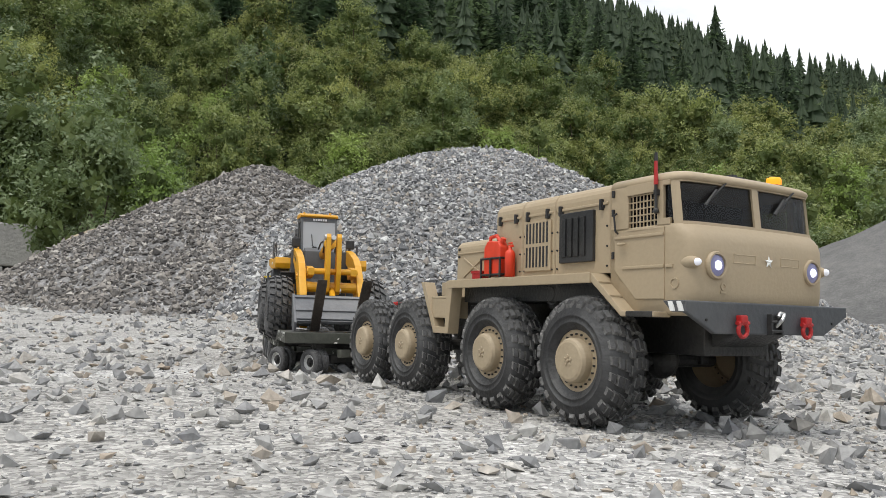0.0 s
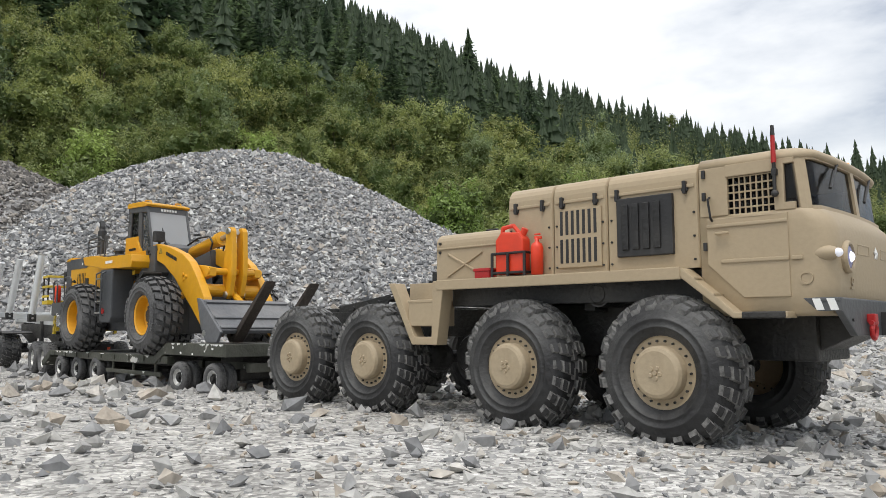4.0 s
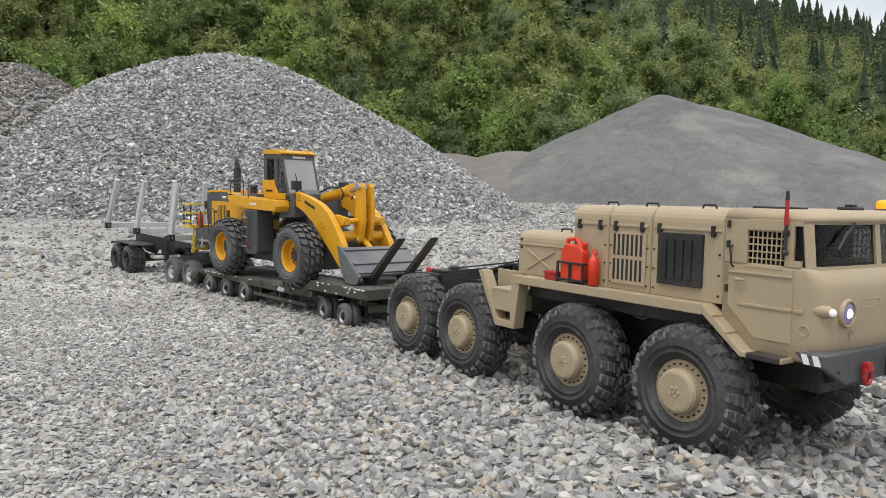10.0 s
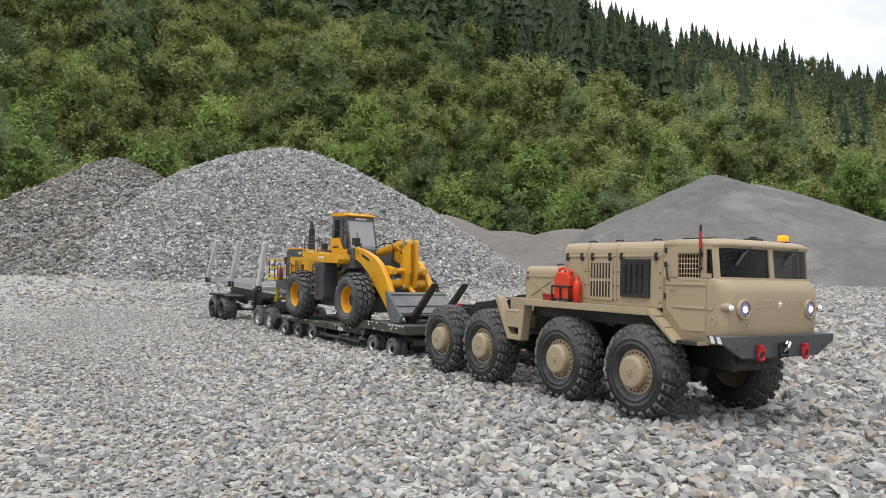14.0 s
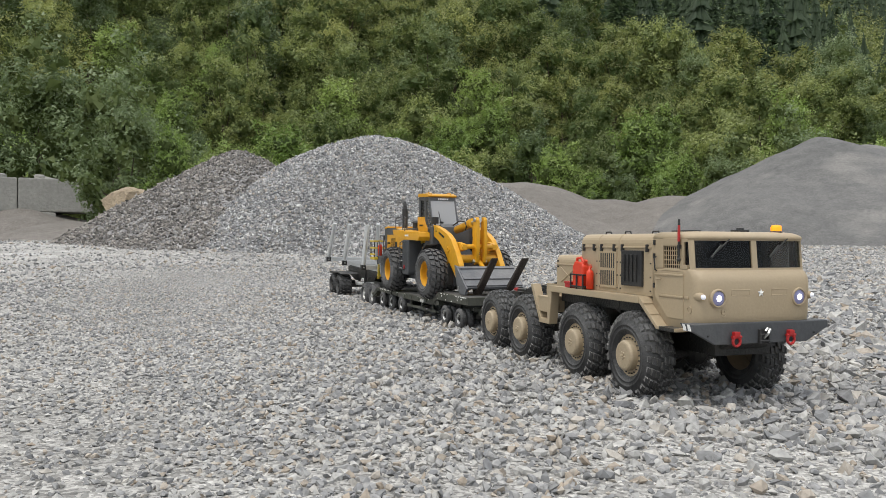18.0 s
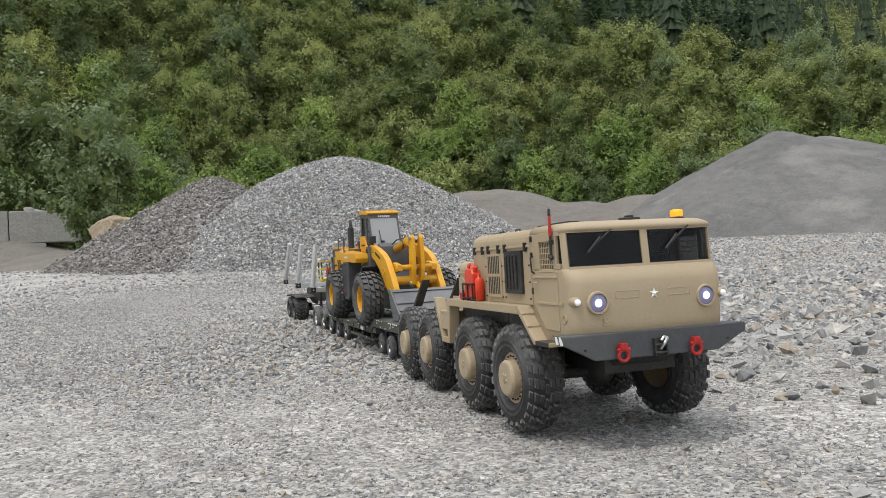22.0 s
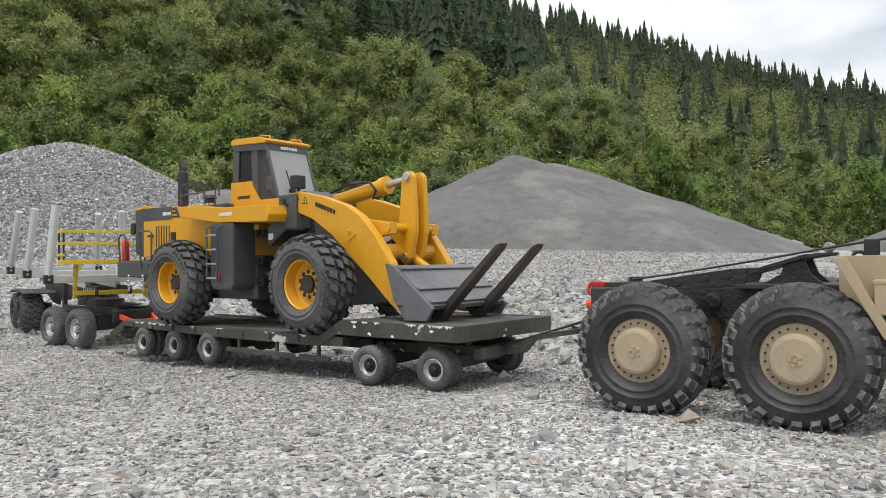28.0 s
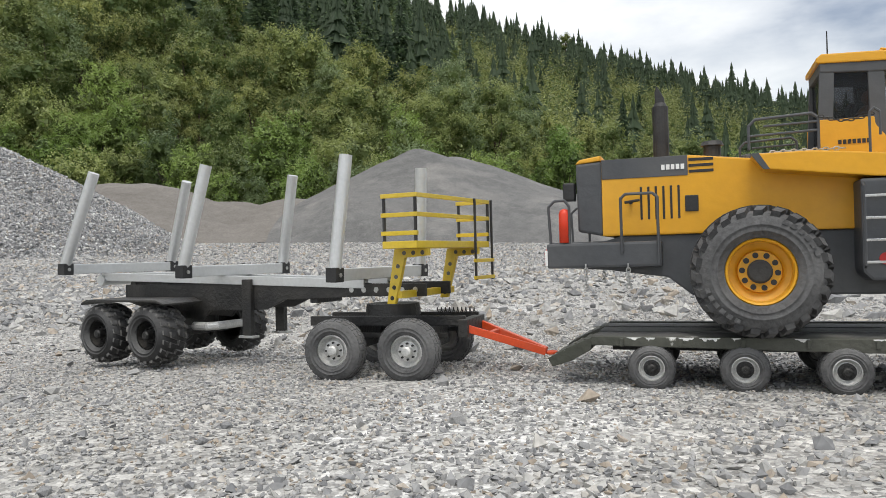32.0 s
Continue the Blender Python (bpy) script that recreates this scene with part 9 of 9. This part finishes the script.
def motions():
    key_times = [r[0] for r in TRUCK_ROWS]
    tr = {t: body_pose(*at_time(TRUCK_ROWS, t)) for t in key_times}
    walk(truck, [(t, tr[t]) for t in key_times])
    for load in TRUCK_LOAD:
        walk(load, [(t, tr[t]) for t in key_times])
    dist = rolled(TRUCK_ROWS)
    # steering from the turn of the path
    heads = np.array([at_time(TRUCK_ROWS, t)[3] for t in STEPS])
    k = 18
    bend = []
    for i in range(len(STEPS)):
        a, b = max(0, i - k), min(len(STEPS) - 1, i + k)
        bend.append(radians(heads[b] - heads[a]) / max(0.08, dist[b] - dist[a]))
    bend = np.array(bend)
    for w, ax, yy, zz, side in TRUCK_WHEELS:
        st = np.clip(np.arctan(bend * (ax + 0.435)), -0.35, 0.35) if ax > -0.3 else None
        spin(w, (ax, yy, zz), side, 0.0655, dist, 2, st)
    others()


def dolly_row(t, rows, pivot, lead_rows, hitch, sit=0.0):
    """A dolly turns about its pivot under the trailer and points at the hitch ahead."""
    m = body_pose(*at_time(rows, t))
    p = m @ Vector((pivot, 0, 0))
    q = body_pose(*at_time(lead_rows, t)) @ Vector((hitch, 0, 0))
    head = math.degrees(math.atan2(q.y - p.y, q.x - p.x))
    return p.x, p.y, at_time(rows, t)[2] - sit, head


def others():
    key_times = [r[0] for r in LOWBOY_ROWS]
    low = {t: body_pose(*at_time(LOWBOY_ROWS, t)) for t in key_times}
    for ob in (lowboy, loader, DOLL_OB):
        walk(ob, [(t, low[t]) for t in key_times])
    lg = {t: body_pose(*at_time(LOG_ROWS, t)) for t in key_times}
    walk(log_trailer, [(t, lg[t]) for t in key_times])
    dr = [(t, *dolly_row(t, LOWBOY_ROWS, DOLLY_AT, TRUCK_ROWS, -0.60)) for t in key_times]
    walk(dolly, [(r[0], body_pose(*r[1:])) for r in dr])
    lr = [(t, *dolly_row(t, LOG_ROWS, LOG_DOLLY_AT, LOWBOY_ROWS, -0.20, 0.0055)) for t in key_times]
    walk(log_dolly, [(r[0], body_pose(*r[1:])) for r in lr])
    d1, d2, d3, d4 = rolled(LOWBOY_ROWS), rolled(dr), rolled(LOG_ROWS), rolled(lr)
    for ws, d, rad, ev in ((LOW_WHEELS, d1, 0.0245, 1), (DOLLY_WHEELS, d2, 0.0245, 1), (LOG_WHEELS, d3, 0.0435, 2), (LOG_DOLLY_WHEELS, d4, 0.0385, 2)):
        for w, ax, yy, zz, side in ws:
            spin(w, (ax, yy, zz), side, rad, d, ev)


motions()
